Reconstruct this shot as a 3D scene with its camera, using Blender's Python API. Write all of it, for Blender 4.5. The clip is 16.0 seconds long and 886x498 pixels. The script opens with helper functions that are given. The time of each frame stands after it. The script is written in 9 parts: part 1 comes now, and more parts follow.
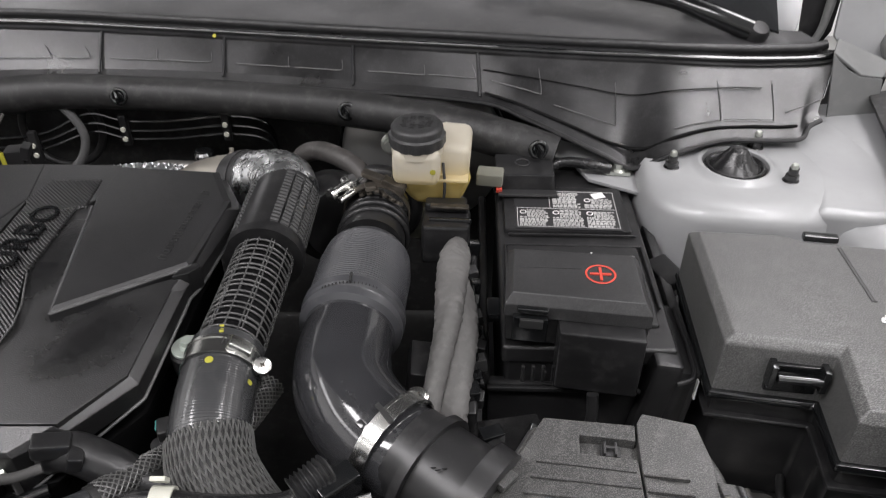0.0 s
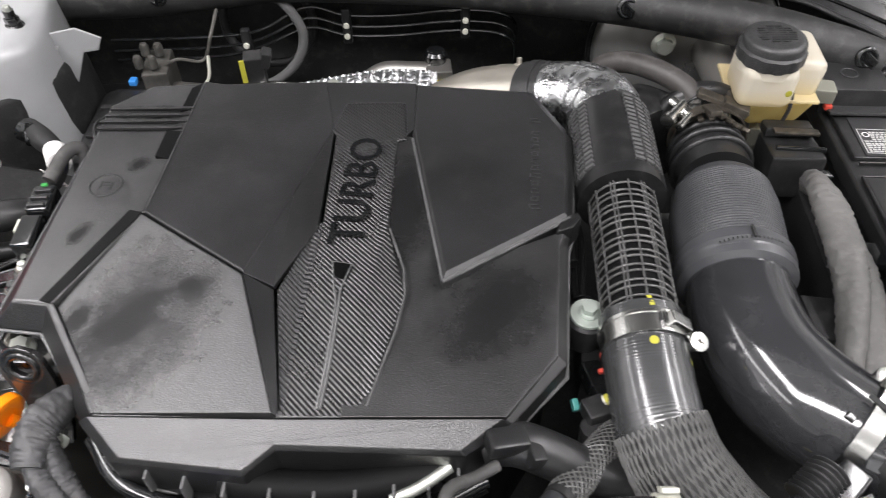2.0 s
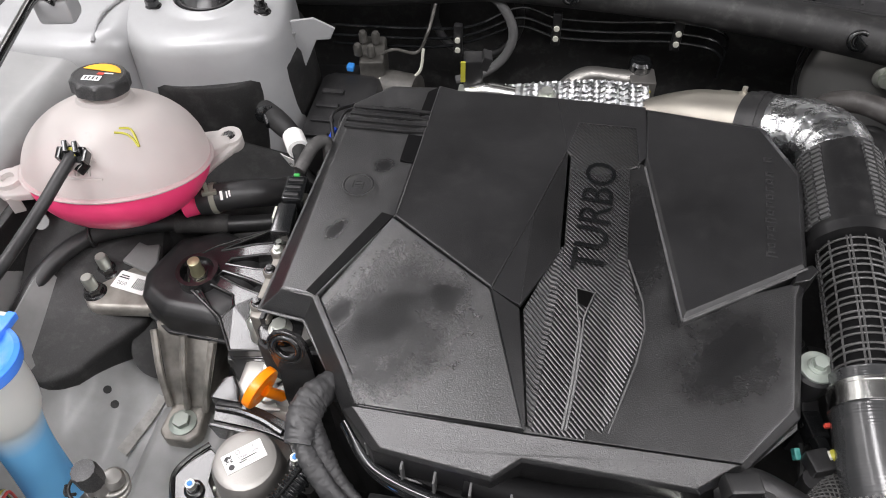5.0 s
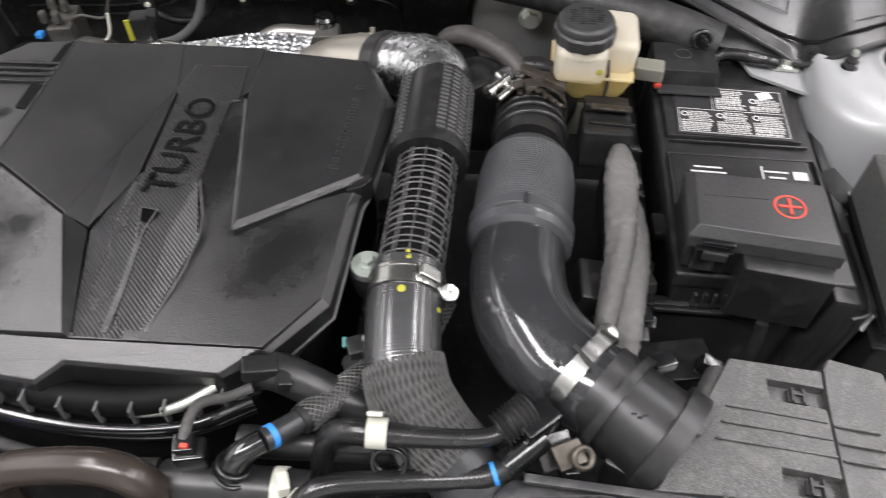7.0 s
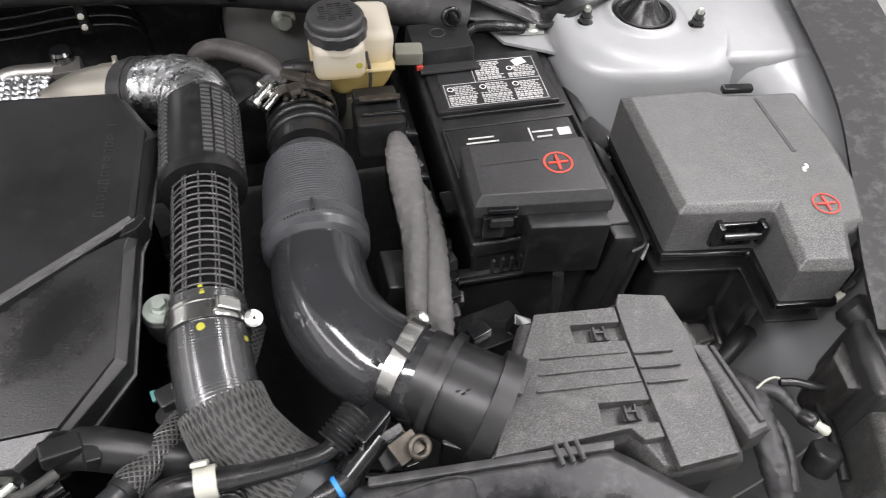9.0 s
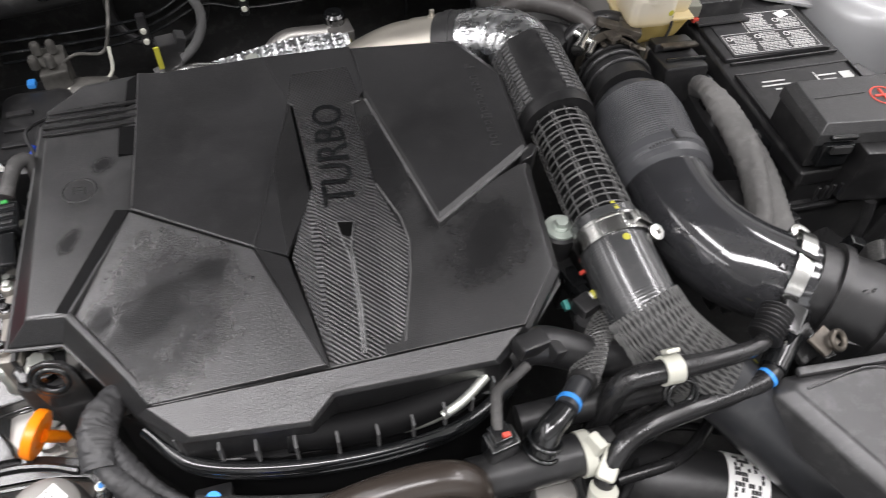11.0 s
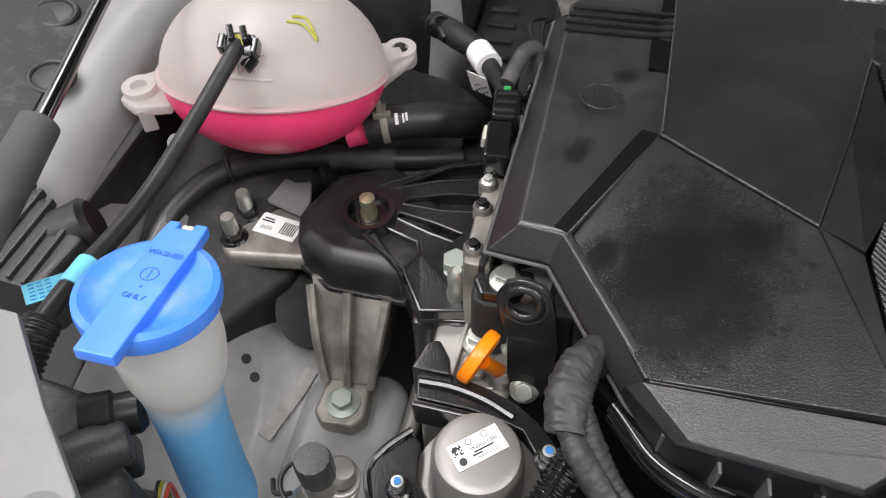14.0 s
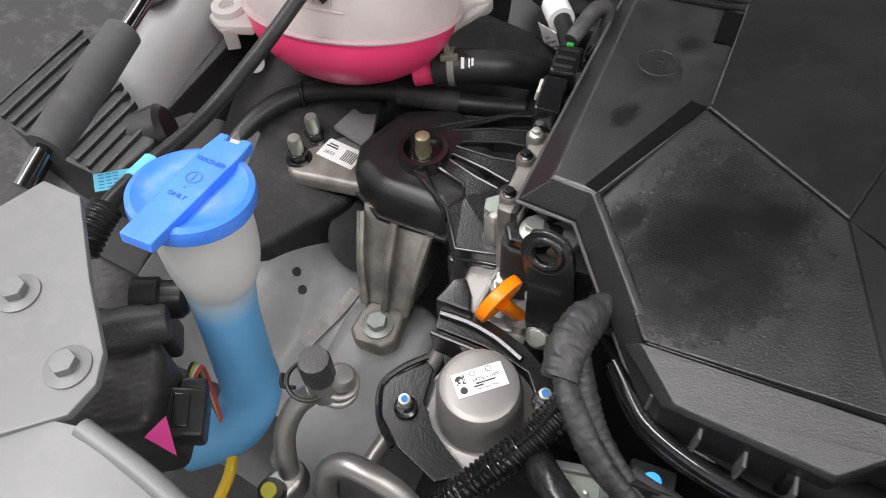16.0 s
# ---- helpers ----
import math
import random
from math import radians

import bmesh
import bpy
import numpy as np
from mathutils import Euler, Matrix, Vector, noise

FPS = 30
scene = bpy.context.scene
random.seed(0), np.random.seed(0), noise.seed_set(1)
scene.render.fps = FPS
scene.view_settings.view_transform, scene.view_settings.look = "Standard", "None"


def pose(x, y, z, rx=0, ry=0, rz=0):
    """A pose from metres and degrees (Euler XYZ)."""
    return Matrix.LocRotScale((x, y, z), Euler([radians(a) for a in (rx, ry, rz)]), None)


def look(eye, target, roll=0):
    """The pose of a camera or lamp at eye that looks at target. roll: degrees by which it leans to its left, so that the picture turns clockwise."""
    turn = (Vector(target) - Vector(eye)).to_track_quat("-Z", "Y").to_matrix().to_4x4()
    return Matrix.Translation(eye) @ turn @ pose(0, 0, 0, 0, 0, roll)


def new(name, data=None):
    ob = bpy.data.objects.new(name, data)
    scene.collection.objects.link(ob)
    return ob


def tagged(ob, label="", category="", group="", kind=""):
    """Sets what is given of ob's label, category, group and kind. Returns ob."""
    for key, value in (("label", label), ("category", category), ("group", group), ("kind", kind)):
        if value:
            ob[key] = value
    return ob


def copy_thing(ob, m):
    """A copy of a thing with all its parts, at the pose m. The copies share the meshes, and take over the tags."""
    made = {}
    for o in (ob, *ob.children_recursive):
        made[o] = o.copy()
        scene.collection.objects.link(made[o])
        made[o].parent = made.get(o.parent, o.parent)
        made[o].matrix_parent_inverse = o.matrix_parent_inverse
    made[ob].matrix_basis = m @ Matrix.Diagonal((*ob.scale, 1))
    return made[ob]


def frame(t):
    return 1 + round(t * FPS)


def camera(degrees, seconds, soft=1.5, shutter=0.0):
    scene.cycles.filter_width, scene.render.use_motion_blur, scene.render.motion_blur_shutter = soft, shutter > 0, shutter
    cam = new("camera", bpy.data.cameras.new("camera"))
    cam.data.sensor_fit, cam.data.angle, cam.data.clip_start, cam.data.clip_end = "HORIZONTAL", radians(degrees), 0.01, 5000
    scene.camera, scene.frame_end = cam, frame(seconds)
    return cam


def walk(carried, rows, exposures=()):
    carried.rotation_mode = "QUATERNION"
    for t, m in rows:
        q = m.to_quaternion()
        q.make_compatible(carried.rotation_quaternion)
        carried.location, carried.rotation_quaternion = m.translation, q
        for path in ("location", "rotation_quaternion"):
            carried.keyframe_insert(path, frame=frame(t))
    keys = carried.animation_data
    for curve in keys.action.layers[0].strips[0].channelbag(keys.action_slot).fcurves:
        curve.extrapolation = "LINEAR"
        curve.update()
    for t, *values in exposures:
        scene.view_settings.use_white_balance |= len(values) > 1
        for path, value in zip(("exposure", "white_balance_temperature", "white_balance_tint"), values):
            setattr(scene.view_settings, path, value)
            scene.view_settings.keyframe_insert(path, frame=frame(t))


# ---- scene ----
# -- camera and walk
cam = camera(61.9, 16.0, 1.0, 0.3)
METRES, EYE, TILT, LEAN, TURN = 2.0, 1.45, -36.0, 0.0, 0.0
ROWS = [
    (0.0, 0.0, 0.0, 0.0, 0.0, 0.0, -0.0),
    (0.5, -0.007, 0.0379, 0.0014, 0.07, -3.92, -0.09),
    (1.0, -0.0586, 0.0474, 0.0157, 0.01, -9.17, 0.01),
    (1.5, -0.1283, 0.0508, 0.0275, -0.08, -10.69, 0.09),
    (2.0, -0.178, 0.049, 0.0401, 0.11, -11.17, 0.14),
    (2.5, -0.2134, 0.0423, 0.0505, 1.49, -11.99, -0.46),
    (3.0, -0.239, 0.0375, 0.0614, 4.08, -13.02, -1.96),
    (5.5, -0.2286, 0.0327, 0.0657, 8.57, -14.64, -4.76),
    (6.0, -0.1896, 0.0239, 0.0646, 8.28, -14.76, -4.64),
    (6.5, -0.1256, 0.0159, 0.0571, 7.25, -14.7, -4.34),
    (7.0, -0.0706, 0.0134, 0.0494, 2.76, -14.59, -2.04),
    (7.5, -0.044, 0.0186, 0.0447, -4.09, -14.78, 1.74),
    (8.0, -0.0246, 0.0196, 0.0483, -9.65, -15.25, 4.83),
    (10.5, -0.1786, 0.0138, 0.0474, -14.12, -15.92, 7.51),
    (11.0, -0.245, 0.0226, 0.0485, -14.13, -16.02, 7.58),
    (11.5, -0.2873, 0.0217, 0.0542, -13.22, -15.95, 7.48),
    (12.0, -0.3247, 0.0183, 0.0605, -10.31, -15.6, 6.14),
    (12.5, -0.3517, 0.0202, 0.0574, -5.24, -15.11, 3.45),
    (13.0, -0.349, 0.04, 0.0451, 0.61, -14.86, 0.12),
    (13.5, -0.343, 0.0679, 0.0315, 5.88, -15.03, -3.02),
    (14.0, -0.3407, 0.0956, 0.0163, 10.31, -15.39, -5.67),
    (14.5, -0.3446, 0.1103, 0.0044, 14.57, -17.36, -7.95),
    (15.0, -0.3439, 0.113, 0.0024, 17.86, -19.99, -9.89),
    (15.5, -0.3394, 0.1107, 0.0058, 19.21, -20.88, -10.75),
    (16.0, -0.3183, 0.0866, 0.0218, 19.36, -20.92, -10.92),
]

EXPOSURE = 0.18
# how the path runs across the two long stretches between the rows above
LINKS = [
    (3.2, (-0.489, 0.138, 1.515), (-0.630, 1.424, -0.009), -1.3),
    (4.25, (-0.504, 0.142, 1.528), (-0.702, 1.386, -0.021), -1.5),
    (5.3, (-0.475, 0.134, 1.523), (-0.714, 1.383, -0.020), -1.6),
    (8.2, (-0.046, 0.090, 1.511), (0.272, 1.316, -0.037), 3.0),
    (9.25, (-0.156, 0.089, 1.519), (0.239, 1.286, -0.033), 3.9),
    (10.3, (-0.324, 0.081, 1.513), (0.081, 1.277, -0.036), 3.6),
]
PATH = [(t, pose(0, 0, EYE, TILT, LEAN, TURN) @ pose(METRES * x, METRES * y, METRES * z, 90 + pitch, roll, yaw)) for t, x, y, z, yaw, pitch, roll in ROWS] + [(t, look(e, to, roll)) for t, e, to, roll in LINKS]
walk(cam, sorted(PATH, key=lambda row: row[0]),
     exposures=[(t, EXPOSURE + e) for t, e in ((0.0, -0.27), (0.5, -0.20), (1.0, -0.04), (1.5, 0.27), (2.5, 0.30), (3.0, 0.17), (5.5, -0.06), (6.0, 0.05), (6.5, 0.0), (7.0, 0.18), (7.5, 0.26), (8.0, 0.22), (10.5, 0.0), (11.0, 0.0), (11.5, 0.10), (12.0, 0.12), (12.5, -0.06), (13.0, -0.38), (13.5, -0.33), (14.0, -0.26), (14.5, -0.20), (15.5, -0.36), (16.0, -0.34))])

# -- world and light: a white workshop with rows of ceiling tubes
world = bpy.data.worlds.new("workshop_air")
scene.world = world
world.use_nodes = True
world.node_tree.nodes["Background"].inputs[0].default_value = (0.9, 0.95, 1.0, 1)
world.node_tree.nodes["Background"].inputs[1].default_value = 0.05


def ceiling_lamp(x, y, sx, sy, power, z=3.15):
    data = bpy.data.lights.new("ceiling_lamp_light", "AREA")
    data.shape, data.size, data.size_y, data.energy = "RECTANGLE", sx, sy, power
    data.color = (1.0, 0.966, 0.988)
    ob = new("ceiling_lamp_light", data)
    ob.matrix_world = pose(x, y, z)
    return ob


LAMPS = [(-1.2, -0.45, 1.9, 0.45, 56), (0.9, -0.45, 1.0, 0.45, 20), (-1.8, 0.9, 0.4, 3.2, 66), (1.35, 0.8, 0.25, 3.4, 62), (3.2, 0.4, 0.6, 4.0, 66), (-3.8, 0.4, 0.6, 4.0, 40), (-0.2, -3.2, 4.0, 0.5, 16), (0.0, 2.9, 4.0, 0.3, 18)]
for lamp_row in LAMPS:
    ceiling_lamp(*lamp_row)
# added fill lamp in front of the car; no real source is known there
front_fill = bpy.data.lights.new("front_fill_light", "AREA")
front_fill.shape, front_fill.size, front_fill.size_y, front_fill.energy, front_fill.color = "RECTANGLE", 4.2, 2.2, 20, (0.95, 0.97, 1.0)
new("front_fill_light", front_fill).matrix_world = pose(-0.2, -4.9, 1.75, 90, 0, 0)


# -- materials
def mat(name, color, rough=0.5, metal=0.0, grain=0.0, grain_scale=900.0, stain=0.25, stain_scale=9.0, dust=0.0, dust_color=(0.3, 0.29, 0.28), coat=0.0, spec=0.5, rough_var=0.12, speck=0.0, relief=0.00008, speck_from=0.52, speck_to=0.72, speck_color=None):
    """A procedural surface: base colour varied at two scales, fine relief, and sparse dust."""
    m = bpy.data.materials.new(name)
    m.use_nodes = True
    nt = m.node_tree
    n, link = nt.nodes, nt.links
    bsdf = n["Principled BSDF"]
    co = n.new("ShaderNodeTexCoord")
    big = n.new("ShaderNodeTexNoise")
    big.inputs["Scale"].default_value, big.inputs["Detail"].default_value = stain_scale, 5
    fine = n.new("ShaderNodeTexNoise")
    fine.inputs["Scale"].default_value, fine.inputs["Detail"].default_value = grain_scale * 2.0, 2
    link.new(co.outputs["Object"], big.inputs["Vector"])
    link.new(co.outputs["Object"], fine.inputs["Vector"])
    mix = n.new("ShaderNodeMix")
    mix.data_type = "RGBA"
    mix.inputs[6].default_value = (*[c * (1 - stain) for c in color], 1)
    mix.inputs[7].default_value = (*[min(1, c * (1 + stain)) for c in color], 1)
    ramp = n.new("ShaderNodeMapRange")
    ramp.inputs[1].default_value, ramp.inputs[2].default_value = 0.3, 0.7
    link.new(big.outputs["Fac"], ramp.inputs[0])
    link.new(ramp.outputs[0], mix.inputs[0])
    out = mix.outputs[2]
    if dust:
        spots = n.new("ShaderNodeTexNoise")
        spots.inputs["Scale"].default_value, spots.inputs["Detail"].default_value = 55.0, 8
        spots.inputs["Roughness"].default_value = 0.7
        link.new(co.outputs["Object"], spots.inputs["Vector"])
        cut = n.new("ShaderNodeMapRange")
        cut.inputs[1].default_value, cut.inputs[2].default_value, cut.inputs[4].default_value = 0.5, 0.85, dust
        link.new(spots.outputs["Fac"], cut.inputs[0])
        over = n.new("ShaderNodeMix")
        over.data_type = "RGBA"
        over.inputs[7].default_value = (*dust_color, 1)
        link.new(cut.outputs[0], over.inputs[0])
        link.new(out, over.inputs[6])
        out = over.outputs[2]
    if speck:
        tiny = n.new("ShaderNodeMapRange")
        tiny.inputs[1].default_value, tiny.inputs[2].default_value, tiny.inputs[4].default_value = speck_from, speck_to, speck
        link.new(fine.outputs["Fac"], tiny.inputs[0])
        grit = n.new("ShaderNodeMix")
        grit.data_type = "RGBA"
        grit.inputs[7].default_value = (*(speck_color or [min(1, c * 4 + 0.03) for c in color]), 1)
        link.new(tiny.outputs[0], grit.inputs[0])
        link.new(out, grit.inputs[6])
        out = grit.outputs[2]
    link.new(out, bsdf.inputs["Base Color"])
    rr = n.new("ShaderNodeMapRange")
    rr.inputs[3].default_value, rr.inputs[4].default_value = max(0.02, rough - rough_var), min(1, rough + rough_var)
    link.new(big.outputs["Fac"], rr.inputs[0])
    link.new(rr.outputs[0], bsdf.inputs["Roughness"])
    bsdf.inputs["Metallic"].default_value = metal
    bsdf.inputs["Specular IOR Level"].default_value = spec
    bsdf.inputs["Coat Weight"].default_value = coat
    bsdf.inputs["Coat Roughness"].default_value = 0.08
    if grain:
        bump = n.new("ShaderNodeBump")
        bump.inputs["Strength"].default_value, bump.inputs["Distance"].default_value = grain, relief
        link.new(fine.outputs["Fac"], bump.inputs["Height"])
        link.new(bump.outputs[0], bsdf.inputs["Normal"])
    return m


def smudged(m, spots, clean, gloss=0.5):
    """Rubs the pale film off a surface in ragged patches; spots: (x, y, half length, half width, turn)."""
    nt = m.node_tree
    n, link = nt.nodes, nt.links
    bsdf = n["Principled BSDF"]
    co = n.new("ShaderNodeTexCoord")
    ragged = n.new("ShaderNodeTexNoise")
    ragged.inputs["Scale"].default_value, ragged.inputs["Detail"].default_value, ragged.inputs["Roughness"].default_value = 26, 12, 0.72
    link.new(co.outputs["Object"], ragged.inputs["Vector"])
    total = None
    for x, y, a, b, turn in spots:
        place = n.new("ShaderNodeMapping")
        place.vector_type = "TEXTURE"
        place.inputs["Location"].default_value = (x, y, 1.0)
        place.inputs["Rotation"].default_value = (0, 0, radians(turn))
        place.inputs["Scale"].default_value = (a, b, 1)
        link.new(co.outputs["Object"], place.inputs["Vector"])
        far = n.new("ShaderNodeVectorMath")
        far.operation = "LENGTH"
        link.new(place.outputs[0], far.inputs[0])
        wild = n.new("ShaderNodeMath")
        wild.operation = "MULTIPLY_ADD"
        wild.inputs[1].default_value = -1.5
        link.new(ragged.outputs["Fac"], wild.inputs[0])
        link.new(far.outputs["Value"], wild.inputs[2])
        cut = n.new("ShaderNodeMapRange")
        cut.inputs[1].default_value, cut.inputs[2].default_value = -0.50, 0.25
        cut.inputs[3].default_value, cut.inputs[4].default_value = 1.0, 0.0
        link.new(wild.outputs[0], cut.inputs[0])
        if total is None:
            total = cut.outputs[0]
        else:
            most = n.new("ShaderNodeMath")
            most.operation = "MAXIMUM"
            link.new(total, most.inputs[0])
            link.new(cut.outputs[0], most.inputs[1])
            total = most.outputs[0]
    wipe = n.new("ShaderNodeMix")
    wipe.data_type = "RGBA"
    wipe.inputs[7].default_value = (*clean, 1)
    link.new(total, wipe.inputs[0])
    link.new(bsdf.inputs["Base Color"].links[0].from_socket, wipe.inputs[6])
    link.new(wipe.outputs[2], bsdf.inputs["Base Color"])
    shine = n.new("ShaderNodeMapRange")
    shine.inputs[3].default_value, shine.inputs[4].default_value = gloss, 0.16
    link.new(total, shine.inputs[0])
    link.new(shine.outputs[0], bsdf.inputs["Specular IOR Level"])
    polish = n.new("ShaderNodeMix")
    polish.inputs[3].default_value = 0.16
    link.new(total, polish.inputs[0])
    link.new(bsdf.inputs["Roughness"].links[0].from_socket, polish.inputs[2])
    link.new(polish.outputs[0], bsdf.inputs["Roughness"])
    return m


def striped(m, scale, angle, depth=0.5, distort=0.0, second=None, tint=0.0):
    """Adds woven or moulded relief to a material as bands across the object's own space."""
    nt = m.node_tree
    n, link = nt.nodes, nt.links
    co = n.new("ShaderNodeTexCoord")
    turn = n.new("ShaderNodeMapping")
    turn.inputs["Rotation"].default_value = [radians(a) for a in angle]
    link.new(co.outputs["Object"], turn.inputs["Vector"])
    wave = n.new("ShaderNodeTexWave")
    wave.inputs["Scale"].default_value, wave.inputs["Distortion"].default_value = scale, distort
    link.new(turn.outputs[0], wave.inputs["Vector"])
    height = wave.outputs["Fac"]
    if second:
        turn2 = n.new("ShaderNodeMapping")
        turn2.inputs["Rotation"].default_value = [radians(a) for a in second]
        link.new(co.outputs["Object"], turn2.inputs["Vector"])
        wave2 = n.new("ShaderNodeTexWave")
        wave2.inputs["Scale"].default_value = scale * 0.6
        link.new(turn2.outputs[0], wave2.inputs["Vector"])
        both = n.new("ShaderNodeMath")
        both.operation = "MULTIPLY"
        link.new(wave.outputs["Fac"], both.inputs[0])
        link.new(wave2.outputs["Fac"], both.inputs[1])
        height = both.outputs[0]
    bump = n.new("ShaderNodeBump")
    bump.inputs["Strength"].default_value, bump.inputs["Distance"].default_value = depth, 0.001
    link.new(height, bump.inputs["Height"])
    bsdf = n["Principled BSDF"]
    link.new(bump.outputs[0], bsdf.inputs["Normal"])
    if tint:
        mix = n.new("ShaderNodeMix")
        mix.data_type, mix.blend_type = "RGBA", "MULTIPLY"
        mix.inputs[0].default_value = 1.0
        tone = n.new("ShaderNodeMapRange")
        tone.inputs[1].default_value, tone.inputs[2].default_value = 0.25, 0.75
        tone.inputs[3].default_value, tone.inputs[4].default_value = 1 - tint, 1 + tint
        link.new(height, tone.inputs[0])
        link.new(bsdf.inputs["Base Color"].links[0].from_socket, mix.inputs[6])
        link.new(tone.outputs[0], mix.inputs[7])
        link.new(mix.outputs[2], bsdf.inputs["Base Color"])
    return m


def translucent(name, color, rough=0.35, through_amount=0.45, levels=None, clear=0.0):
    """Milky blow-moulded plastic that lets light into it; levels: (height, softness, colour under it) of a fluid inside."""
    m = bpy.data.materials.new(name)
    m.use_nodes = True
    nt = m.node_tree
    n, link = nt.nodes, nt.links
    bsdf, out = n["Principled BSDF"], n["Material Output"]
    soft = n.new("ShaderNodeBsdfTranslucent")
    add = n.new("ShaderNodeMixShader")
    add.inputs[0].default_value = through_amount
    bsdf.inputs["Roughness"].default_value = rough
    co = n.new("ShaderNodeTexCoord")
    cloud = n.new("ShaderNodeTexNoise")
    cloud.inputs["Scale"].default_value, cloud.inputs["Detail"].default_value = 22, 4
    link.new(co.outputs["Object"], cloud.inputs["Vector"])
    tone = n.new("ShaderNodeMix")
    tone.data_type = "RGBA"
    tone.inputs[6].default_value = (*[c * 0.9 for c in color], 1)
    tone.inputs[7].default_value = (*[min(1, c * 1.06) for c in color], 1)
    link.new(cloud.outputs["Fac"], tone.inputs[0])
    colour = tone.outputs[2]
    if levels:
        z, softness, below = levels
        sep = n.new("ShaderNodeSeparateXYZ")
        link.new(co.outputs["Object"], sep.inputs[0])
        rng = n.new("ShaderNodeMapRange")
        rng.inputs[1].default_value, rng.inputs[2].default_value = z - softness, z + softness
        link.new(sep.outputs[2], rng.inputs[0])
        fluid = n.new("ShaderNodeMix")
        fluid.data_type = "RGBA"
        fluid.inputs[6].default_value = (*below, 1)
        link.new(rng.outputs[0], fluid.inputs[0])
        link.new(colour, fluid.inputs[7])
        colour = fluid.outputs[2]
    link.new(colour, bsdf.inputs["Base Color"])
    link.new(colour, soft.inputs["Color"])
    link.new(bsdf.outputs[0], add.inputs[1])
    link.new(soft.outputs[0], add.inputs[2])
    link.new(add.outputs[0], out.inputs["Surface"])
    if clear:
        thin = n.new("ShaderNodeBsdfTransparent")
        see = n.new("ShaderNodeMixShader")
        see.inputs[0].default_value = clear
        link.new(add.outputs[0], see.inputs[1])
        link.new(thin.outputs[0], see.inputs[2])
        link.new(see.outputs[0], out.inputs["Surface"])
    return m


SILVER = mat("silver_body_paint", (0.32, 0.324, 0.328), 0.42, 0.12, stain=0.07, stain_scale=14, coat=0.25, grain=0.02, dust=0.28, dust_color=(0.26, 0.26, 0.25))
GREY_PAINT = mat("dull_grey_primer_paint", (0.17, 0.173, 0.171), 0.45, 0.15, stain=0.1, dust=0.3)
COVER = mat("grained_black_cover_plastic", (0.0145, 0.0145, 0.015), 0.34, grain=1.0, relief=0.00022, grain_scale=480, stain=0.3, dust=0.04, rough_var=0.07, speck=0.05, speck_from=0.48, speck_to=0.66, spec=0.45)
# Pale specks on the cover: glints of the grain put into the colour.
GLINT_GRAIN = (0.11, 0.11, 0.11)
BAND = mat("speckled_grained_band_plastic", (0.006, 0.006, 0.0063), 0.33, grain=1.0, relief=0.00030, grain_scale=480, stain=0.3, dust=0.04, rough_var=0.06, speck=0.08, speck_from=0.48, speck_to=0.64, speck_color=GLINT_GRAIN, spec=0.75)
COVER_FILM = smudged(mat("handled_cover_plastic", (0.0115, 0.0115, 0.012), 0.30, grain=1.0, relief=0.00032, grain_scale=430, stain=0.35, stain_scale=18, dust=0.05, rough_var=0.05, speck=0.14, speck_from=0.50, speck_to=0.60, speck_color=GLINT_GRAIN), [(-0.600, 0.480, 0.092, 0.072, 62), (-0.650, 0.487, 0.030, 0.022, 60), (-0.560, 0.508, 0.034, 0.024, 20)], (0.0095, 0.0095, 0.0098), 1.0)
COVER_FILM.node_tree.nodes["Principled BSDF"].inputs["IOR"].default_value = 1.45
LOWER_FILM = smudged(mat("handled_lower_plastic", (0.0120, 0.0120, 0.0123), 0.33, grain=1.0, relief=0.00026, grain_scale=480, stain=0.35, stain_scale=18, dust=0.04, rough_var=0.08, speck=0.09, speck_from=0.48, speck_to=0.64, speck_color=GLINT_GRAIN), [(-0.318, 0.484, 0.062, 0.042, 40), (-0.335, 0.545, 0.05, 0.03, 60), (-0.39, 0.60, 0.09, 0.03, 85)], (0.0105, 0.0105, 0.0108), 0.75)
SIDE_FILM = smudged(mat("handled_side_plastic", (0.0165, 0.0165, 0.017), 0.32, grain=1.0, relief=0.00026, grain_scale=480, stain=0.4, stain_scale=18, dust=0.08, rough_var=0.08, speck=0.10, speck_from=0.48, speck_to=0.64, speck_color=GLINT_GRAIN), [(-0.645, 0.660, 0.014, 0.012, 20), (-0.674, 0.572, 0.020, 0.009, 60), (-0.660, 0.735, 0.05, 0.012, 0)], (0.0140, 0.0140, 0.0143), 0.9)
# Near-black whose colour carries the shade of recesses and covered parts.
STEP = mat("matt_shade_black", (0.003, 0.003, 0.0032), 0.6, grain=0.4, grain_scale=700, spec=0.12)
# Paler grey for edges that catch light; the highlight is in the colour.
LIT_EDGE = mat("lit_pale_plastic_edge", (0.085, 0.085, 0.085), 0.36, grain=0.5, stain=0.3, stain_scale=60)
BLACK = mat("satin_black_plastic", (0.012, 0.012, 0.0125), 0.36, grain=0.2, grain_scale=800, dust=0.10)
DUSTY = mat("dusty_black_plastic", (0.030, 0.030, 0.030), 0.38, grain=1.0, relief=0.0002, grain_scale=520, speck=0.55, speck_from=0.47, speck_to=0.64, speck_color=(0.17, 0.168, 0.16), dust=0.6, dust_color=(0.17, 0.168, 0.16))
GREYBLACK = mat("grained_charcoal_plastic", (0.020, 0.020, 0.0205), 0.4, grain=1.0, relief=0.00016, grain_scale=560, speck=0.4, speck_from=0.48, speck_to=0.66, speck_color=(0.10, 0.10, 0.10), dust=0.12, dust_color=(0.2, 0.2, 0.2))
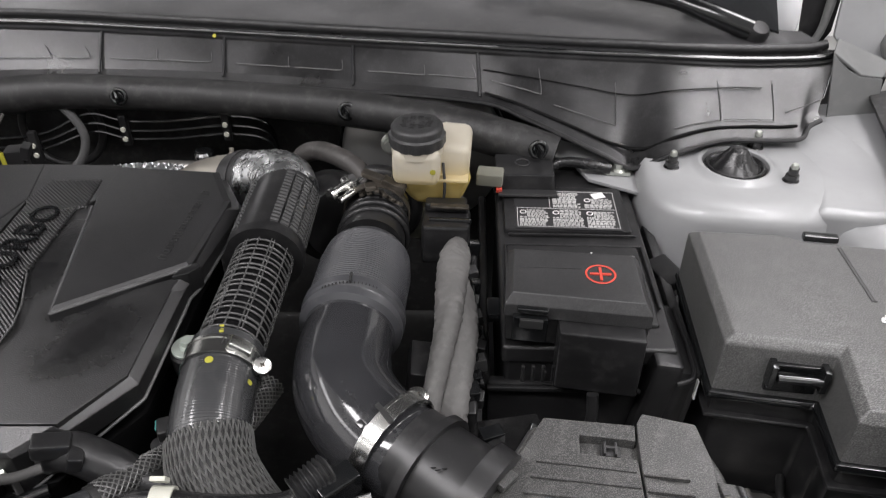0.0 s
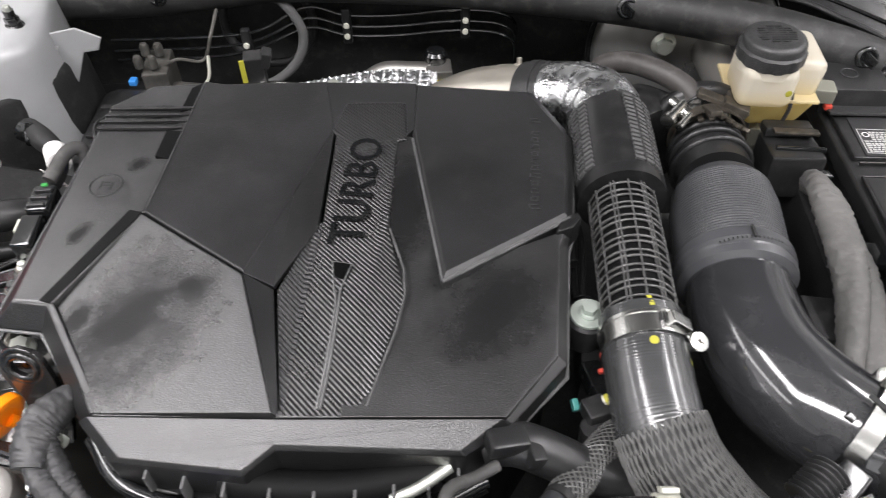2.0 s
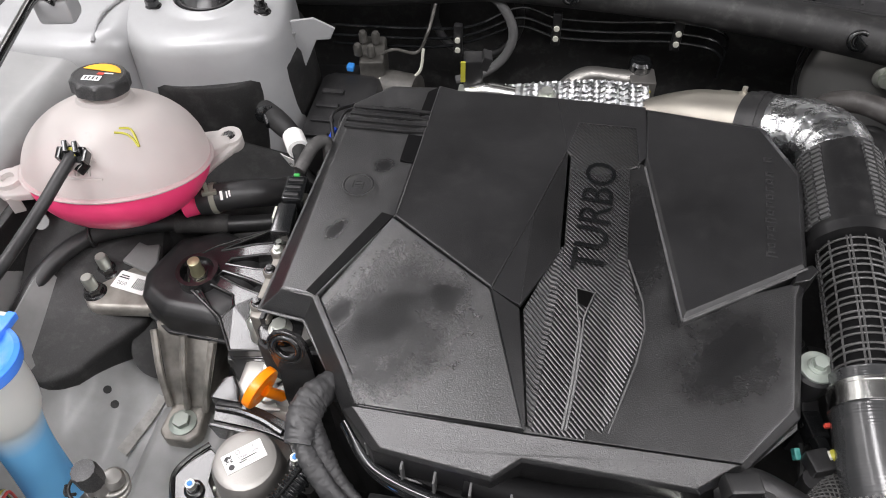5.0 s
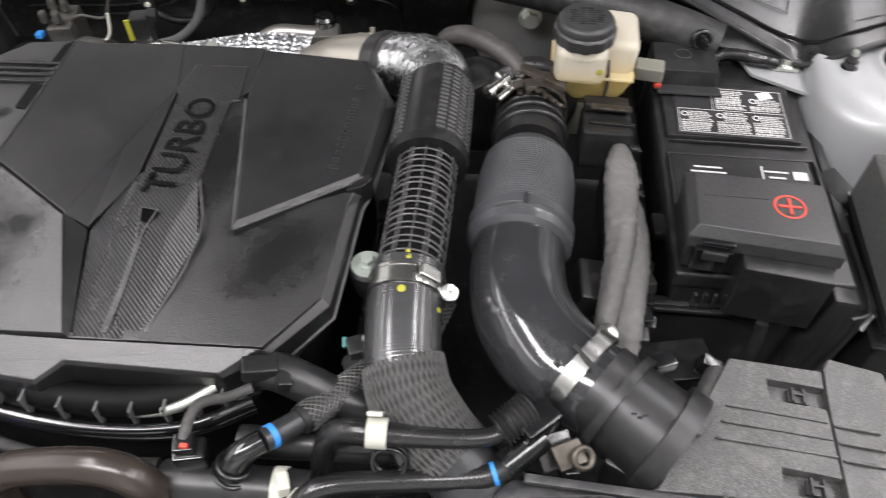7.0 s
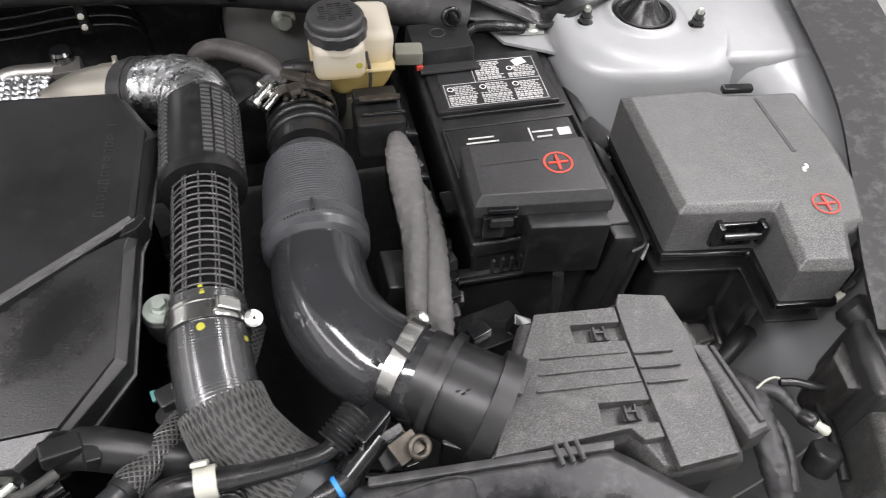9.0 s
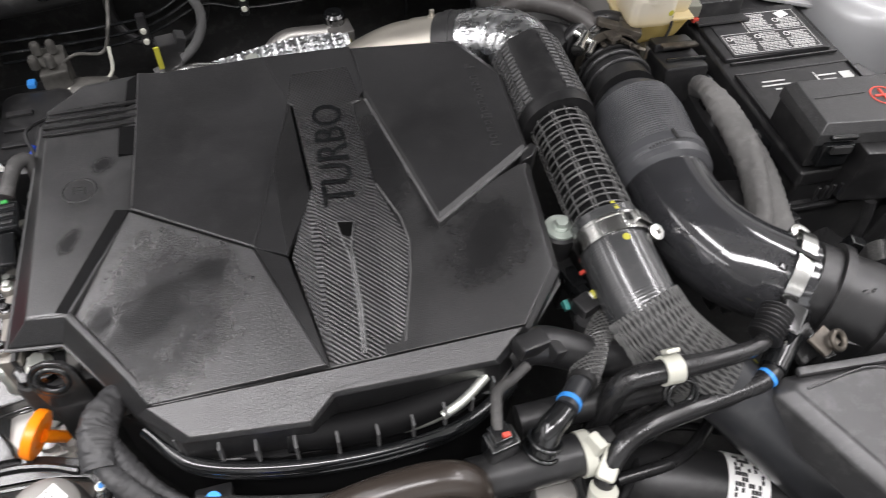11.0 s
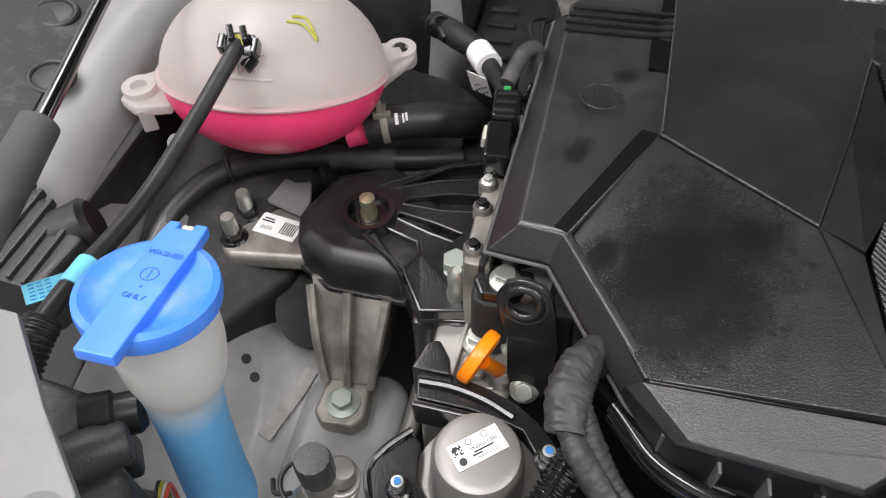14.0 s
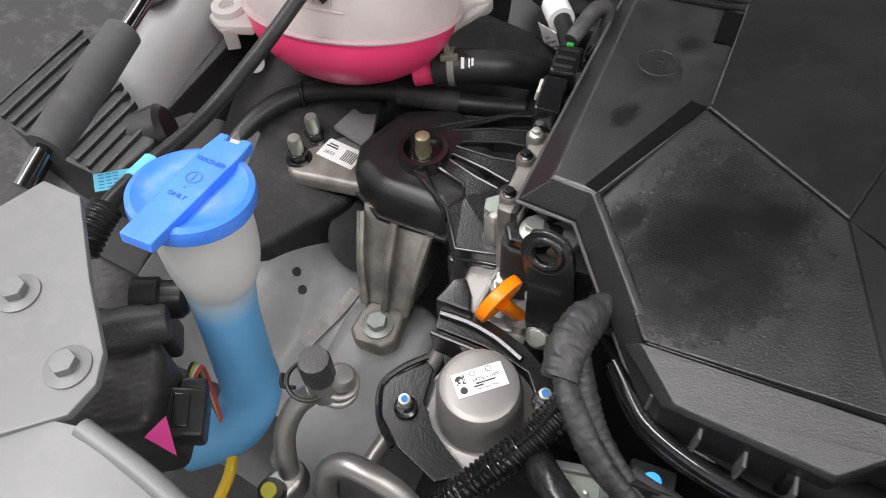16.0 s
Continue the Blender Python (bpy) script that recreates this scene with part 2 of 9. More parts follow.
GLOSS = mat("glossy_black_plastic", (0.006, 0.0065, 0.007), 0.15, coat=0.5, stain=0.1, rough_var=0.05, dust=0.04)
RUBBER = mat("black_rubber", (0.015, 0.015, 0.0155), 0.42, grain=0.2, grain_scale=500, dust=0.08)
SHINY_HOSE = mat("shiny_silicone_hose", (0.034, 0.035, 0.036), 0.20, dust=0.06, coat=0.35, spec=0.8)
BELLOWS = mat("grey_black_bellows_rubber", (0.050, 0.051, 0.055), 0.30, grain=0.1, grain_scale=600, dust=0.12, spec=0.7)
SOFT_RUBBER = mat("smooth_rubber_hose", (0.022, 0.023, 0.025), 0.32, grain=0.1, grain_scale=600, dust=0.08)
FOAM = mat("grey_foam_rubber", (0.06, 0.06, 0.06), 0.85, grain=0.5, grain_scale=900, dust=0.2)
FELT = mat("black_felt_pad", (0.010, 0.010, 0.010), 0.55, grain=1.0, relief=0.0002, grain_scale=420, speck=0.2, speck_from=0.5, speck_to=0.7, dust=0.14)
DIRTY_ALU = mat("dirty_cast_aluminium", (0.27, 0.255, 0.23), 0.5, 0.6, grain=0.7, grain_scale=700, stain=0.4, stain_scale=40, dust=0.3, dust_color=(0.1, 0.09, 0.08))
ALU = mat("cast_aluminium", (0.36, 0.35, 0.33), 0.42, 0.85, grain=0.5, grain_scale=500, stain=0.2, dust=0.25)
STEEL = mat("galvanised_steel", (0.58, 0.60, 0.55), 0.36, 0.85, grain=0.2, stain=0.2)
CHROME = mat("bright_steel", (0.66, 0.66, 0.64), 0.22, 1.0, stain=0.1)
NICKEL = mat("satin_nickel_casting", (0.52, 0.49, 0.43), 0.38, 0.85, grain=0.25, stain=0.12)
FUSELID = mat("grained_grey_lid_plastic", (0.058, 0.058, 0.057), 0.34, grain=1.0, relief=0.00022, grain_scale=480, speck=0.6, speck_from=0.47, speck_to=0.62, speck_color=(0.22, 0.22, 0.215), dust=0.35, dust_color=(0.2, 0.2, 0.19))
ELBOW = mat("blow_moulded_black_plastic", (0.024, 0.0245, 0.0265), 0.11, stain=0.2, stain_scale=20, rough_var=0.05, dust=0.05, coat=0.5, spec=0.7)
COOL_HOSE = mat("shiny_coolant_hose", (0.012, 0.012, 0.0125), 0.26, grain=0.1, grain_scale=500, dust=0.06)
FOIL_WRAP = mat("crumpled_foil_wrap", (0.70, 0.71, 0.72), 0.27, 1.0, grain=1.0, relief=0.0012, grain_scale=90, stain=0.15, stain_scale=60)
FOIL = mat("crumpled_foil", (0.52, 0.53, 0.54), 0.33, 1.0, grain=0.0, stain=0.12)
ROD = mat("dark_polished_rod", (0.22, 0.22, 0.22), 0.16, 1.0, stain=0.2)
BOOSTER = mat("zinc_booster_shell", (0.36, 0.36, 0.35), 0.3, 0.8, stain=0.15)
CANISTER = mat("painted_grey_canister", (0.27, 0.26, 0.245), 0.40, 0.45, grain=0.5, relief=0.0002, grain_scale=350, stain=0.10, dust=0.15, dust_color=(0.12, 0.115, 0.11))
BLACK_STEEL = mat("black_painted_cast_bracket", (0.010, 0.010, 0.0102), 0.22, grain=1.0, relief=0.0002, grain_scale=300, dust=0.06, coat=0.45)
HARNESS_TAPE = mat("creased_black_cloth_tape", (0.030, 0.030, 0.031), 0.5, grain=0.6, grain_scale=420, dust=0.12, stain=0.35, stain_scale=60)
TAPE = mat("grey_cloth_tape", (0.036, 0.035, 0.034), 0.7, grain=0.5, grain_scale=700, dust=0.3)
WHITE = mat("white_label", (0.80, 0.80, 0.78), 0.5, stain=0.05)
PRINT = mat("black_print", (0.03, 0.03, 0.03), 0.6)
WHITE_CLIP = mat("white_nylon", (0.46, 0.46, 0.40), 0.4, stain=0.08)
RED = mat("red_print", (0.50, 0.055, 0.035), 0.5, stain=0.1)
ORANGE = mat("orange_plastic", (0.95, 0.24, 0.004), 0.3, stain=0.06)
BLUE_CAP = mat("blue_plastic", (0.055, 0.22, 0.80), 0.34, stain=0.10, stain_scale=40, dust=0.3, dust_color=(0.4, 0.45, 0.6))
BLUE_TAPE = mat("blue_tape", (0.03, 0.20, 0.55), 0.5)
CYAN_TAG = mat("pale_blue_tag", (0.16, 0.55, 0.70), 0.55)
YELLOW = mat("yellow_paint", (0.34, 0.32, 0.03), 0.6, stain=0.15)
GREEN_PLASTIC = mat("green_plastic", (0.03, 0.26, 0.05), 0.4)
TAPE_PALE = mat("dusty_grey_cloth_tape", (0.088, 0.086, 0.083), 0.75, grain=0.6, grain_scale=500, dust=0.25, stain=0.3)
RES_AMBER = translucent("amber_fluid_in_plastic", (0.80, 0.66, 0.26), 0.3, 0.5, clear=0.25)
OLIVE_STEEL = mat("dull_grey_olive_steel", (0.24, 0.24, 0.20), 0.5, 0.3, stain=0.2)
RUSTY = mat("dull_brown_steel", (0.085, 0.075, 0.062), 0.42, 0.7, grain=0.6, stain=0.5, stain_scale=70, dust=0.2)
VALVE = mat("dirty_valve_block", (0.085, 0.082, 0.075), 0.5, 0.4, stain=0.4, stain_scale=60)
PINK = mat("pink_tape", (0.75, 0.05, 0.30), 0.6)
GARAGE_WALL = mat("painted_workshop_wall", (0.8, 0.8, 0.79), 0.8, stain=0.05, stain_scale=1.0)
CONCRETE = mat("concrete_floor", (0.30, 0.30, 0.29), 0.7, stain=0.2, stain_scale=2.0, grain=0.1, grain_scale=80)
GLASS_BLACK = mat("ceramic_edged_windscreen", (0.02, 0.021, 0.022), 0.12, coat=0.5)
CARBON = striped(mat("carbon_weave_plastic", (0.010, 0.010, 0.0105), 0.28, dust=0.05, spec=0.6), 96, (0, 0, -45), 0.55, tint=0.9)
# Lit copy of the weave: the bevel's brightness is put into the colour.
CARBON_SIDE = striped(mat("lit_carbon_weave_bevel", (0.020, 0.020, 0.021), 0.28, spec=0.7), 96, (0, 0, -45), 0.7, tint=0.8)
BRAID = mat("braided_sleeve", (0.007, 0.007, 0.007), 0.6, dust=0.06)
STRAND = mat("woven_grey_strand", (0.078, 0.078, 0.076), 0.34, stain=0.3, stain_scale=300, dust=0.2)
RIBGLOSS = mat("moulded_grid_plastic", (0.064, 0.064, 0.063), 0.26, stain=0.25, stain_scale=60, dust=0.15)
TANK = translucent("milky_tank_plastic", (0.74, 0.71, 0.69), 0.32, 0.5, clear=0.30)
COOLANT = translucent("pink_coolant_in_milky_plastic", (1.0, 0.065, 0.215), 0.28, 0.12)
NECK = translucent("milky_washer_neck", (0.80, 0.80, 0.76), 0.4, 0.35, (1.000, 0.016, (0.20, 0.54, 0.86)))
RESERVOIR = translucent("amber_stained_reservoir", (0.86, 0.82, 0.72), 0.32, 0.5, (1.004, 0.020, (0.82, 0.66, 0.26)), clear=0.22)

# -- mesh helpers


def thing(name, label, category, group="", kind="", at=(0, 0, 0)):
    ob = new(name)
    ob.empty_display_size = 0.02
    ob.location = at
    return tagged(ob, label, category, group, kind)


def part(name, bm, material, parent=None, label="", flat=False, angle=40):
    """Links a bmesh as one mesh object under a thing or part."""
    bmesh.ops.recalc_face_normals(bm, faces=bm.faces[:])
    me = bpy.data.meshes.new(name)
    bm.to_mesh(me)
    bm.free()
    if not flat:
        me.polygons.foreach_set("use_smooth", [True] * len(me.polygons))
        me.set_sharp_from_angle(angle=radians(angle))
    me.materials.append(material)
    ob = new(name, me)
    if not flat:
        even = ob.modifiers.new("even_shading", "WEIGHTED_NORMAL")
        even.weight, even.keep_sharp = 80, True
    if parent is not None:
        ob.parent = parent
        if parent.type == "EMPTY":
            ob.matrix_parent_inverse = Matrix.Translation(parent.location).inverted()
    if label:
        ob["label"] = label
    return ob


def axis_matrix(at, axis, spin=0.0):
    return Matrix.Translation(at) @ Vector(axis).normalized().to_track_quat("Z", "Y").to_matrix().to_4x4() @ pose(0, 0, 0, 0, 0, spin)


def join(*bms):
    """Puts several bmeshes into the first."""
    first = bms[0]
    for other in bms[1:]:
        me = bpy.data.meshes.new("joined")
        other.to_mesh(me)
        other.free()
        first.from_mesh(me)
        bpy.data.meshes.remove(me)
    return first


def moved(bm, m):
    bm.transform(m)
    return bm


def soften(bm, width, seg=2, angle=30):
    edges = [e for e in bm.edges if len(e.link_faces) == 2 and e.calc_face_angle(0) > radians(angle)]
    if width > 0 and edges:
        bmesh.ops.bevel(bm, geom=edges, offset=width, offset_type="OFFSET", segments=seg, profile=0.5, affect="EDGES", clamp_overlap=True)
    return bm


def box(size, at, rot=(0, 0, 0), bevel=0.002, seg=2, top=(1, 1), shift=(0, 0)):
    """A bevelled block centred at 'at'; top: how much its upper face is scaled, shift: how far it is moved."""
    bm = bmesh.new()
    bmesh.ops.create_cube(bm, size=1)
    for v in bm.verts:
        up = v.co.z > 0
        v.co = Vector((v.co.x * size[0] * (top[0] if up else 1) + (shift[0] if up else 0), v.co.y * size[1] * (top[1] if up else 1) + (shift[1] if up else 0), v.co.z * size[2]))
    soften(bm, bevel, seg)
    return moved(bm, pose(*at, *rot))


def prism(outline, z0, z1, bevel=0.002, seg=2, holes=()):
    """A slab over an outline in x, y; z0 and z1 are heights or functions of x, y."""
    bm = bmesh.new()
    low = z0 if callable(z0) else (lambda x, y: z0)
    high = z1 if callable(z1) else (lambda x, y: z1)
    lower = [bm.verts.new((x, y, low(x, y))) for x, y in outline]
    upper = [bm.verts.new((x, y, high(x, y))) for x, y in outline]
    bm.faces.new(lower[::-1])
    bm.faces.new(upper)
    n = len(outline)
    for i in range(n):
        bm.faces.new((lower[i], lower[(i + 1) % n], upper[(i + 1) % n], upper[i]))
    bmesh.ops.recalc_face_normals(bm, faces=bm.faces[:])
    return soften(bm, bevel, seg, 20)


def inset(outline, d):
    """The outline moved inward by d (one value, or one for each side)."""
    n = len(outline)
    area = sum(outline[i][0] * outline[(i + 1) % n][1] - outline[(i + 1) % n][0] * outline[i][1] for i in range(n))
    s = 1 if area > 0 else -1
    ds = d if isinstance(d, (list, tuple)) else [d] * n
    lines = []
    for i in range(n):
        (x0, y0), (x1, y1) = outline[i], outline[(i + 1) % n]
        l = math.hypot(x1 - x0, y1 - y0)
        nx, ny = -(y1 - y0) / l * s, (x1 - x0) / l * s
        lines.append((x0 + nx * ds[i], y0 + ny * ds[i], (x1 - x0) / l, (y1 - y0) / l))
    out = []
    for i in range(n):
        x0, y0, ax, ay = lines[i - 1]
        x1, y1, bx, by = lines[i]
        det = ax * by - ay * bx
        if abs(det) < 1e-4:
            out.append((x1, y1))
        else:
            k = ((x1 - x0) * by - (y1 - y0) * bx) / det
            out.append((x0 + ax * k, y0 + ay * k))
    return out


def mesa(outline, z0, z1, chamfer, drop, bevel=0.0012, sunk=0.0):
    """A slab with a broad sloping chamfer: the rim stands drop below the top and chamfer outside of it."""
    bm = bmesh.new()
    high = z1 if callable(z1) else (lambda x, y: z1)
    inner = inset(outline, chamfer)
    low = z0 if callable(z0) else (lambda x, y: z0)
    fall = drop if callable(drop) else (lambda x, y: drop)
    rings = [[bm.verts.new((x, y, low(x, y))) for x, y in outline], [bm.verts.new((x, y, high(x, y) - fall(x, y))) for x, y in outline], [bm.verts.new((x, y, high(x, y))) for x, y in inner]]
    n = len(outline)
    for a, b in zip(rings, rings[1:]):
        for i in range(n):
            bm.faces.new((a[i], a[(i + 1) % n], b[(i + 1) % n], b[i]))
    bm.faces.new(rings[0][::-1])
    if sunk:
        deep = inset(inner, 0.006)
        rings.append([bm.verts.new((x, y, high(x, y))) for x, y in deep])
        rings.append([bm.verts.new((x, y, high(x, y) - sunk)) for x, y in inset(deep, 0.001)])
        for a, b in zip(rings[2:], rings[3:]):
            for i in range(n):
                bm.faces.new((a[i], a[(i + 1) % n], b[(i + 1) % n], b[i]))
    bm.faces.new(rings[-1])
    bmesh.ops.recalc_face_normals(bm, faces=bm.faces[:])
    return soften(bm, bevel, 2, 12)


def lathe(profile, at=(0, 0, 0), axis=(0, 0, 1), seg=40, spin=0.0, wobble=None):
    """A turned shape; profile: (radius, height) rows, closed by caps where the radius is not nought."""
    bm = bmesh.new()
    rings = []
    for r, h in profile:
        if r < 1e-6:
            rings.append([bm.verts.new((0, 0, h))])
        else:
            ring = []
            for i in range(seg):
                a = 2 * math.pi * i / seg
                k = wobble(a, h) if wobble else 1.0
                ring.append(bm.verts.new((r * k * math.cos(a), r * k * math.sin(a), h)))
            rings.append(ring)
    for a, b in zip(rings, rings[1:]):
        for i in range(seg):
            j = (i + 1) % seg
            if len(a) == 1 and len(b) == 1:
                continue
            if len(a) == 1:
                bm.faces.new((a[0], b[i], b[j]))
            elif len(b) == 1:
                bm.faces.new((a[i], a[j], b[0]))
            else:
                bm.faces.new((a[i], a[j], b[j], b[i]))
    for ring in (rings[0], rings[-1]):
        if len(ring) > 1:
            bm.faces.new(ring)
    return moved(bm, axis_matrix(at, axis, spin))


def spline(points, per=8):
    """Smooth points through control points (any number of values in each)."""
    p = [np.array(q, float) for q in points]
    p = [2 * p[0] - p[1]] + p + [2 * p[-1] - p[-2]]
    out = []
    for i in range(1, len(p) - 2):
        for k in range(per):
            t = k / per
            a, b, c, d = p[i - 1], p[i], p[i + 1], p[i + 2]
            out.append(0.5 * ((2 * b) + (c - a) * t + (2 * a - 5 * b + 4 * c - d) * t * t + (3 * b - a - 3 * c + d) * t ** 3))
    out.append(p[-2])
    return out


def sweep(path, radii, seg=16, caps=True, profile=None, twist=None):
    """A tube along a fine path; radii: one for each point."""
    bm = bmesh.new()
    n = len(path)
    P = [Vector(q) for q in path]
    tang = [(P[min(i + 1, n - 1)] - P[max(i - 1, 0)]).normalized() for i in range(n)]
    up = Vector((0, 0, 1)) if abs(tang[0].z) < 0.9 else Vector((1, 0, 0))
    side = tang[0].cross(up).normalized()
    rings = []
    for i in range(n):
        side = (side - tang[i] * side.dot(tang[i])).normalized()
        top = side.cross(tang[i])
        ring = []
        for k in range(seg):
            a = 2 * math.pi * k / seg
            r = radii[i] * (profile(a, i) if profile else 1)
            ring.append(bm.verts.new(P[i] + side * (r * math.cos(a)) + top * (r * math.sin(a))))
        rings.append(ring)
    for a, b in zip(rings, rings[1:]):
        for k in range(seg):
            j = (k + 1) % seg
            bm.faces.new((a[k], a[j], b[j], b[k]))
    if caps:
        bm.faces.new(rings[0][::-1])
        bm.faces.new(rings[-1])
    return bm


def tube(points, r, seg=14, per=8, caps=True, profile=None):
    """A smooth hose through control points, of one radius or one a point."""
    rr = r if isinstance(r, (list, tuple)) else [r] * len(points)
    fine = spline([(*p, q) for p, q in zip(points, rr)], per)
    return sweep([q[:3] for q in fine], [q[3] for q in fine], seg, caps, profile)


def strip(a, b, width, z0, z1, bevel=0.002, end=None):
    """A straight rib from a to b in x, y: width at a, and end (or the same) at b."""
    ax, ay, bx, by = *a, *b
    l = math.hypot(bx - ax, by - ay)
    nx, ny = -(by - ay) / l, (bx - ax) / l
    w, e = width / 2, (end or width) / 2
    return prism([(ax - nx * w, ay - ny * w), (bx - nx * e, by - ny * e), (bx + nx * e, by + ny * e), (ax + nx * w, ay + ny * w)], z0, z1, bevel)


def wrapped(a, i):
    """Overlapping turns of cloth tape."""
    return 1 + 0.05 * ((i * 0.27 + a / (2 * math.pi)) % 1.0) + 0.10 * noise.noise((math.cos(a) * 1.6, math.sin(a) * 1.6, i * 0.35)) + 0.03 * noise.noise((math.cos(a) * 5, math.sin(a) * 5, i * 0.9))


def creased(a, i):
    """Loose, flattened turns of tape with sharp folds."""
    flat = 1 - 0.16 * math.cos(2 * a + i * 0.05)
    fold = abs(noise.noise((math.cos(a) * 2.2, math.sin(a) * 2.2, i * 0.30)))
    return flat * (0.94 + 0.20 * fold + 0.07 * ((i * 0.13 + a / (2 * math.pi)) % 1.0))


def ribbed(points, r, pitch=0.004, depth=0.12, seg=14):
    """A corrugated tube."""
    fine = spline(points, 40)
    out, radii, s, last = [], [], 0.0, None
    for q in fine:
        if last is not None:
            s += float(np.linalg.norm(q - last))
        last = q
        out.append(q)
        radii.append(r * (1 + depth * math.sin(2 * math.pi * s / pitch)))
    return sweep(out, radii, seg)


def braided(points, r, pitch, strands=22, wire=0.0007, per=10):
    """Crossing wires wound both ways round a hose: one mesh of thin strands."""
    rr = r if isinstance(r, (list, tuple)) else [r] * len(points)
    fine = spline([(*p, q) for p, q in zip(points, rr)], per)
    P = [Vector(q[:3]) for q in fine]
    n = len(P)
    tang = [(P[min(i + 1, n - 1)] - P[max(i - 1, 0)]).normalized() for i in range(n)]
    side = tang[0].cross(Vector((0, 0, 1))).normalized()
    frames = []
    s = 0.0
    for i in range(n):
        side = (side - tang[i] * side.dot(tang[i])).normalized()
        if i:
            s += (P[i] - P[i - 1]).length
        frames.append((P[i], side.copy(), side.cross(tang[i]), fine[i][3], s))
    whole = None
    for way in (1, -1):
        for k in range(strands):
            a0 = 2 * math.pi * k / strands
            line = [p + (u * math.cos(a0 + way * d / pitch) + v * math.sin(a0 + way * d / pitch)) * (q + wire * 0.4) for p, u, v, q, d in frames]
            one = sweep(line, [wire] * n, 4, False)
            whole = one if whole is None else join(whole, one)
    return whole


def hexbolt(r, h, flange=1.45, stud=0.0):
    """A flanged hexagon head that stands on z = 0; stud: a threaded end above it."""
    bm = lathe([(r * flange, 0), (r * flange, h * 0.16), (r * 1.1, h * 0.34), (r * 1.02, h * 0.36), (0, h * 0.36)], seg=28)
    head = bmesh.new()
    bmesh.ops.create_cone(head, cap_ends=True, segments=6, radius1=r, radius2=r, depth=h * 0.7)
    moved(soften(head, r * 0.1, 2), pose(0, 0, h * 0.65))
    bm = join(bm, head)
    if stud:
        n = 9
        rows = [(r * 0.55, h)]
        for i in range(n):
            z = h + stud * (i + 0.5) / n
            rows += [(r * (0.58 if i % 2 else 0.5), z)]
        bm = join(bm, lathe(rows + [(r * 0.4, h + stud), (0, h + stud)], seg=16))
    return bm


def bolt(parent, at, axis=(0, 0, 1), r=0.0065, h=0.009, flange=1.45, stud=0.0, material=None, name="bolt", spin=10, label=""):
    return part(name, moved(hexbolt(r, h, flange, stud), axis_matrix(at, axis, spin)), material or STEEL, parent, label, angle=30)


def text(parent, name, words, size, m, material, depth=0.0006, label=""):
    """Raised letters in the built-in font as a mesh."""
    cu = bpy.data.curves.new(name, "FONT")
    cu.body, cu.size, cu.extrude, cu.align_x, cu.align_y = words, size, depth, "CENTER", "CENTER"
    cu.resolution_u = 3
    tmp = bpy.data.objects.new(name, cu)
    scene.collection.objects.link(tmp)
    dg = bpy.context.evaluated_depsgraph_get()
    me = bpy.data.meshes.new_from_object(tmp.evaluated_get(dg))
    bpy.data.objects.remove(tmp)
    me.transform(m)
    bm = bmesh.new()
    bm.from_mesh(me)
    bpy.data.meshes.remove(me)
    return part(name, bm, material, parent, label, flat=True)


def bars(rows, m, depth=0.0003):
    """Small print as plain bars: rows of (x, y, width, height) on a plane."""
    bm = bmesh.new()
    for x, y, w, h in rows:
        bm = join(bm, box((w, h, depth), (x, y, depth / 2), bevel=0))
    return moved(bm, m)


def ring(r, wire, at, axis=(0, 0, 1), seg=40, squash=1.0):
    """A round band: major radius r, thickness wire."""
    rows = [(r + wire * math.cos(a), wire * squash * math.sin(a)) for a in [2 * math.pi * k / 10 for k in range(11)]]
    bm = bmesh.new()
    rings = []
    for q, h in rows[:-1]:
        rings.append([bm.verts.new((q * math.cos(2 * math.pi * i / seg), q * math.sin(2 * math.pi * i / seg), h)) for i in range(seg)])
    for a, b in zip(rings, rings[1:] + rings[:1]):
        for i in range(seg):
            j = (i + 1) % seg
            bm.faces.new((a[i], a[j], b[j], b[i]))
    return moved(bm, axis_matrix(at, axis))


def band(r, width, thick, at, axis, seg=40):
    """A flat hoop round an axis."""
    h = width / 2
    return lathe_closed([(r, -h), (r + thick, -h), (r + thick, h), (r, h)], at, axis, seg)


def lathe_closed(profile, at, axis, seg=40):
    bm = bmesh.new()
    rings = [[bm.verts.new((q * math.cos(2 * math.pi * i / seg), q * math.sin(2 * math.pi * i / seg), h)) for i in range(seg)] for q, h in profile]
    for a, b in zip(rings, rings[1:] + rings[:1]):
        for i in range(seg):
            j = (i + 1) % seg
            bm.faces.new((a[i], a[j], b[j], b[i]))
    return moved(soften(bm, 0.0004, 1, 60), axis_matrix(at, axis))


def ribbon(low, high, per=6, thick=0.003):
    """A sheet between two smooth lines, given thickness."""
    a, b = spline(low, per), spline(high, per)
    bm = bmesh.new()
    rows = []
    steps = 4
    for p, q in zip(a, b):
        rows.append([bm.verts.new(p + (q - p) * k / steps) for k in range(steps + 1)])
    for r0, r1 in zip(rows, rows[1:]):
        for k in range(steps):
            bm.faces.new((r0[k], r1[k], r1[k + 1], r0[k + 1]))
    bm.normal_update()
    bmesh.ops.solidify(bm, geom=bm.faces[:], thickness=thick)
    return bm


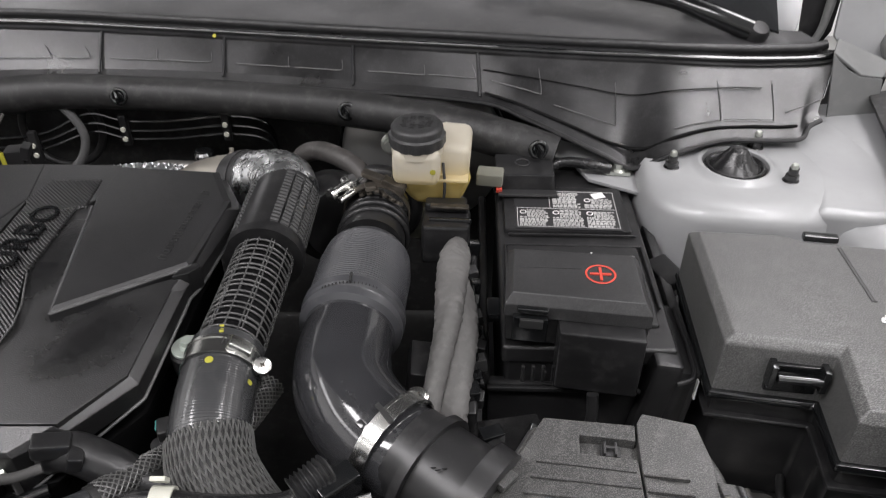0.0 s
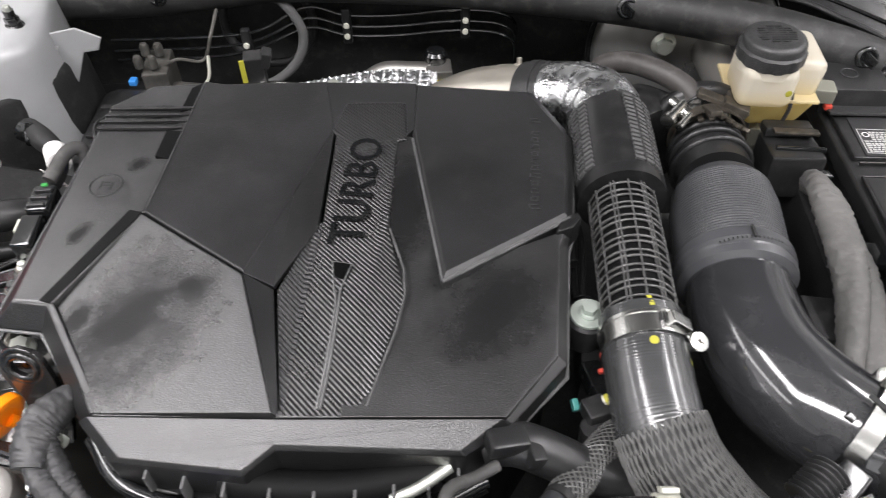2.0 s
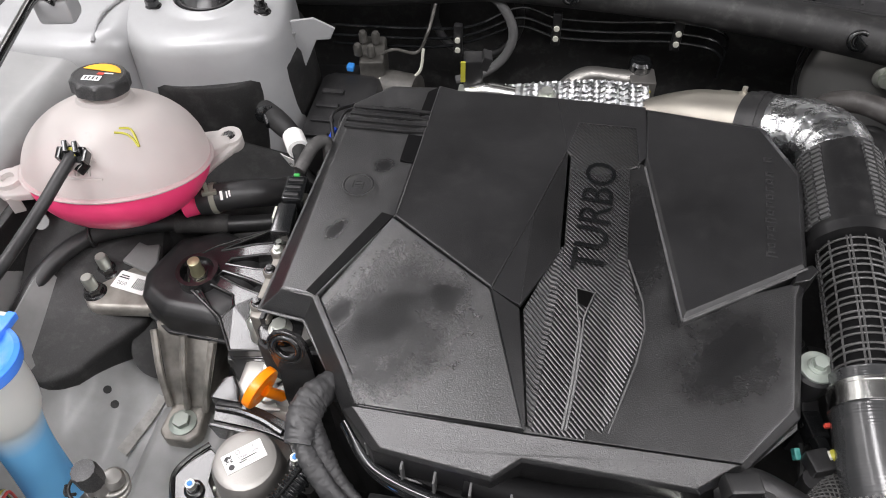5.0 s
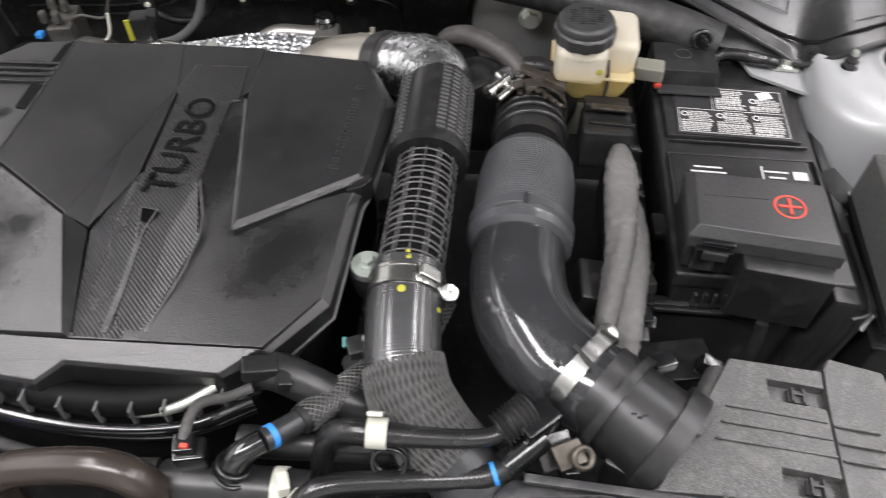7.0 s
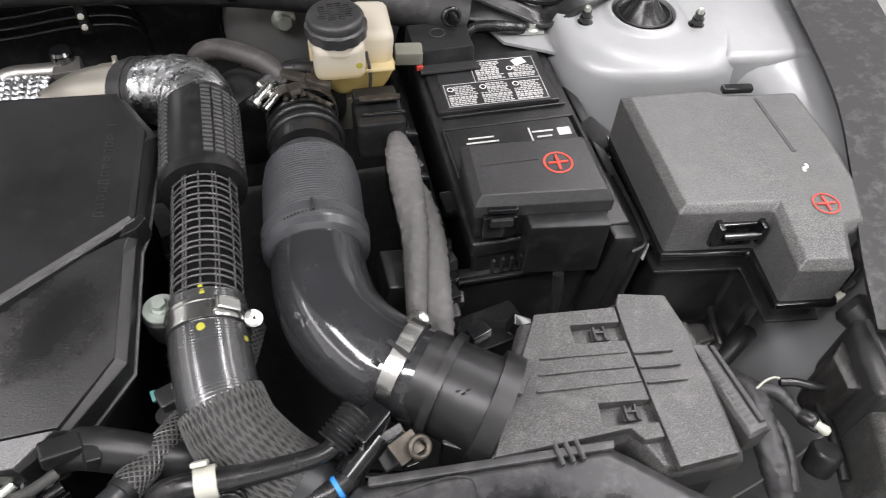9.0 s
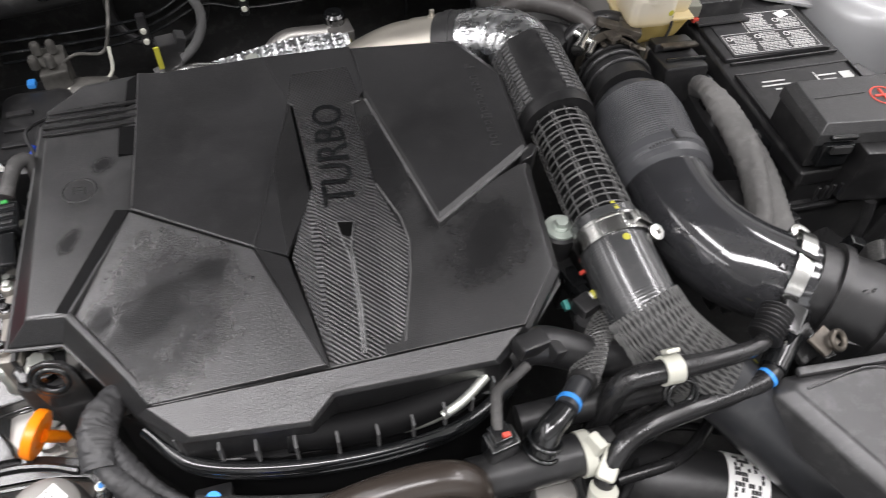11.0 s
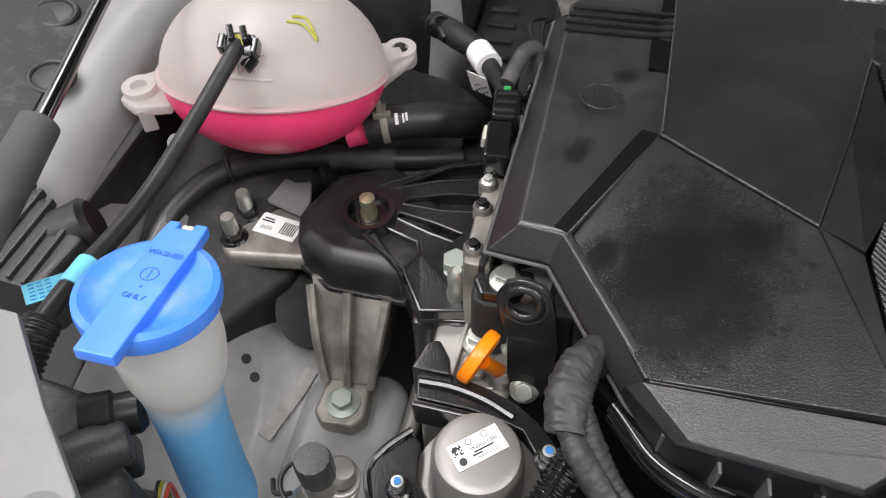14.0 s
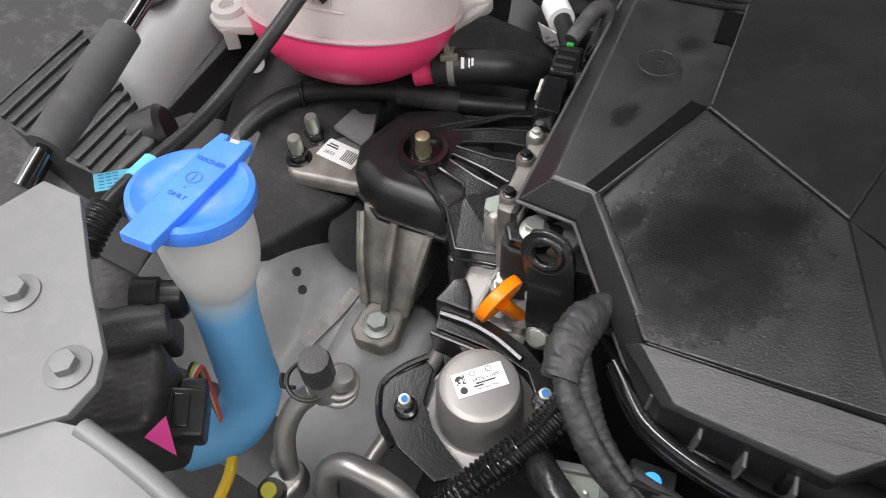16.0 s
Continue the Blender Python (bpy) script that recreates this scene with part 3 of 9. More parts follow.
def sheet(points, thick=0.004, bevel=0.0012):
    """A flat panel with the given corners, given thickness."""
    bm = bmesh.new()
    bm.faces.new([bm.verts.new(p) for p in points])
    bm.normal_update()
    bm.faces.ensure_lookup_table()
    n = bm.faces[0].normal.copy()
    got = bmesh.ops.extrude_face_region(bm, geom=bm.faces[:])
    for v in got["geom"]:
        if isinstance(v, bmesh.types.BMVert):
            v.co -= n * thick
    bmesh.ops.recalc_face_normals(bm, faces=bm.faces[:])
    return soften(bm, bevel, 2, 20)


def plate_hole(outline, z0, z1, centre, r, seg=24, bevel=0.001):
    """A flat plate with one round hole."""
    bm = bmesh.new()
    outer = [bm.verts.new((x, y, z1)) for x, y in outline]
    inner = [bm.verts.new((centre[0] + r * math.cos(2 * math.pi * i / seg), centre[1] + r * math.sin(2 * math.pi * i / seg), z1)) for i in range(seg)]
    edges = [bm.edges.new((a, b)) for loop in (outer, inner) for a, b in zip(loop, loop[1:] + loop[:1])]
    bmesh.ops.triangle_fill(bm, use_beauty=True, use_dissolve=False, edges=edges)
    bmesh.ops.recalc_face_normals(bm, faces=bm.faces[:])
    got = bmesh.ops.extrude_face_region(bm, geom=bm.faces[:])
    for v in got["geom"]:
        if isinstance(v, bmesh.types.BMVert):
            v.co.z = z0
    return bm


def pocketed(outline, pockets, z0, z1):
    """A plate with recesses cut right through it; z1 is a function of x, y."""
    bm = bmesh.new()
    edges = []
    for loop in [outline] + list(pockets):
        vs = [bm.verts.new((x, y, z1(x, y))) for x, y in loop]
        edges += [bm.edges.new((a, b)) for a, b in zip(vs, vs[1:] + vs[:1])]
    bmesh.ops.triangle_fill(bm, use_beauty=True, use_dissolve=False, edges=edges)
    bmesh.ops.recalc_face_normals(bm, faces=bm.faces[:])
    got = bmesh.ops.extrude_face_region(bm, geom=bm.faces[:])
    for v in got["geom"]:
        if isinstance(v, bmesh.types.BMVert):
            v.co.z = z0
    bmesh.ops.recalc_face_normals(bm, faces=bm.faces[:])
    return bm


# -- the workshop round the car
for name, size, at, material in (("floor", (9, 9, 0.1), (0, -0.5, -0.05), CONCRETE), ("ceiling", (9, 9, 0.1), (0, -0.5, 3.25), GARAGE_WALL),
                                 ("wall_north", (9, 0.1, 3.2), (0, 4.05, 1.6), GARAGE_WALL), ("wall_south", (9, 0.1, 3.2), (0, -5.05, 1.6), GARAGE_WALL),
                                 ("wall_east", (0.1, 9, 3.2), (4.55, -0.5, 1.6), GARAGE_WALL), ("wall_west", (0.1, 9, 3.2), (-4.55, -0.5, 1.6), GARAGE_WALL)):
    tagged(part(name, box(size, at, bevel=0), material), "plain pale painted workshop " + name.split("_")[0], name.split("_")[0], kind="structure")

# -- body of the car round the engine bay
body = thing("car_body", "silver-painted car body round an open engine bay", "car body", kind="structure", at=(-0.28, 0.6, 0.4))
# Black of the underbody; elsewhere it carries the shade of holes and slots.
DARK = mat("underbody_shade_black", (0.012, 0.012, 0.012), 0.7, stain=0.4, dust=0.12)
part("bay_floor", box((2.0, 1.3, 0.03), (-0.28, 0.6, 0.48), bevel=0), DARK, body, "black undertray in deep shade")
INSUL = mat("moulded_firewall_insulation", (0.015, 0.015, 0.015), 0.7, grain=0.4, grain_scale=300, stain=0.4, stain_scale=6, dust=0.2)


def bulged_wall(x0, x1, z0, z1, y, lumps):
    bm = bmesh.new()
    nx, nz = 90, 30
    grid = []
    for i in range(nx + 1):
        col = []
        for k in range(nz + 1):
            x, z = x0 + (x1 - x0) * i / nx, z0 + (z1 - z0) * k / nz
            d = 0.012 * noise.noise((x * 5, z * 6, 1.3))
            for cx, cz, r, h in lumps:
                q = math.hypot(x - cx, z - cz) / r
                d += h * max(0.0, 1 - q * q) ** 0.6 if q < 1 else 0
            col.append(bm.verts.new((x, y - d, z)))
        grid.append(col)
    for i in range(nx):
        for k in range(nz):
            bm.faces.new((grid[i][k], grid[i + 1][k], grid[i + 1][k + 1], grid[i][k + 1]))
    return bm


part("firewall", bulged_wall(-1.2, 0.7, 0.5, 1.03, 1.10, [(-0.34, 0.93, 0.07, 0.02), (-0.62, 0.9, 0.12, 0.02), (-0.15, 0.9, 0.09, 0.025), (0.05, 0.85, 0.12, 0.02)]), INSUL, body, "moulded black firewall insulation", angle=60)


def strut_tower(cx, cy, top, parent, name, lift, k=1.0):
    """A domed suspension tower with a recessed mounting hole."""
    boxy = lambda a, n: 1 / (abs(math.cos(a)) ** n + abs(math.sin(a)) ** n) ** (1 / n)
    rows = [(0.0, top - 0.014), (0.0385, top - 0.014), (0.0400, top - 0.002), (0.0412, top + 0.0025), (0.0440, top + 0.0038), (0.0475, top + 0.0028), (0.0510, top), (0.058, top - 0.0012), (0.085 * k, top), (0.102 * k, top - 0.0012), (0.111 * k, top - 0.004), (0.1165 * k, top - 0.010),
            (0.1195 * k, top - 0.020), (0.1215 * k, top - 0.045), (0.1235 * k, top - 0.08), (0.127 * k, top - 0.12), (0.134 * k, top - 0.18), (0.146 * k, top - 0.26), (0.16 * k, top - 0.36), (0.165 * k, 0.55)]

    def wob(a, h):
        low = max(0.0, min(1.0, (top - h) / 0.12))
        out = max(0.0, min(1.0, (top - h + 0.003) / 0.02))
        return 1 + (boxy(a + lift, 3.2) - 1) * out * 0.8 + 0.008 * low * math.cos(8 * a)
    return part(name, lathe(rows, (cx, cy, 0), (0, 0, 1), 72, wobble=wob), SILVER, parent, "silver-painted domed strut tower", angle=50)


strut_tower(0.371, 0.822, 0.985, body, "strut_tower", 0.15)
strut_tower(-0.921, 0.905, 1.02, body, "strut_tower", -0.25, 0.86)
# shelves that run from the towers out to the fenders, and the flange beside the left one
part("tower_shelf", prism([(0.432, 0.718), (0.50, 0.706), (0.62, 0.70), (0.70, 0.80), (0.70, 0.985), (0.40, 0.985), (0.40, 0.915), (0.452, 0.872), (0.463, 0.82), (0.452, 0.765)], 0.90, 0.9832, 0.012, 4), SILVER, body, "silver-painted shelf beside the strut tower")
part("tower_shelf", prism([(-0.985, 0.806), (-1.03, 0.785), (-1.12, 0.775), (-1.19, 0.80), (-1.19, 1.0), (-0.97, 1.02), (-0.975, 0.975), (-0.995, 0.905), (-0.990, 0.85)], 0.88, 1.0185, 0.03, 6), SILVER, body, "silver-painted shelf beside the strut tower")
part("tower_flange", sheet([(-0.846, 0.893, 0.995), (-0.785, 0.898, 1.005), (-0.760, 0.902, 0.990), (-0.768, 0.902, 0.974), (-0.786, 0.900, 0.972), (-0.806, 0.898, 0.931), (-0.818, 0.897, 0.883), (-0.841, 0.896, 0.825), (-0.872, 0.896, 0.724), (-0.895, 0.894, 0.722), (-0.858, 0.892, 0.889)], 0.004), SILVER, body, "silver-painted flange beside the strut tower")
# Holes are dark discs; the shade inside is in the colour.
for q in ((-0.822, 0.8925, 0.915), (-0.838, 0.8915, 0.868), (-0.845, 0.8910, 0.842)):
    part("flange_hole", lathe([(0, -0.002), (0.0042, -0.002), (0.0042, 0.0006), (0, 0.0006)], q, (0.05, -1, 0.05), 16), DARK, body, "dark round hole")
for line in ([(-0.812, 0.8915, 0.985), (-0.826, 0.8905, 0.95), (-0.838, 0.890, 0.92), (-0.850, 0.890, 0.88)], [(-1.0251, 0.800, 1.013), (-1.031, 0.835, 1.0215), (-1.028, 0.8658, 1.0215), (-1.0123, 0.9094, 1.0215), (-1.005, 0.95, 1.021)]):
    part("seam_sealer", tube(line, 0.0026, 8, profile=lambda a, i: 1 + 0.3 * math.sin(i * 1.9)), SILVER, body, "painted seam sealer bead")


# Darker copy of the silver paint; the left sheet's shade is in it.
SHADED_SILVER = mat("shaded_inner_body_paint", (0.22, 0.222, 0.22), 0.5, 0.1, stain=0.15, dust=0.3, coat=0.1)
WHEEL_GREY = mat("pale_wheel_house_paint", (0.215, 0.218, 0.215), 0.5, 0.1, stain=0.25, stain_scale=18, dust=0.4, dust_color=(0.17, 0.16, 0.15), coat=0.1)


def apron(points, parent, name, label, material=SILVER, thick=0.004):
    """A pressed sheet that runs along the bay: rows of cross sections, each a list of points, smoothed along its length."""
    rows = [spline(r, 3) for r in points]
    lines = [spline([r[k] for r in rows], 6) for k in range(len(rows[0]))]
    bm = bmesh.new()
    grid = [[bm.verts.new(p) for p in line] for line in lines]
    for a, b in zip(grid, grid[1:]):
        for i in range(len(a) - 1):
            bm.faces.new((a[i], a[i + 1], b[i + 1], b[i]))
    bm.normal_update()
    bmesh.ops.solidify(bm, geom=bm.faces[:], thickness=thick)
    return part(name, bm, material, parent, label, angle=50)


apron([[(0.30, 0.30, 0.62), (0.37, 0.30, 0.75), (0.41, 0.31, 0.85), (0.43, 0.32, 0.90), (0.50, 0.33, 0.91)],
       [(0.36, 0.45, 0.62), (0.44, 0.45, 0.78), (0.465, 0.45, 0.90), (0.48, 0.45, 0.945), (0.56, 0.45, 0.955)],
       [(0.40, 0.62, 0.62), (0.46, 0.63, 0.80), (0.475, 0.63, 0.92), (0.495, 0.63, 0.960), (0.62, 0.63, 0.975)],
       [(0.38, 0.72, 0.62), (0.44, 0.74, 0.84), (0.46, 0.75, 0.945), (0.51, 0.76, 0.972), (0.66, 0.78, 0.985)],
       [(0.36, 0.84, 0.62), (0.42, 0.86, 0.90), (0.46, 0.88, 0.960), (0.54, 0.89, 0.978), (0.68, 0.90, 0.990)],
       [(0.30, 1.00, 0.62), (0.36, 1.00, 0.90), (0.42, 1.00, 0.960), (0.54, 1.00, 0.980), (0.69, 1.00, 0.992)]],
      body, "inner_fender", "silver-painted pressed inner fender")
apron([[(-0.88, 0.30, 0.62), (-0.98, 0.30, 0.76), (-1.02, 0.30, 0.90), (-1.05, 0.30, 0.95), (-1.11, 0.30, 0.96)],
       [(-0.90, 0.45, 0.62), (-1.005, 0.45, 0.76), (-1.035, 0.45, 0.91), (-1.06, 0.45, 0.965), (-1.13, 0.45, 0.975)],
       [(-0.93, 0.60, 0.62), (-1.03, 0.60, 0.80), (-1.05, 0.60, 0.94), (-1.075, 0.60, 0.985), (-1.15, 0.60, 0.99)],
       [(-0.93, 0.78, 0.62), (-1.01, 0.78, 0.86), (-1.04, 0.78, 0.98), (-1.08, 0.78, 1.00), (-1.17, 0.78, 1.005)],
       [(-0.90, 1.00, 0.62), (-0.96, 1.00, 0.90), (-1.00, 1.00, 1.005), (-1.06, 1.00, 1.01), (-1.18, 1.00, 1.012)]],
      body, "inner_fender", "pressed inner fender, silver toned grey for its shade", SHADED_SILVER)
# light grey lower wheel-house panel and frame rail by the engine mount
apron([[(-1.02, 0.33, 0.87), (-0.985, 0.34, 0.805), (-0.95, 0.35, 0.765), (-0.90, 0.35, 0.735), (-0.80, 0.35, 0.730)],
       [(-1.02, 0.42, 0.88), (-0.985, 0.42, 0.815), (-0.95, 0.42, 0.783), (-0.90, 0.42, 0.745), (-0.80, 0.42, 0.738)],
       [(-1.02, 0.49, 0.885), (-0.985, 0.49, 0.825), (-0.955, 0.49, 0.801), (-0.92, 0.49, 0.773), (-0.88, 0.49, 0.766)],
       [(-1.02, 0.56, 0.89), (-0.985, 0.555, 0.83), (-0.96, 0.55, 0.803), (-0.945, 0.545, 0.785), (-0.90, 0.54, 0.75)]],
      body, "wheel_house", "silver-grey wheel house panel", WHEEL_GREY)
part("frame_rail", prism([(-0.885, 0.30), (-0.79, 0.30), (-0.79, 0.485), (-0.815, 0.50), (-0.885, 0.485)], 0.55, 0.768, 0.022, 5), WHEEL_GREY, body, "silver-grey frame rail under the engine mount")
# Holes and opening are flat dark discs, their shade put into the colour.
for q in ((-0.9393, 0.4732, 0.7898), (-0.9295, 0.4621, 0.7788)):
    part("wheel_house_hole", lathe([(0, -0.002), (0.0046, -0.002), (0.0046, 0.0010), (0, 0.0010)], q, (0.67, -0.15, 0.73), 20), DARK, body, "dark round hole")
part("wheel_house_opening", lathe([(0, -0.004), (0.034, -0.004), (0.036, 0.0), (0, 0.0008)], (-0.893, 0.532, 0.796), (0.45, -0.35, 0.8), 36), DARK, body, "large dark round opening")
part("seam_tape", ribbon([(-0.8891, 0.4855, 0.7720), (-0.8960, 0.4640, 0.7662), (-0.9080, 0.4380, 0.7606), (-0.9149, 0.4199, 0.7590)], [(-0.8775, 0.4809, 0.7715), (-0.8845, 0.4595, 0.7655), (-0.8965, 0.4335, 0.7580), (-0.9033, 0.4153, 0.7545)], thick=0.004), mat("brushed_seam_sealer", (0.24, 0.235, 0.22), 0.75, grain=1.0, relief=0.0005, grain_scale=200, stain=0.3, stain_scale=80), body, "painted-over seam sealer strip")
part("press_line", tube([(0.285, 0.735, 0.949), (0.33, 0.712, 0.951), (0.40, 0.705, 0.951), (0.455, 0.722, 0.949)], 0.003, 8), SILVER, body)
part("seam_sealer", tube([(0.465, 0.955, 0.968), (0.500, 0.885, 0.972), (0.512, 0.80, 0.975), (0.508, 0.745, 0.972), (0.500, 0.70, 0.966)], 0.0028, 8, profile=lambda a, i: 1 + 0.25 * math.sin(i * 1.7)), SILVER, body, "painted seam sealer bead")
part("seam_sealer", tube([(0.512, 0.80, 0.975), (0.56, 0.79, 0.982), (0.61, 0.79, 0.986)], 0.0022, 8), SILVER, body, "painted seam sealer bead")
# outer fenders and their black edge trims
part("fender", ribbon([(0.46, 0.25, 0.96), (0.60, 0.50, 1.01), (0.68, 0.78, 1.03), (0.74, 1.05, 1.045), (0.80, 1.4, 1.07)], [(0.80, 0.2, 0.85), (0.90, 0.50, 0.92), (0.95, 0.78, 0.95), (0.98, 1.05, 0.98), (1.0, 1.4, 1.0)]), SILVER, body, "silver-painted front fender")
part("fender", ribbon([(-1.12, 0.25, 0.97), (-1.22, 0.50, 1.02), (-1.26, 0.78, 1.035), (-1.30, 1.05, 1.05), (-1.34, 1.4, 1.07)], [(-1.40, 0.2, 0.85), (-1.48, 0.50, 0.92), (-1.52, 0.78, 0.95), (-1.55, 1.05, 0.98), (-1.57, 1.4, 1.0)]), SILVER, body, "silver-painted front fender")
TRIM = mat("satin_grey_black_trim", (0.012, 0.012, 0.0125), 0.55, grain=0.2, grain_scale=900, dust=0.3)
part("fender_trim", ribbon([(0.375, 0.33, 0.975), (0.402, 0.40, 0.985), (0.455, 0.50, 0.992), (0.504, 0.61, 0.998), (0.557, 0.79, 1.0), (0.60, 0.97, 1.01)], [(0.45, 0.30, 0.985), (0.50, 0.40, 1.0), (0.55, 0.50, 1.01), (0.60, 0.61, 1.015), (0.655, 0.79, 1.02), (0.70, 0.97, 1.03)], thick=0.006), TRIM, body, "black plastic fender edge trim")
part("fender_trim", ribbon([(-1.03, 0.30, 0.985), (-1.06, 0.40, 0.99), (-1.095, 0.55, 0.995), (-1.12, 0.77, 1.0), (-1.14, 1.0, 1.01)], [(-1.13, 0.28, 1.0), (-1.16, 0.40, 1.01), (-1.20, 0.55, 1.02), (-1.23, 0.77, 1.03), (-1.25, 1.0, 1.04)], thick=0.006), TRIM, body, "black plastic fender edge trim")
for q in ((-1.100, 0.585, 0.9965), (-1.136, 0.660, 1.0035)):
    part("trim_recess", join(ring(0.017, 0.003, q, (0.15, -0.1, 1), 28), lathe([(0.015, 0), (0.013, 0.001), (0, 0.001)], q, (0.15, -0.1, 1), 24)), RUBBER, body, "round recess in the trim")
# bracket pressing at the rear right corner; a silver sheet paints the windscreen's reflection
part("corner_bracket", sheet([(0.534, 0.975, 1.072), (0.560, 0.974, 1.050), (0.580, 0.973, 1.040), (0.610, 0.970, 1.038), (0.618, 0.962, 0.958), (0.550, 0.962, 0.956)], 0.004), GREY_PAINT, body, "grey painted corner bracket")
part("bracket_flange", sheet([(0.536, 0.976, 1.073), (0.582, 0.975, 1.041), (0.612, 0.972, 1.039), (0.640, 1.01, 1.046), (0.600, 1.03, 1.052), (0.560, 1.02, 1.078)], 0.003), GREY_PAINT, body)
part("windscreen_corner", sheet([(0.40, 1.22, 1.07), (0.475, 1.205, 1.050), (0.530, 1.195, 1.025), (0.575, 1.190, 0.995), (0.600, 1.22, 1.10), (0.66, 1.40, 1.30), (0.50, 1.42, 1.30)], 0.01), SILVER, body, "silver sheet standing in for the bright windscreen reflection")
# Added black sheet: the gap's darkness is put into its colour.
part("pillar_gap", sheet([(0.556, 1.125, 1.018), (0.584, 1.125, 1.015), (0.602, 1.125, 1.050), (0.602, 1.125, 1.16), (0.560, 1.125, 1.16), (0.545, 1.125, 1.10)], 0.004), RUBBER, body, "black sheet standing in for the dark pillar gap")
part("hinge_strip", tube([(0.566, 1.115, 1.020), (0.580, 1.115, 1.055), (0.583, 1.115, 1.10), (0.585, 1.115, 1.16)], [0.006, 0.006, 0.007, 0.007], 10), GREY_PAINT, body, "pale seam strip")
part("fender_rear", sheet([(0.590, 1.09, 1.055), (0.630, 1.075, 1.008), (0.70, 1.06, 0.995), (0.78, 1.06, 1.0), (0.76, 1.10, 1.18), (0.585, 1.10, 1.18)], 0.006), SILVER, body, "silver-painted rear fender corner")
part("hinge", tube([(0.66, 1.02, 1.03), (0.68, 1.10, 1.06), (0.70, 1.16, 1.10), (0.72, 1.20, 1.16)], [0.012, 0.02, 0.022, 0.02], 10), GREY_PAINT, body, "grey painted hood hinge")
# front cross member under everything at the nose
part("cross_member", box((1.5, 0.12, 0.10), (-0.28, 0.12, 0.82), bevel=0.02), DARK, body, "black front cross member")
part("radiator_core", box((0.95, 0.05, 0.40), (-0.28, 0.190, 0.62), bevel=0.005), DARK, body, "black radiator in shade")
HOOD = mat("hood_inner_liner", (0.022, 0.022, 0.022), 0.8, stain=0.2, grain=0.3, grain_scale=200)
hood = tagged(part("hood", box((1.55, 1.04, 0.025), (-0.28, 0.975, 1.735), (-62, 0, 0), bevel=0.01), SILVER), "raised silver hood over the bay", "hood", kind="structure")
part("hood_liner", moved(box((1.40, 0.96, 0.018), (0, 0.0, -0.022), bevel=0.008), pose(-0.28, 0.975, 1.735, -62, 0, 0)), HOOD, hood, "dark felt hood liner")

# -- cowl: foam seal tube, moulded panel, ledge, windscreen, wiper
cowl = thing("cowl", "black moulded plastic cowl below the windscreen", "cowl", at=(-0.2, 1.05, 1.0))
COWL = mat("weathered_cowl_plastic", (0.015, 0.015, 0.0155), 0.34, grain=0.6, relief=0.0002, grain_scale=400, stain=0.75, stain_scale=13, dust=0.6, dust_color=(0.065, 0.065, 0.065), speck=0.10, speck_from=0.56, speck_to=0.68, speck_color=(0.25, 0.25, 0.25), rough_var=0.2, spec=0.7)
# Lighter grey than COWL, for the rear tray.
TRAY = mat("pale_cowl_plastic", (0.050, 0.050, 0.051), 0.42, grain=0.6, relief=0.0002, grain_scale=400, stain=0.5, stain_scale=10, dust=0.6, dust_color=(0.11, 0.11, 0.108), rough_var=0.2)
lip = [(-1.15, 1.00, 1.00), (-0.95, 1.03, 1.005), (-0.67, 1.055, 1.010), (-0.41, 1.05, 1.012), (-0.129, 1.00, 1.016), (0.052, 0.972, 1.011), (0.113, 0.930, 1.006), (0.163, 0.896, 0.996), (0.214, 0.870, 0.981), (0.248, 0.855, 0.972), (0.285, 0.848, 0.993), (0.325, 0.861, 1.000), (0.366, 0.876, 1.001), (0.403, 0.878, 1.001), (0.439, 0.877, 1.001), (0.469, 0.881, 1.002), (0.482, 0.896, 1.011), (0.500, 0.905, 1.016)]
ledge = [(-1.17, 1.07, 1.06), (-0.97, 1.09, 1.063), (-0.675, 1.11, 1.062), (-0.416, 1.10, 1.054), (-0.133, 1.06, 1.052), (0.049, 1.02, 1.057), (0.11, 1.012, 1.056), (0.17, 1.005, 1.055), (0.23, 1.002, 1.053), (0.276, 1.00, 1.052), (0.31, 1.00, 1.050), (0.345, 1.00, 1.048), (0.39, 1.00, 1.046), (0.43, 1.00, 1.045), (0.47, 1.00, 1.045), (0.51, 1.00, 1.046), (0.535, 1.00, 1.048), (0.552, 1.0, 1.052)]
part("front_face", ribbon(lip, ledge, 6, 0.004), COWL, cowl)
part("lower_lip", ribbon([(x, y - 0.014, z - 0.002) for x, y, z in lip], [(x, y + 0.004, z + 0.004) for x, y, z in lip], 6, 0.003), COWL, cowl)
part("lip_edge", tube([(x, y - 0.014, z - 0.003) for x, y, z in lip], 0.0035, 8), RUBBER, cowl)
part("ledge", ribbon([(x, y - 0.004, z + 0.002) for x, y, z in ledge], [(x, y + 0.05, z + 0.010) for x, y, z in ledge], 6, 0.004), COWL, cowl)
part("ledge_bead", tube([(x, y + 0.006, z + 0.006) for x, y, z in ledge], 0.005, 10), GLOSS, cowl, "glossy black bead")
part("ledge_bead", tube([(x, y + 0.032, z + 0.012) for x, y, z in ledge], 0.007, 10), RUBBER, cowl, "black rubber bead")
part("rear_tray", ribbon([(x, y + 0.045, z + 0.008) for x, y, z in ledge], [(x * (1.02 if x < 0.3 else 0.97), y + (0.30 if x < 0.3 else 0.30 - 0.85 * (x - 0.3)), z + 0.012) for x, y, z in ledge], 4, 0.004), TRAY, cowl)
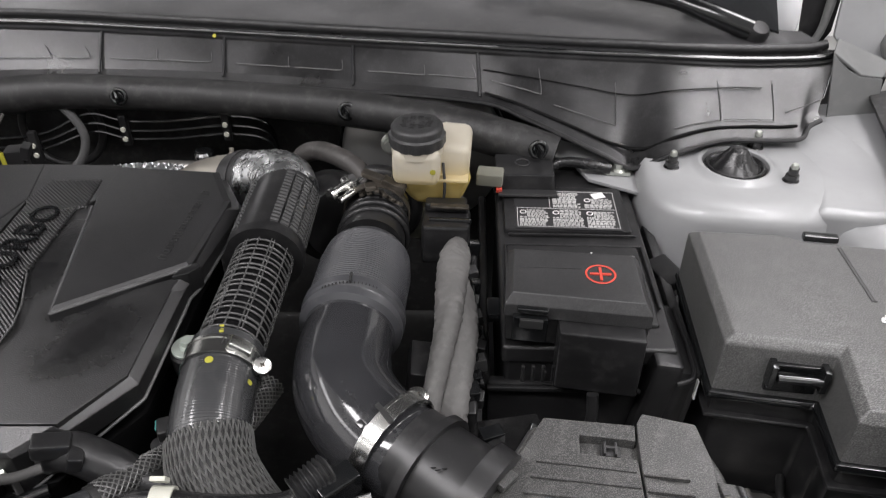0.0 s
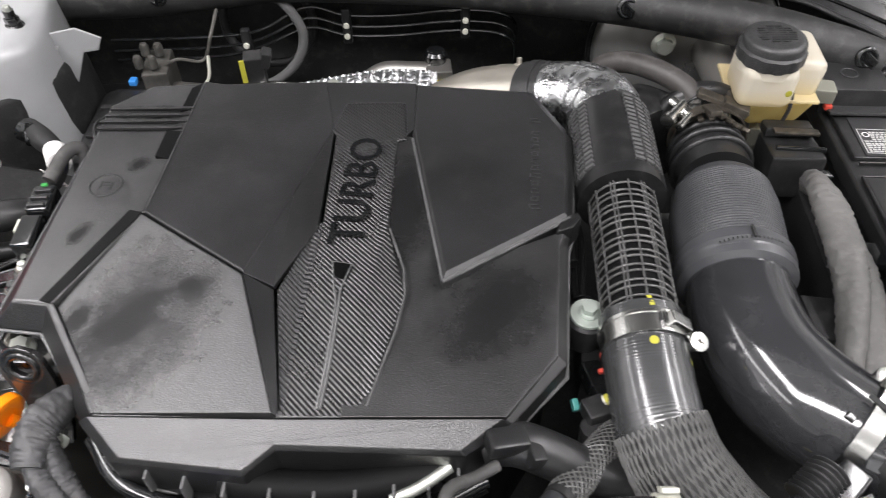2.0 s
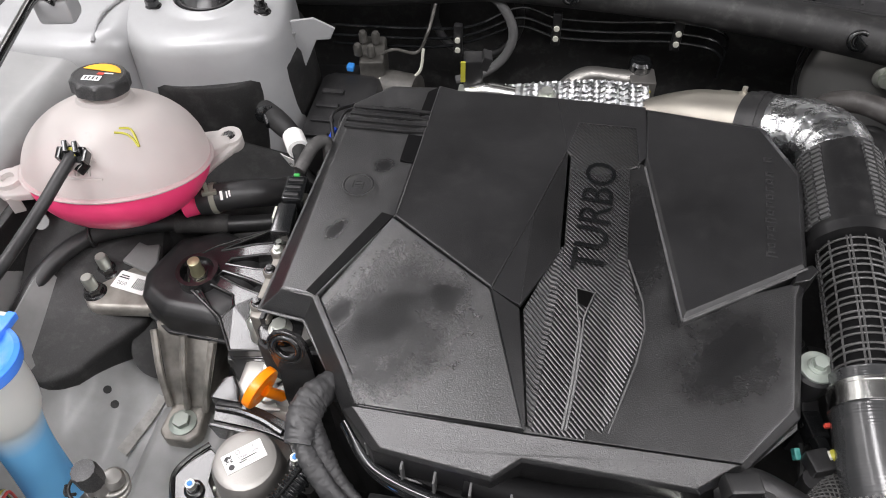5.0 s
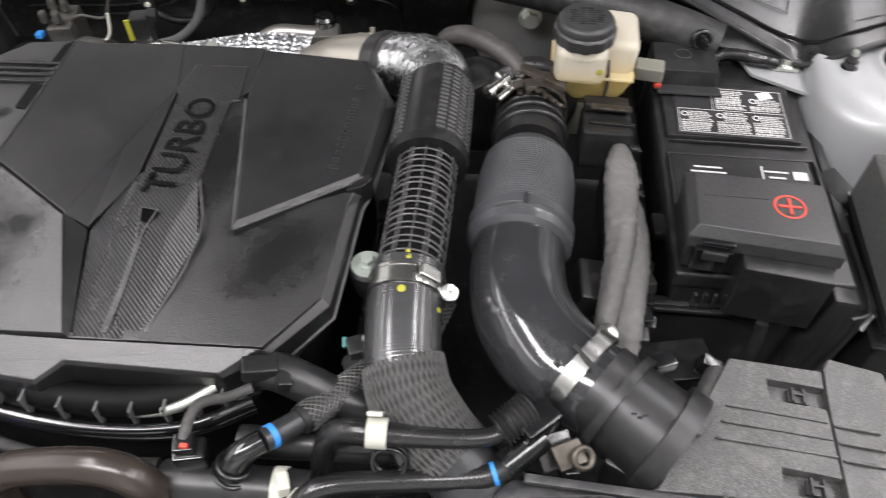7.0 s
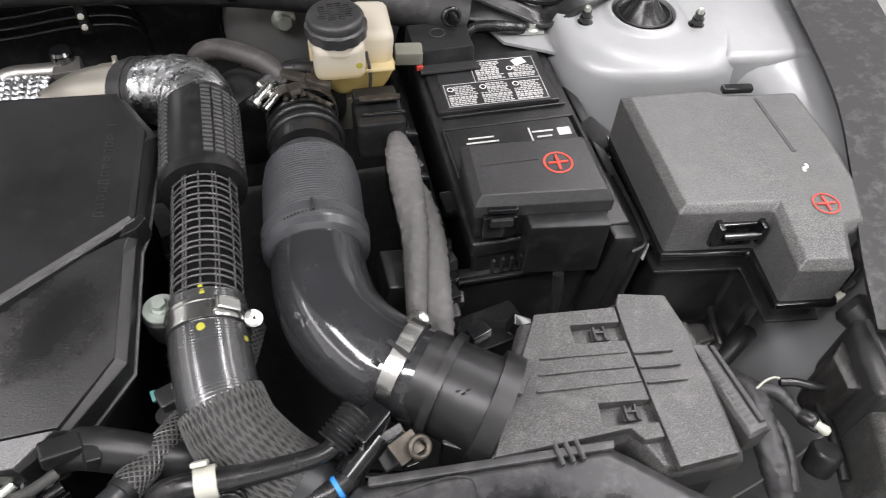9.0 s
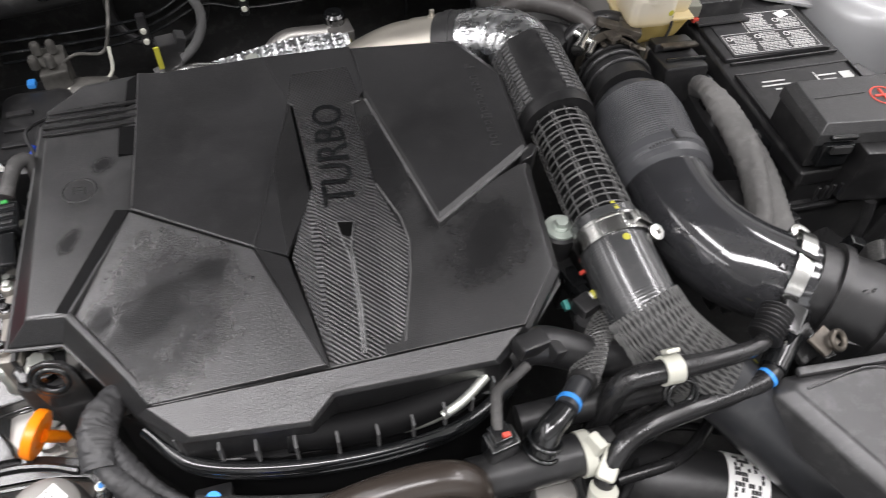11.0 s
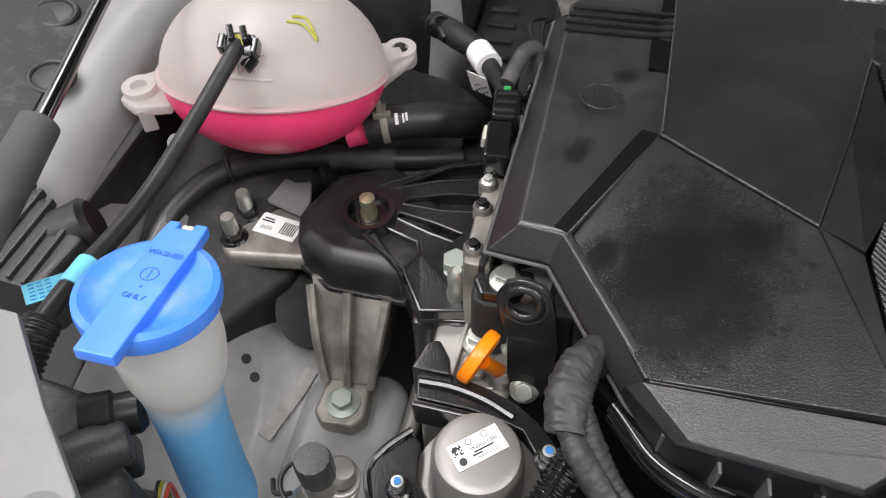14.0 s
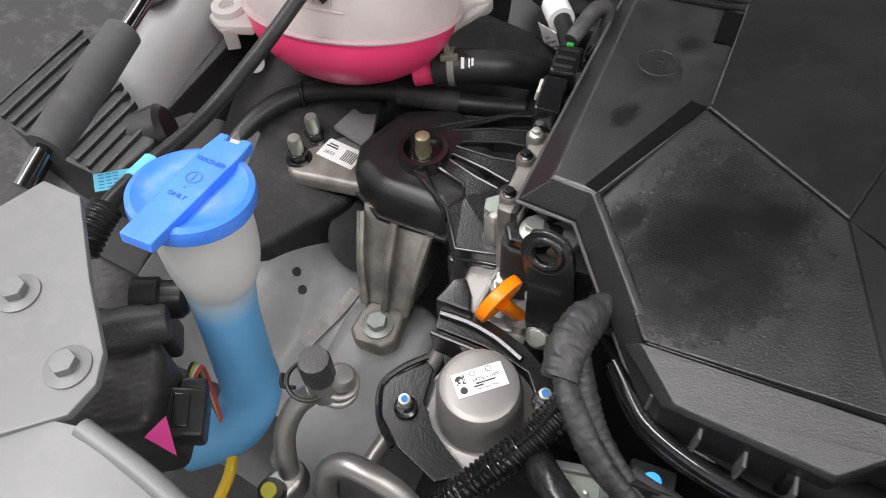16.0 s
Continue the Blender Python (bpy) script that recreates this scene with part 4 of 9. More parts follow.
# ribs and embossed panels on the front face
for x in (-0.93, -0.72, -0.52, -0.33, -0.13, 0.052):
    fa, fb = np.array(spline(lip, 20)), np.array(spline(ledge, 20))
    q = int(np.argmin(np.abs(fa[:, 0] - x)))
    a, b = fa[q], fb[q]
    part("rib", tube([a + (0, -0.006, 0.002), a * 0.5 + b * 0.5 + (0, -0.005, 0.001), b + (0, -0.004, 0)], 0.0022, 6), COWL, cowl)
FA, FB = np.array(spline(lip, 30)), np.array(spline(ledge, 30))


def on_face(u, v):
    """A point on the cowl's front face: u by world x at the lip, v from lip to ledge."""
    q = int(np.argmin(np.abs(FA[:, 0] - u)))
    return FA[q] * (1 - v) + FB[q] * v + np.array((0, -0.0035, 0.0008))


for u0, u1, v0, v1 in ((-0.70, -0.60, 0.35, 0.62), (-0.58, -0.54, 0.35, 0.62), (-0.50, -0.43, 0.35, 0.6), (-0.42, -0.35, 0.35, 0.6), (-0.30, -0.23, 0.35, 0.6), (-0.22, -0.15, 0.35, 0.6), (-0.11, -0.03, 0.38, 0.62), (-0.02, 0.04, 0.4, 0.7),
                       (0.07, 0.13, 0.4, 0.8), (0.15, 0.22, 0.3, 0.75), (0.30, 0.36, 0.2, 0.75), (0.37, 0.43, 0.2, 0.75), (0.45, 0.51, 0.3, 0.75)):
    part("embossed_line", tube([on_face(u0, v0), on_face((u0 + u1) / 2, v0), on_face(u1, v0), on_face(u1 + 0.006, v0 + 0.04), on_face(u1 + 0.004, v1)], 0.0007, 5, 4), LIT_EDGE, cowl)
part("fold_line", tube([on_face(u, 0.62 + 0.1 * u) for u in (0.06, 0.12, 0.18, 0.24, 0.30, 0.36, 0.42)], 0.0009, 5, 4), STEP, cowl, "thin moulded fold")
part("lip_step", tube([on_face(u, 0.10) for u in (0.06, 0.10, 0.14, 0.18, 0.22, 0.26, 0.30, 0.35, 0.40, 0.44, 0.465)], 0.0022, 6, 4), STEP, cowl, "dark step above the lip")
part("paint_dot", lathe([(0, 0), (0.003, 0), (0.003, 0.001), (0, 0.001)], (-0.344, 1.088, 1.056), (0, -0.7, 0.7), 14), YELLOW, cowl, "yellow paint dot")
SEAL = mat("dark_grey_seal_foam", (0.013, 0.013, 0.013), 0.55, grain=0.5, grain_scale=500, stain=0.3, stain_scale=12, dust=0.2)
seal = thing("cowl_seal", "dark grey foam seal tube clipped along the cowl", "seal", at=(-0.2, 0.98, 0.97))
seal_line = [(-0.99, 0.985, 0.985), (-0.90, 1.0, 0.985), (-0.75, 1.02, 0.982), (-0.665, 1.027, 0.985), (-0.576, 1.03, 0.992), (-0.45, 1.028, 0.990), (-0.322, 1.018, 0.988), (-0.136, 0.972, 0.992), (0.012, 0.922, 0.990), (0.09, 0.893, 0.982), (0.125, 0.882, 0.975), (0.150, 0.874, 0.970)]
part("tube", tube(seal_line, [0.028, 0.03, 0.03, 0.028, 0.026, 0.025, 0.025, 0.026, 0.027, 0.027, 0.027, 0.026], 20, 8), SEAL, seal)
for at in ((-0.72, 0.998, 0.990), (-0.474, 1.004, 0.996), (-0.134, 0.948, 0.999), (0.125, 0.858, 0.987)):
    clip = part("clip", join(ring(0.010, 0.0035, at, (0, -1, 0.3), 24), lathe([(0.009, -0.004), (0.009, 0), (0.004, 0.001), (0, 0.001)], at, (0, -1, 0.3), 20), box((0.004, 0.018, 0.012), (at[0], at[1] - 0.008, at[2] + 0.001), (10, 0, 25), 0.001)), GLOSS, seal, "glossy black push clip")
part("body_flange", sheet([(0.150, 0.892, 0.960), (0.246, 0.850, 0.962), (0.262, 0.872, 0.962), (0.160, 0.925, 0.968)], 0.004), SILVER, body, "silver-painted flange under the cowl")
tagged(part("windscreen", ribbon([(-1.1, 1.33, 1.065), (-0.6, 1.38, 1.075), (-0.2, 1.37, 1.08), (0.2, 1.27, 1.08), (0.40, 1.16, 1.075), (0.5, 1.08, 1.065)], [(-1.1, 1.75, 1.45), (-0.6, 1.80, 1.46), (-0.2, 1.80, 1.46), (0.2, 1.75, 1.46), (0.45, 1.62, 1.44), (0.55, 1.55, 1.42)], thick=0.006), GLASS_BLACK), "dark lower edge of the windscreen", "windscreen", kind="structure")
wiper = thing("wiper_arm", "black wiper arm lying along the cowl", "wiper", at=(0.467, 1.08, 1.06))
part("arm", tube([(0.46, 1.083, 1.066), (0.40, 1.115, 1.082), (0.347, 1.15, 1.092), (0.241, 1.20, 1.092), (0.05, 1.25, 1.088)], [0.016, 0.015, 0.012, 0.009, 0.008], 10), GLOSS, wiper)
part("pivot_cap", lathe([(0.017, -0.012), (0.017, 0.008), (0.013, 0.014), (0, 0.016)], (0.467, 1.08, 1.062), (0.1, -0.5, 1), 28), RUBBER, wiper)

# -- right side of the bay: tower cap, battery, fuse box, air box
cap = thing("strut_cap", "black rubber strut top cap in the silver tower", "strut cap", group="strut caps", at=(0.371, 0.822, 0.975))
part("dome", lathe([(0.0385, 0.972), (0.0385, 0.982), (0.0370, 0.9845), (0.0330, 0.9850), (0.0310, 0.9835), (0.0295, 0.9850), (0.0240, 0.9900), (0.0180, 0.9975), (0.0120, 1.0060), (0.0095, 1.0084), (0.0070, 1.0092), (0, 1.0094)], (0.371, 0.822, 0), seg=40), COOL_HOSE, cap, "black rubber dome")
part("rim", ring(0.0345, 0.0016, (0.371, 0.822, 0.9855)), BLACK, cap)
for q in ((0.428, 0.785, 0.981), (0.289, 0.818, 0.981), (0.414, 0.872, 0.981)):
    nut = part("nut", moved(join(hexbolt(0.0085, 0.012, 1.35), lathe([(0.006, 0.011), (0.006, 0.02), (0, 0.02)], seg=16)), axis_matrix(q, (0, 0, 1), 15)), BLACK_STEEL, cap, "black flanged nut")
    part("stud", lathe([(0.0045, 0.018), (0.0045, 0.024), (0.003, 0.026), (0, 0.026)], q, seg=14), STEEL, nut, "grey threaded stud end")
copy_thing(cap, pose(-0.921, 0.905, 1.010, 0, 0, 160))

battery = thing("car_battery", "black car battery with a printed warning label", "battery", at=(0.15, 0.70, 0.75))
part("case", box((0.165, 0.345, 0.19), (0.150, 0.700, 0.845), (0, 0, -2), 0.006, 3), BLACK, battery)
part("lid", join(box((0.172, 0.350, 0.022), (0.150, 0.700, 0.937), (0, 0, -2), 0.004, 3), box((0.150, 0.10, 0.008), (0.150, 0.770, 0.950), (0, 0, -2), 0.003), box((0.150, 0.135, 0.006), (0.146, 0.625, 0.949), (0, 0, -2), 0.003)), BLACK, battery)
LABEL_PRINT = mat("white_label_print", (0.45, 0.45, 0.44), 0.5)
LABEL = mat("black_battery_label", (0.02, 0.02, 0.021), 0.4)
lab = pose(0.152, 0.765, 0.9545, 0, 0, -3)
part("label", join(moved(box((0.128, 0.088, 0.0012), (0, 0, 0), bevel=0.0003), lab), bmesh.new()), LABEL, battery, "black label with white print")
rows = []
random.seed(4)
for col, x0, x1, y0, y1 in ((0, -0.058, -0.022, -0.037, -0.004), (1, -0.018, 0.019, -0.037, -0.004), (2, 0.023, 0.058, -0.037, -0.004), (3, -0.016, 0.018, 0.004, 0.038), (4, 0.023, 0.058, 0.004, 0.026)):
    y = y0
    while y < y1:
        tall = random.choice((0.0018, 0.0018, 0.0028))
        x = x0 + (0.009 if y > y1 - 0.014 else 0)
        while x < x1 - 0.003:
            w = random.uniform(0.002, 0.006)
            if x + w < x1:
                rows.append((x + w / 2, y, w, tall))
            x += w + 0.0011
        y += tall + 0.0013
rows += [(0, 0, 0.122, 0.0008), (0, -0.040, 0.122, 0.0008), (0.0605, -0.0, 0.0008, 0.08), (-0.0605, -0.02, 0.0008, 0.04), (-0.020, 0.02, 0.0008, 0.04), (0.022, 0.04, 0.08, 0.0008)]
for x, y in ((-0.0535, -0.009), (-0.0135, -0.009), (0.0275, -0.009), (-0.0115, 0.033), (0.0275, 0.021)):
    part("warning_sign", moved(ring(0.0036, 0.0006, (0, 0, 0), seg=18, squash=0.4), lab @ pose(x, y, 0.0009)), WHITE, battery, "small white round warning sign")
tagged(part("print", bars(rows, lab @ pose(0, 0, 0.0008)), LABEL_PRINT, battery, "white warning print"), kind="stuff")
part("lid_ridge", join(*[box(sz, q, (0, 0, -2), 0.0012) for sz, q in (((0.150, 0.003, 0.004), (0.152, 0.714, 0.951)), ((0.158, 0.003, 0.004), (0.150, 0.692, 0.951)), ((0.003, 0.11, 0.004), (0.070, 0.638, 0.951)), ((0.003, 0.11, 0.004), (0.226, 0.636, 0.951)), ((0.003, 0.10, 0.004), (0.224, 0.770, 0.951)))]), BLACK, battery, "moulded ridges of the lid")
part("sticker", moved(box((0.016, 0.012, 0.0006), (0.042, 0.032, 0.0012), (0, 0, 20), 0.0002), lab), WHITE, battery, "torn white sticker")
tagged(part("print", bars([(-0.03, 0.0, 0.030, 0.002), (-0.03, 0.006, 0.024, 0.002), (-0.028, -0.006, 0.012, 0.002), (0.016, 0, 0.0015, 0.024), (0.028, 0.006, 0.02, 0.002), (0.028, -0.001, 0.014, 0.002), (0.048, 0.003, 0.012, 0.010), (0.03, -0.008, 0.02, 0.002)], pose(0.148, 0.664, 0.9525, 0, 0, -3) @ Matrix.Scale(1.25, 4)), LABEL_PRINT, battery, "white print"), kind="stuff")
cable = thing("ground_cable", "black battery ground cable with a bolted silver lug", "cable", at=(0.14, 0.86, 0.93))
part("sheath", tube([(0.219, 0.845, 0.966), (0.189, 0.848, 0.971), (0.162, 0.853, 0.972), (0.146, 0.852, 0.966), (0.136, 0.848, 0.953), (0.131, 0.844, 0.930)], [0.0066, 0.0072, 0.0066, 0.0062, 0.0062, 0.0062], 14, 10, profile=wrapped), COOL_HOSE, cable)
part("lug", prism([(0.198, 0.862), (0.215, 0.842), (0.245, 0.838), (0.25, 0.85), (0.232, 0.862), (0.205, 0.875)], 0.958, 0.963, 0.001), STEEL, cable, "flat silver lug")
bolt(cable, (0.231, 0.848, 0.962), r=0.007, h=0.010)
part("tab", prism([(0.19, 0.835), (0.25, 0.80), (0.265, 0.84), (0.235, 0.875), (0.17, 0.895)], 0.952, 0.957, 0.001), SILVER, cable, "silver-painted body tab")
neg = thing("terminal_cap", "black plastic cap over the negative battery terminal", "terminal cap", at=(0.1, 0.835, 0.94))
part("cap", box((0.078, 0.062, 0.03), (0.105, 0.838, 0.962), (0, 0, -2), 0.003, 2, top=(0.96, 0.9)), BLACK, neg)
part("symbol", ring(0.009, 0.0009, (0.103, 0.842, 0.9775)), GREYBLACK, neg, "raised ring mark")
part("flap", box((0.074, 0.022, 0.004), (0.107, 0.799, 0.957), (-14, 0, -2), 0.001), GREYBLACK, neg)
part("fuse", box((0.008, 0.008, 0.006), (0.071, 0.803, 0.960), bevel=0.001), RED, neg, "small red fuse")

tray = thing("battery_tray", "black plastic battery tray with a front wall", "battery tray", at=(0.13, 0.68, 0.70))
part("front_wall", box((0.17, 0.014, 0.20), (0.130, 0.524, 0.800), (-3, 0, -2), 0.004), BLACK, tray)
part("rim", box((0.172, 0.006, 0.006), (0.130, 0.518, 0.899), (0, 0, -2), 0.002), BLACK, tray)
part("side_wall", box((0.010, 0.34, 0.22), (0.048, 0.700, 0.80), (0, 0, -2), 0.003), BLACK, tray)
part("side_wall", box((0.012, 0.34, 0.20), (0.246, 0.680, 0.83), (0, 4, -2), 0.003), GREYBLACK, tray)
part("corner_pillar", join(box((0.030, 0.11, 0.17), (0.228, 0.560, 0.850), (0, 6, -2), 0.012), tube([(0.226, 0.500, 0.925), (0.243, 0.506, 0.930), (0.246, 0.54, 0.934), (0.246, 0.60, 0.936)], 0.0025, 8)), BLACK, tray, "rounded pillar of the tray")
# Added panel: hides the bright fender where the gap is dark.
part("gap_panel", box((0.07, 0.006, 0.17), (0.285, 0.645, 0.815), (0, 0, -12), 0.002), BLACK, tray, "black panel added to darken the gap beside the tray")
part("corner_post", box((0.03, 0.03, 0.16), (0.208, 0.520, 0.865), (0, 8, -2), 0.006), BLACK, tray)
part("hold_down", box((0.02, 0.03, 0.012), (0.056, 0.60, 0.934), (0, 0, 0), 0.003), GLOSS, tray)
for k in range(4):
    part("slot_bar", box((0.0035, 0.004, 0.02), (0.078 + k * 0.010, 0.515, 0.925), bevel=0.0008), BLACK, tray)

pos = thing("fuse_cover", "grained black cover over the positive battery terminal", "terminal cover", at=(0.13, 0.57, 0.90))
out = [(0.066, 0.612), (0.058, 0.54), (0.092, 0.535), (0.096, 0.527), (0.112, 0.525), (0.194, 0.512), (0.197, 0.598)]
part("top", mesa([(0.066, 0.614), (0.058, 0.532), (0.194, 0.512), (0.198, 0.600)], 0.985, 1.010, 0.007, 0.010), GREYBLACK, pos)
part("skirt", prism([(0.067, 0.612), (0.060, 0.535), (0.193, 0.514), (0.197, 0.598)], 0.952, 0.996, 0.002), BLACK, pos)
part("front_box", prism([(0.110, 0.540), (0.108, 0.508), (0.187, 0.494), (0.192, 0.53)], 0.912, 0.985, 0.003), BLACK, pos)
part("ridge_line", box((0.060, 0.0012, 0.0012), (0.105, 0.574, 1.0104), (0, 0, -3), 0.0003), GREYBLACK, pos)
catch = part("catch", join(box((0.034, 0.012, 0.030), (0.083, 0.528, 0.975), (0, 0, -8), 0.002), box((0.030, 0.016, 0.006), (0.085, 0.531, 0.997), (0, 0, -8), 0.002)), GLOSS, pos, "glossy black snap catch")
part("slot", box((0.022, 0.004, 0.010), (0.083, 0.5205, 0.985), (0, 0, -8), 0.001), DARK, catch)


def plus_mark(parent, at, r, turn=0, lean=0):
    bm = join(ring(r * 0.96, r * 0.075, (0, 0, 0), seg=36, squash=0.4), box((r * 1.4, r * 0.17, r * 0.1), (0, 0, 0), bevel=0), box((r * 0.17, r * 1.4, r * 0.1), (0, 0, 0.00015), bevel=0))
    return part("plus_mark", moved(bm, pose(*at, 0, lean, turn)), RED, parent, "red circled plus mark")


plus_mark(pos, (0.1525, 0.5635, 1.0106), 0.0145, -4)

fuse = thing("fuse_box", "large grained black fuse box with clipped lid", "fuse box", at=(0.36, 0.55, 0.85))
lid_top = [(0.275, 0.655), (0.363, 0.647), (0.383, 0.634), (0.462, 0.622), (0.457, 0.545), (0.446, 0.487), (0.424, 0.439), (0.401, 0.437), (0.389, 0.402), (0.347, 0.409), (0.357, 0.477), (0.262, 0.494)]
out = inset(lid_top, -0.008)
part("lid", mesa(out, 0.930, lambda x, y: 0.998 - 0.22 * max(0, 0.440 - y), [0.008] * 12, 0.007, 0.0022), FUSELID, fuse, "grained charcoal lid")
part("body", prism(inset(lid_top, -0.003), 0.885, 0.935, 0.006), BLACK, fuse)
part("lower_body", prism([(0.278, 0.650), (0.40, 0.630), (0.405, 0.50), (0.372, 0.440), (0.350, 0.440), (0.352, 0.478), (0.266, 0.496)], 0.78, 0.90, 0.006), BLACK, fuse)
part("rim", prism(inset(lid_top, -0.013), 0.924, 0.934, 0.003), GLOSS, fuse, "glossy black rim")
part("lower_rim", prism(inset(lid_top, -0.009), 0.895, 0.900, 0.002), BLACK, fuse)
part("rib", join(box((0.0055, 0.088, 0.0016), (0.4115, 0.580, 0.9985), (0, 0, -3), 0.0006), box((0.0018, 0.086, 0.0026), (0.4115, 0.580, 0.9988), (0, 0, -3), 0.0006)), LIT_EDGE, fuse, "pale moulded rib")
part("catch", join(box((0.046, 0.008, 0.034), (0.318, 0.476, 0.960), (0, 0, -8), 0.002), box((0.006, 0.014, 0.026), (0.296, 0.473, 0.968), (0, 0, -8), 0.001), box((0.006, 0.014, 0.026), (0.340, 0.466, 0.968), (0, 0, -8), 0.001), lathe([(0, -0.019), (0.0045, -0.019), (0.0045, 0.019), (0, 0.019)], (0.318, 0.464, 0.968), (1, -0.14, 0), 12)), GLOSS, fuse, "glossy black latch")
part("side_catch", join(box((0.012, 0.03, 0.04), (0.412, 0.418, 0.945), (0, 0, 20), 0.002), box((0.02, 0.012, 0.006), (0.420, 0.408, 0.93), (0, 0, 20), 0.001)), BLACK, fuse)
part("catch_tab", box((0.014, 0.008, 0.008), (0.408, 0.398, 0.925), (0, 0, 20), 0.002), WHITE_CLIP, fuse, "white catch tab")
part("rear_catch", box((0.036, 0.010, 0.008), (0.402, 0.644, 0.997), (0, 0, -9), 0.002), GLOSS, fuse)
part("arm", box((0.028, 0.05, 0.016), (0.258, 0.675, 0.925), (0, -12, 20), 0.004), BLACK, fuse)
part("label", box((0.0015, 0.018, 0.026), (0.2485, 0.515, 0.910), (0, 0, 4), 0.0002), WHITE, fuse, "small white side label")
plus_mark(fuse, (0.399, 0.4625, 0.9988), 0.0135, -6, 0)
part("mark", bars([(0, 0, 0.006, 0.003), (0.003, 0.003, 0.003, 0.004), (-0.003, -0.003, 0.003, 0.004)], pose(0.407, 0.512, 0.9984)), WHITE, fuse, "small white bolt-shaped mark")

air = thing("air_box", "dusty charcoal plastic air filter box with ribbed lid", "air box", at=(0.12, 0.34, 0.75))
top = lambda x, y: 0.962 - 0.12 * max(0, 0.325 - y)
out = [(0.075, 0.432), (0.164, 0.422), (0.168, 0.434), (0.220, 0.424), (0.232, 0.375), (0.222, 0.262), (0.145, 0.264), (0.130, 0.299), (-0.001, 0.304)]
part("tray", mesa(out, 0.900, lambda x, y: top(x, y) - 0.010, [0.006] * 9, 0.012, 0.003), DUSTY, air)
part("body", prism(inset(out, 0.006), 0.70, 0.910, 0.004), BLACK, air)
part("lid", prism([(0.086, 0.427), (0.1620, 0.418), (0.1595, 0.401), (0.148, 0.4030), (0.114, 0.4080), (0.112, 0.389), (0.1465, 0.384), (0.1575, 0.382), (0.1535, 0.3225), (0.145, 0.324), (0.109, 0.3295), (0.107, 0.310), (0.1435, 0.3045), (0.1535, 0.303), (0.1535, 0.290), (0.136, 0.291), (0.128, 0.303), (0.010, 0.306)], lambda x, y: top(x, y) - 0.011, top, 0.0012), DUSTY, air, "dusty speckled lid")
part("lid", prism([(0.1640, 0.420), (0.171, 0.431), (0.215, 0.421), (0.2195, 0.381), (0.2115, 0.333), (0.2105, 0.264), (0.1550, 0.264), (0.1550, 0.306), (0.1550, 0.3225), (0.1595, 0.384), (0.1615, 0.402)], lambda x, y: top(x, y) - 0.011, lambda x, y: top(x, y) - 0.35 * max(0, x - 0.207), 0.0012), DUSTY, air, "dusty speckled lid")
for k in range(3):
    x0, x1, y = (0.075, 0.069, 0.062)[k], 0.154, 0.3815 - k * 0.0148
    part("rib", strip((x0, y), (x1, y - 0.0115), 0.0024, 0.958, 0.9638, 0.0008), DUSTY, air)
    part("rib", strip((0.1585, y - 0.014), (0.1945, y - 0.019), 0.0024, 0.958, 0.9638, 0.0008), DUSTY, air)
for x, y in ((0.130, 0.3955), (0.126, 0.3165)):
    part("latch", join(box((0.017, 0.012, 0.004), (x + 0.008, y - 0.001, 0.9560), (0, 0, -8), 0.001), box((0.0022, 0.013, 0.006), (x + 0.003, y, 0.9585), (0, 0, -8), 0.0005), box((0.0022, 0.013, 0.006), (x + 0.012, y - 0.001, 0.9585), (0, 0, -8), 0.0005), box((0.010, 0.002, 0.003), (x + 0.008, y, 0.960), (0, 0, -8), 0.0005)), GREYBLACK, air, "snap latch in its opening")
side = part("side_plate", mesa([(0.216, 0.372), (0.236, 0.368), (0.250, 0.278), (0.226, 0.274)], 0.915, 0.952, 0.003, 0.004, 0.001), DUSTY, air)
part("side_channel", mesa([(0.233, 0.364), (0.238, 0.362), (0.246, 0.284), (0.240, 0.284)], 0.94, 0.955, 0.001, 0.001, 0.0006), GREYBLACK, side)
random.seed(12)
part("print", bars([(random.uniform(-0.001, 0.001), k * 0.006 - 0.036, 0.006, random.uniform(0.002, 0.004)) for k in range(13)], pose(0.229, 0.322, 0.9525, 0, 0, 8)), BLACK, side, "raised print")
part("outlet_tab", join(box((0.030, 0.022, 0.006), (0.0415, 0.3655, 0.968), (-14, 8, -40), 0.0015), box((0.010, 0.020, 0.03), (0.036, 0.364, 0.952), (0, 0, -40), 0.0015)), DUSTY, air, "dusty raised tab")
part("outlet_collar", prism([(0.004, 0.393), (-0.026, 0.334), (0.006, 0.316), (0.052, 0.368), (0.030, 0.388)], 0.86, lambda x, y: 0.945 + 0.10 * (y - 0.35), 0.004), BLACK, air, "black collar round the outlet")
part("rust_bracket", join(box((0.024, 0.020, 0.004), (-0.056, 0.330, 0.962), (12, 0, 25), 0.001), ring(0.008, 0.0026, (-0.046, 0.326, 0.966), (0.3, -0.5, 0.8), 20)), RUSTY, air, "brown steel bracket with an eye")
duct = thing("radiator_top_duct", "wet dusty black plastic duct over the radiator", "air duct", at=(0.0, 0.25, 0.9))
WETDUCT = smudged(mat("dusty_wet_duct_plastic", (0.030, 0.030, 0.031), 0.36, stain=0.4, stain_scale=14, dust=0.6, dust_color=(0.15, 0.15, 0.148), rough_var=0.15), [(0.030, 0.262, 0.060, 0.034, -14), (0.085, 0.235, 0.035, 0.030, 30)], (0.008, 0.008, 0.0085), 0.5)
out = [(-0.115, 0.302), (-0.10, 0.316), (0.0, 0.311), (0.108, 0.300), (0.125, 0.285), (0.16, 0.25), (0.22, 0.20), (0.22, 0.10), (-0.085, 0.10), (-0.075, 0.20)]
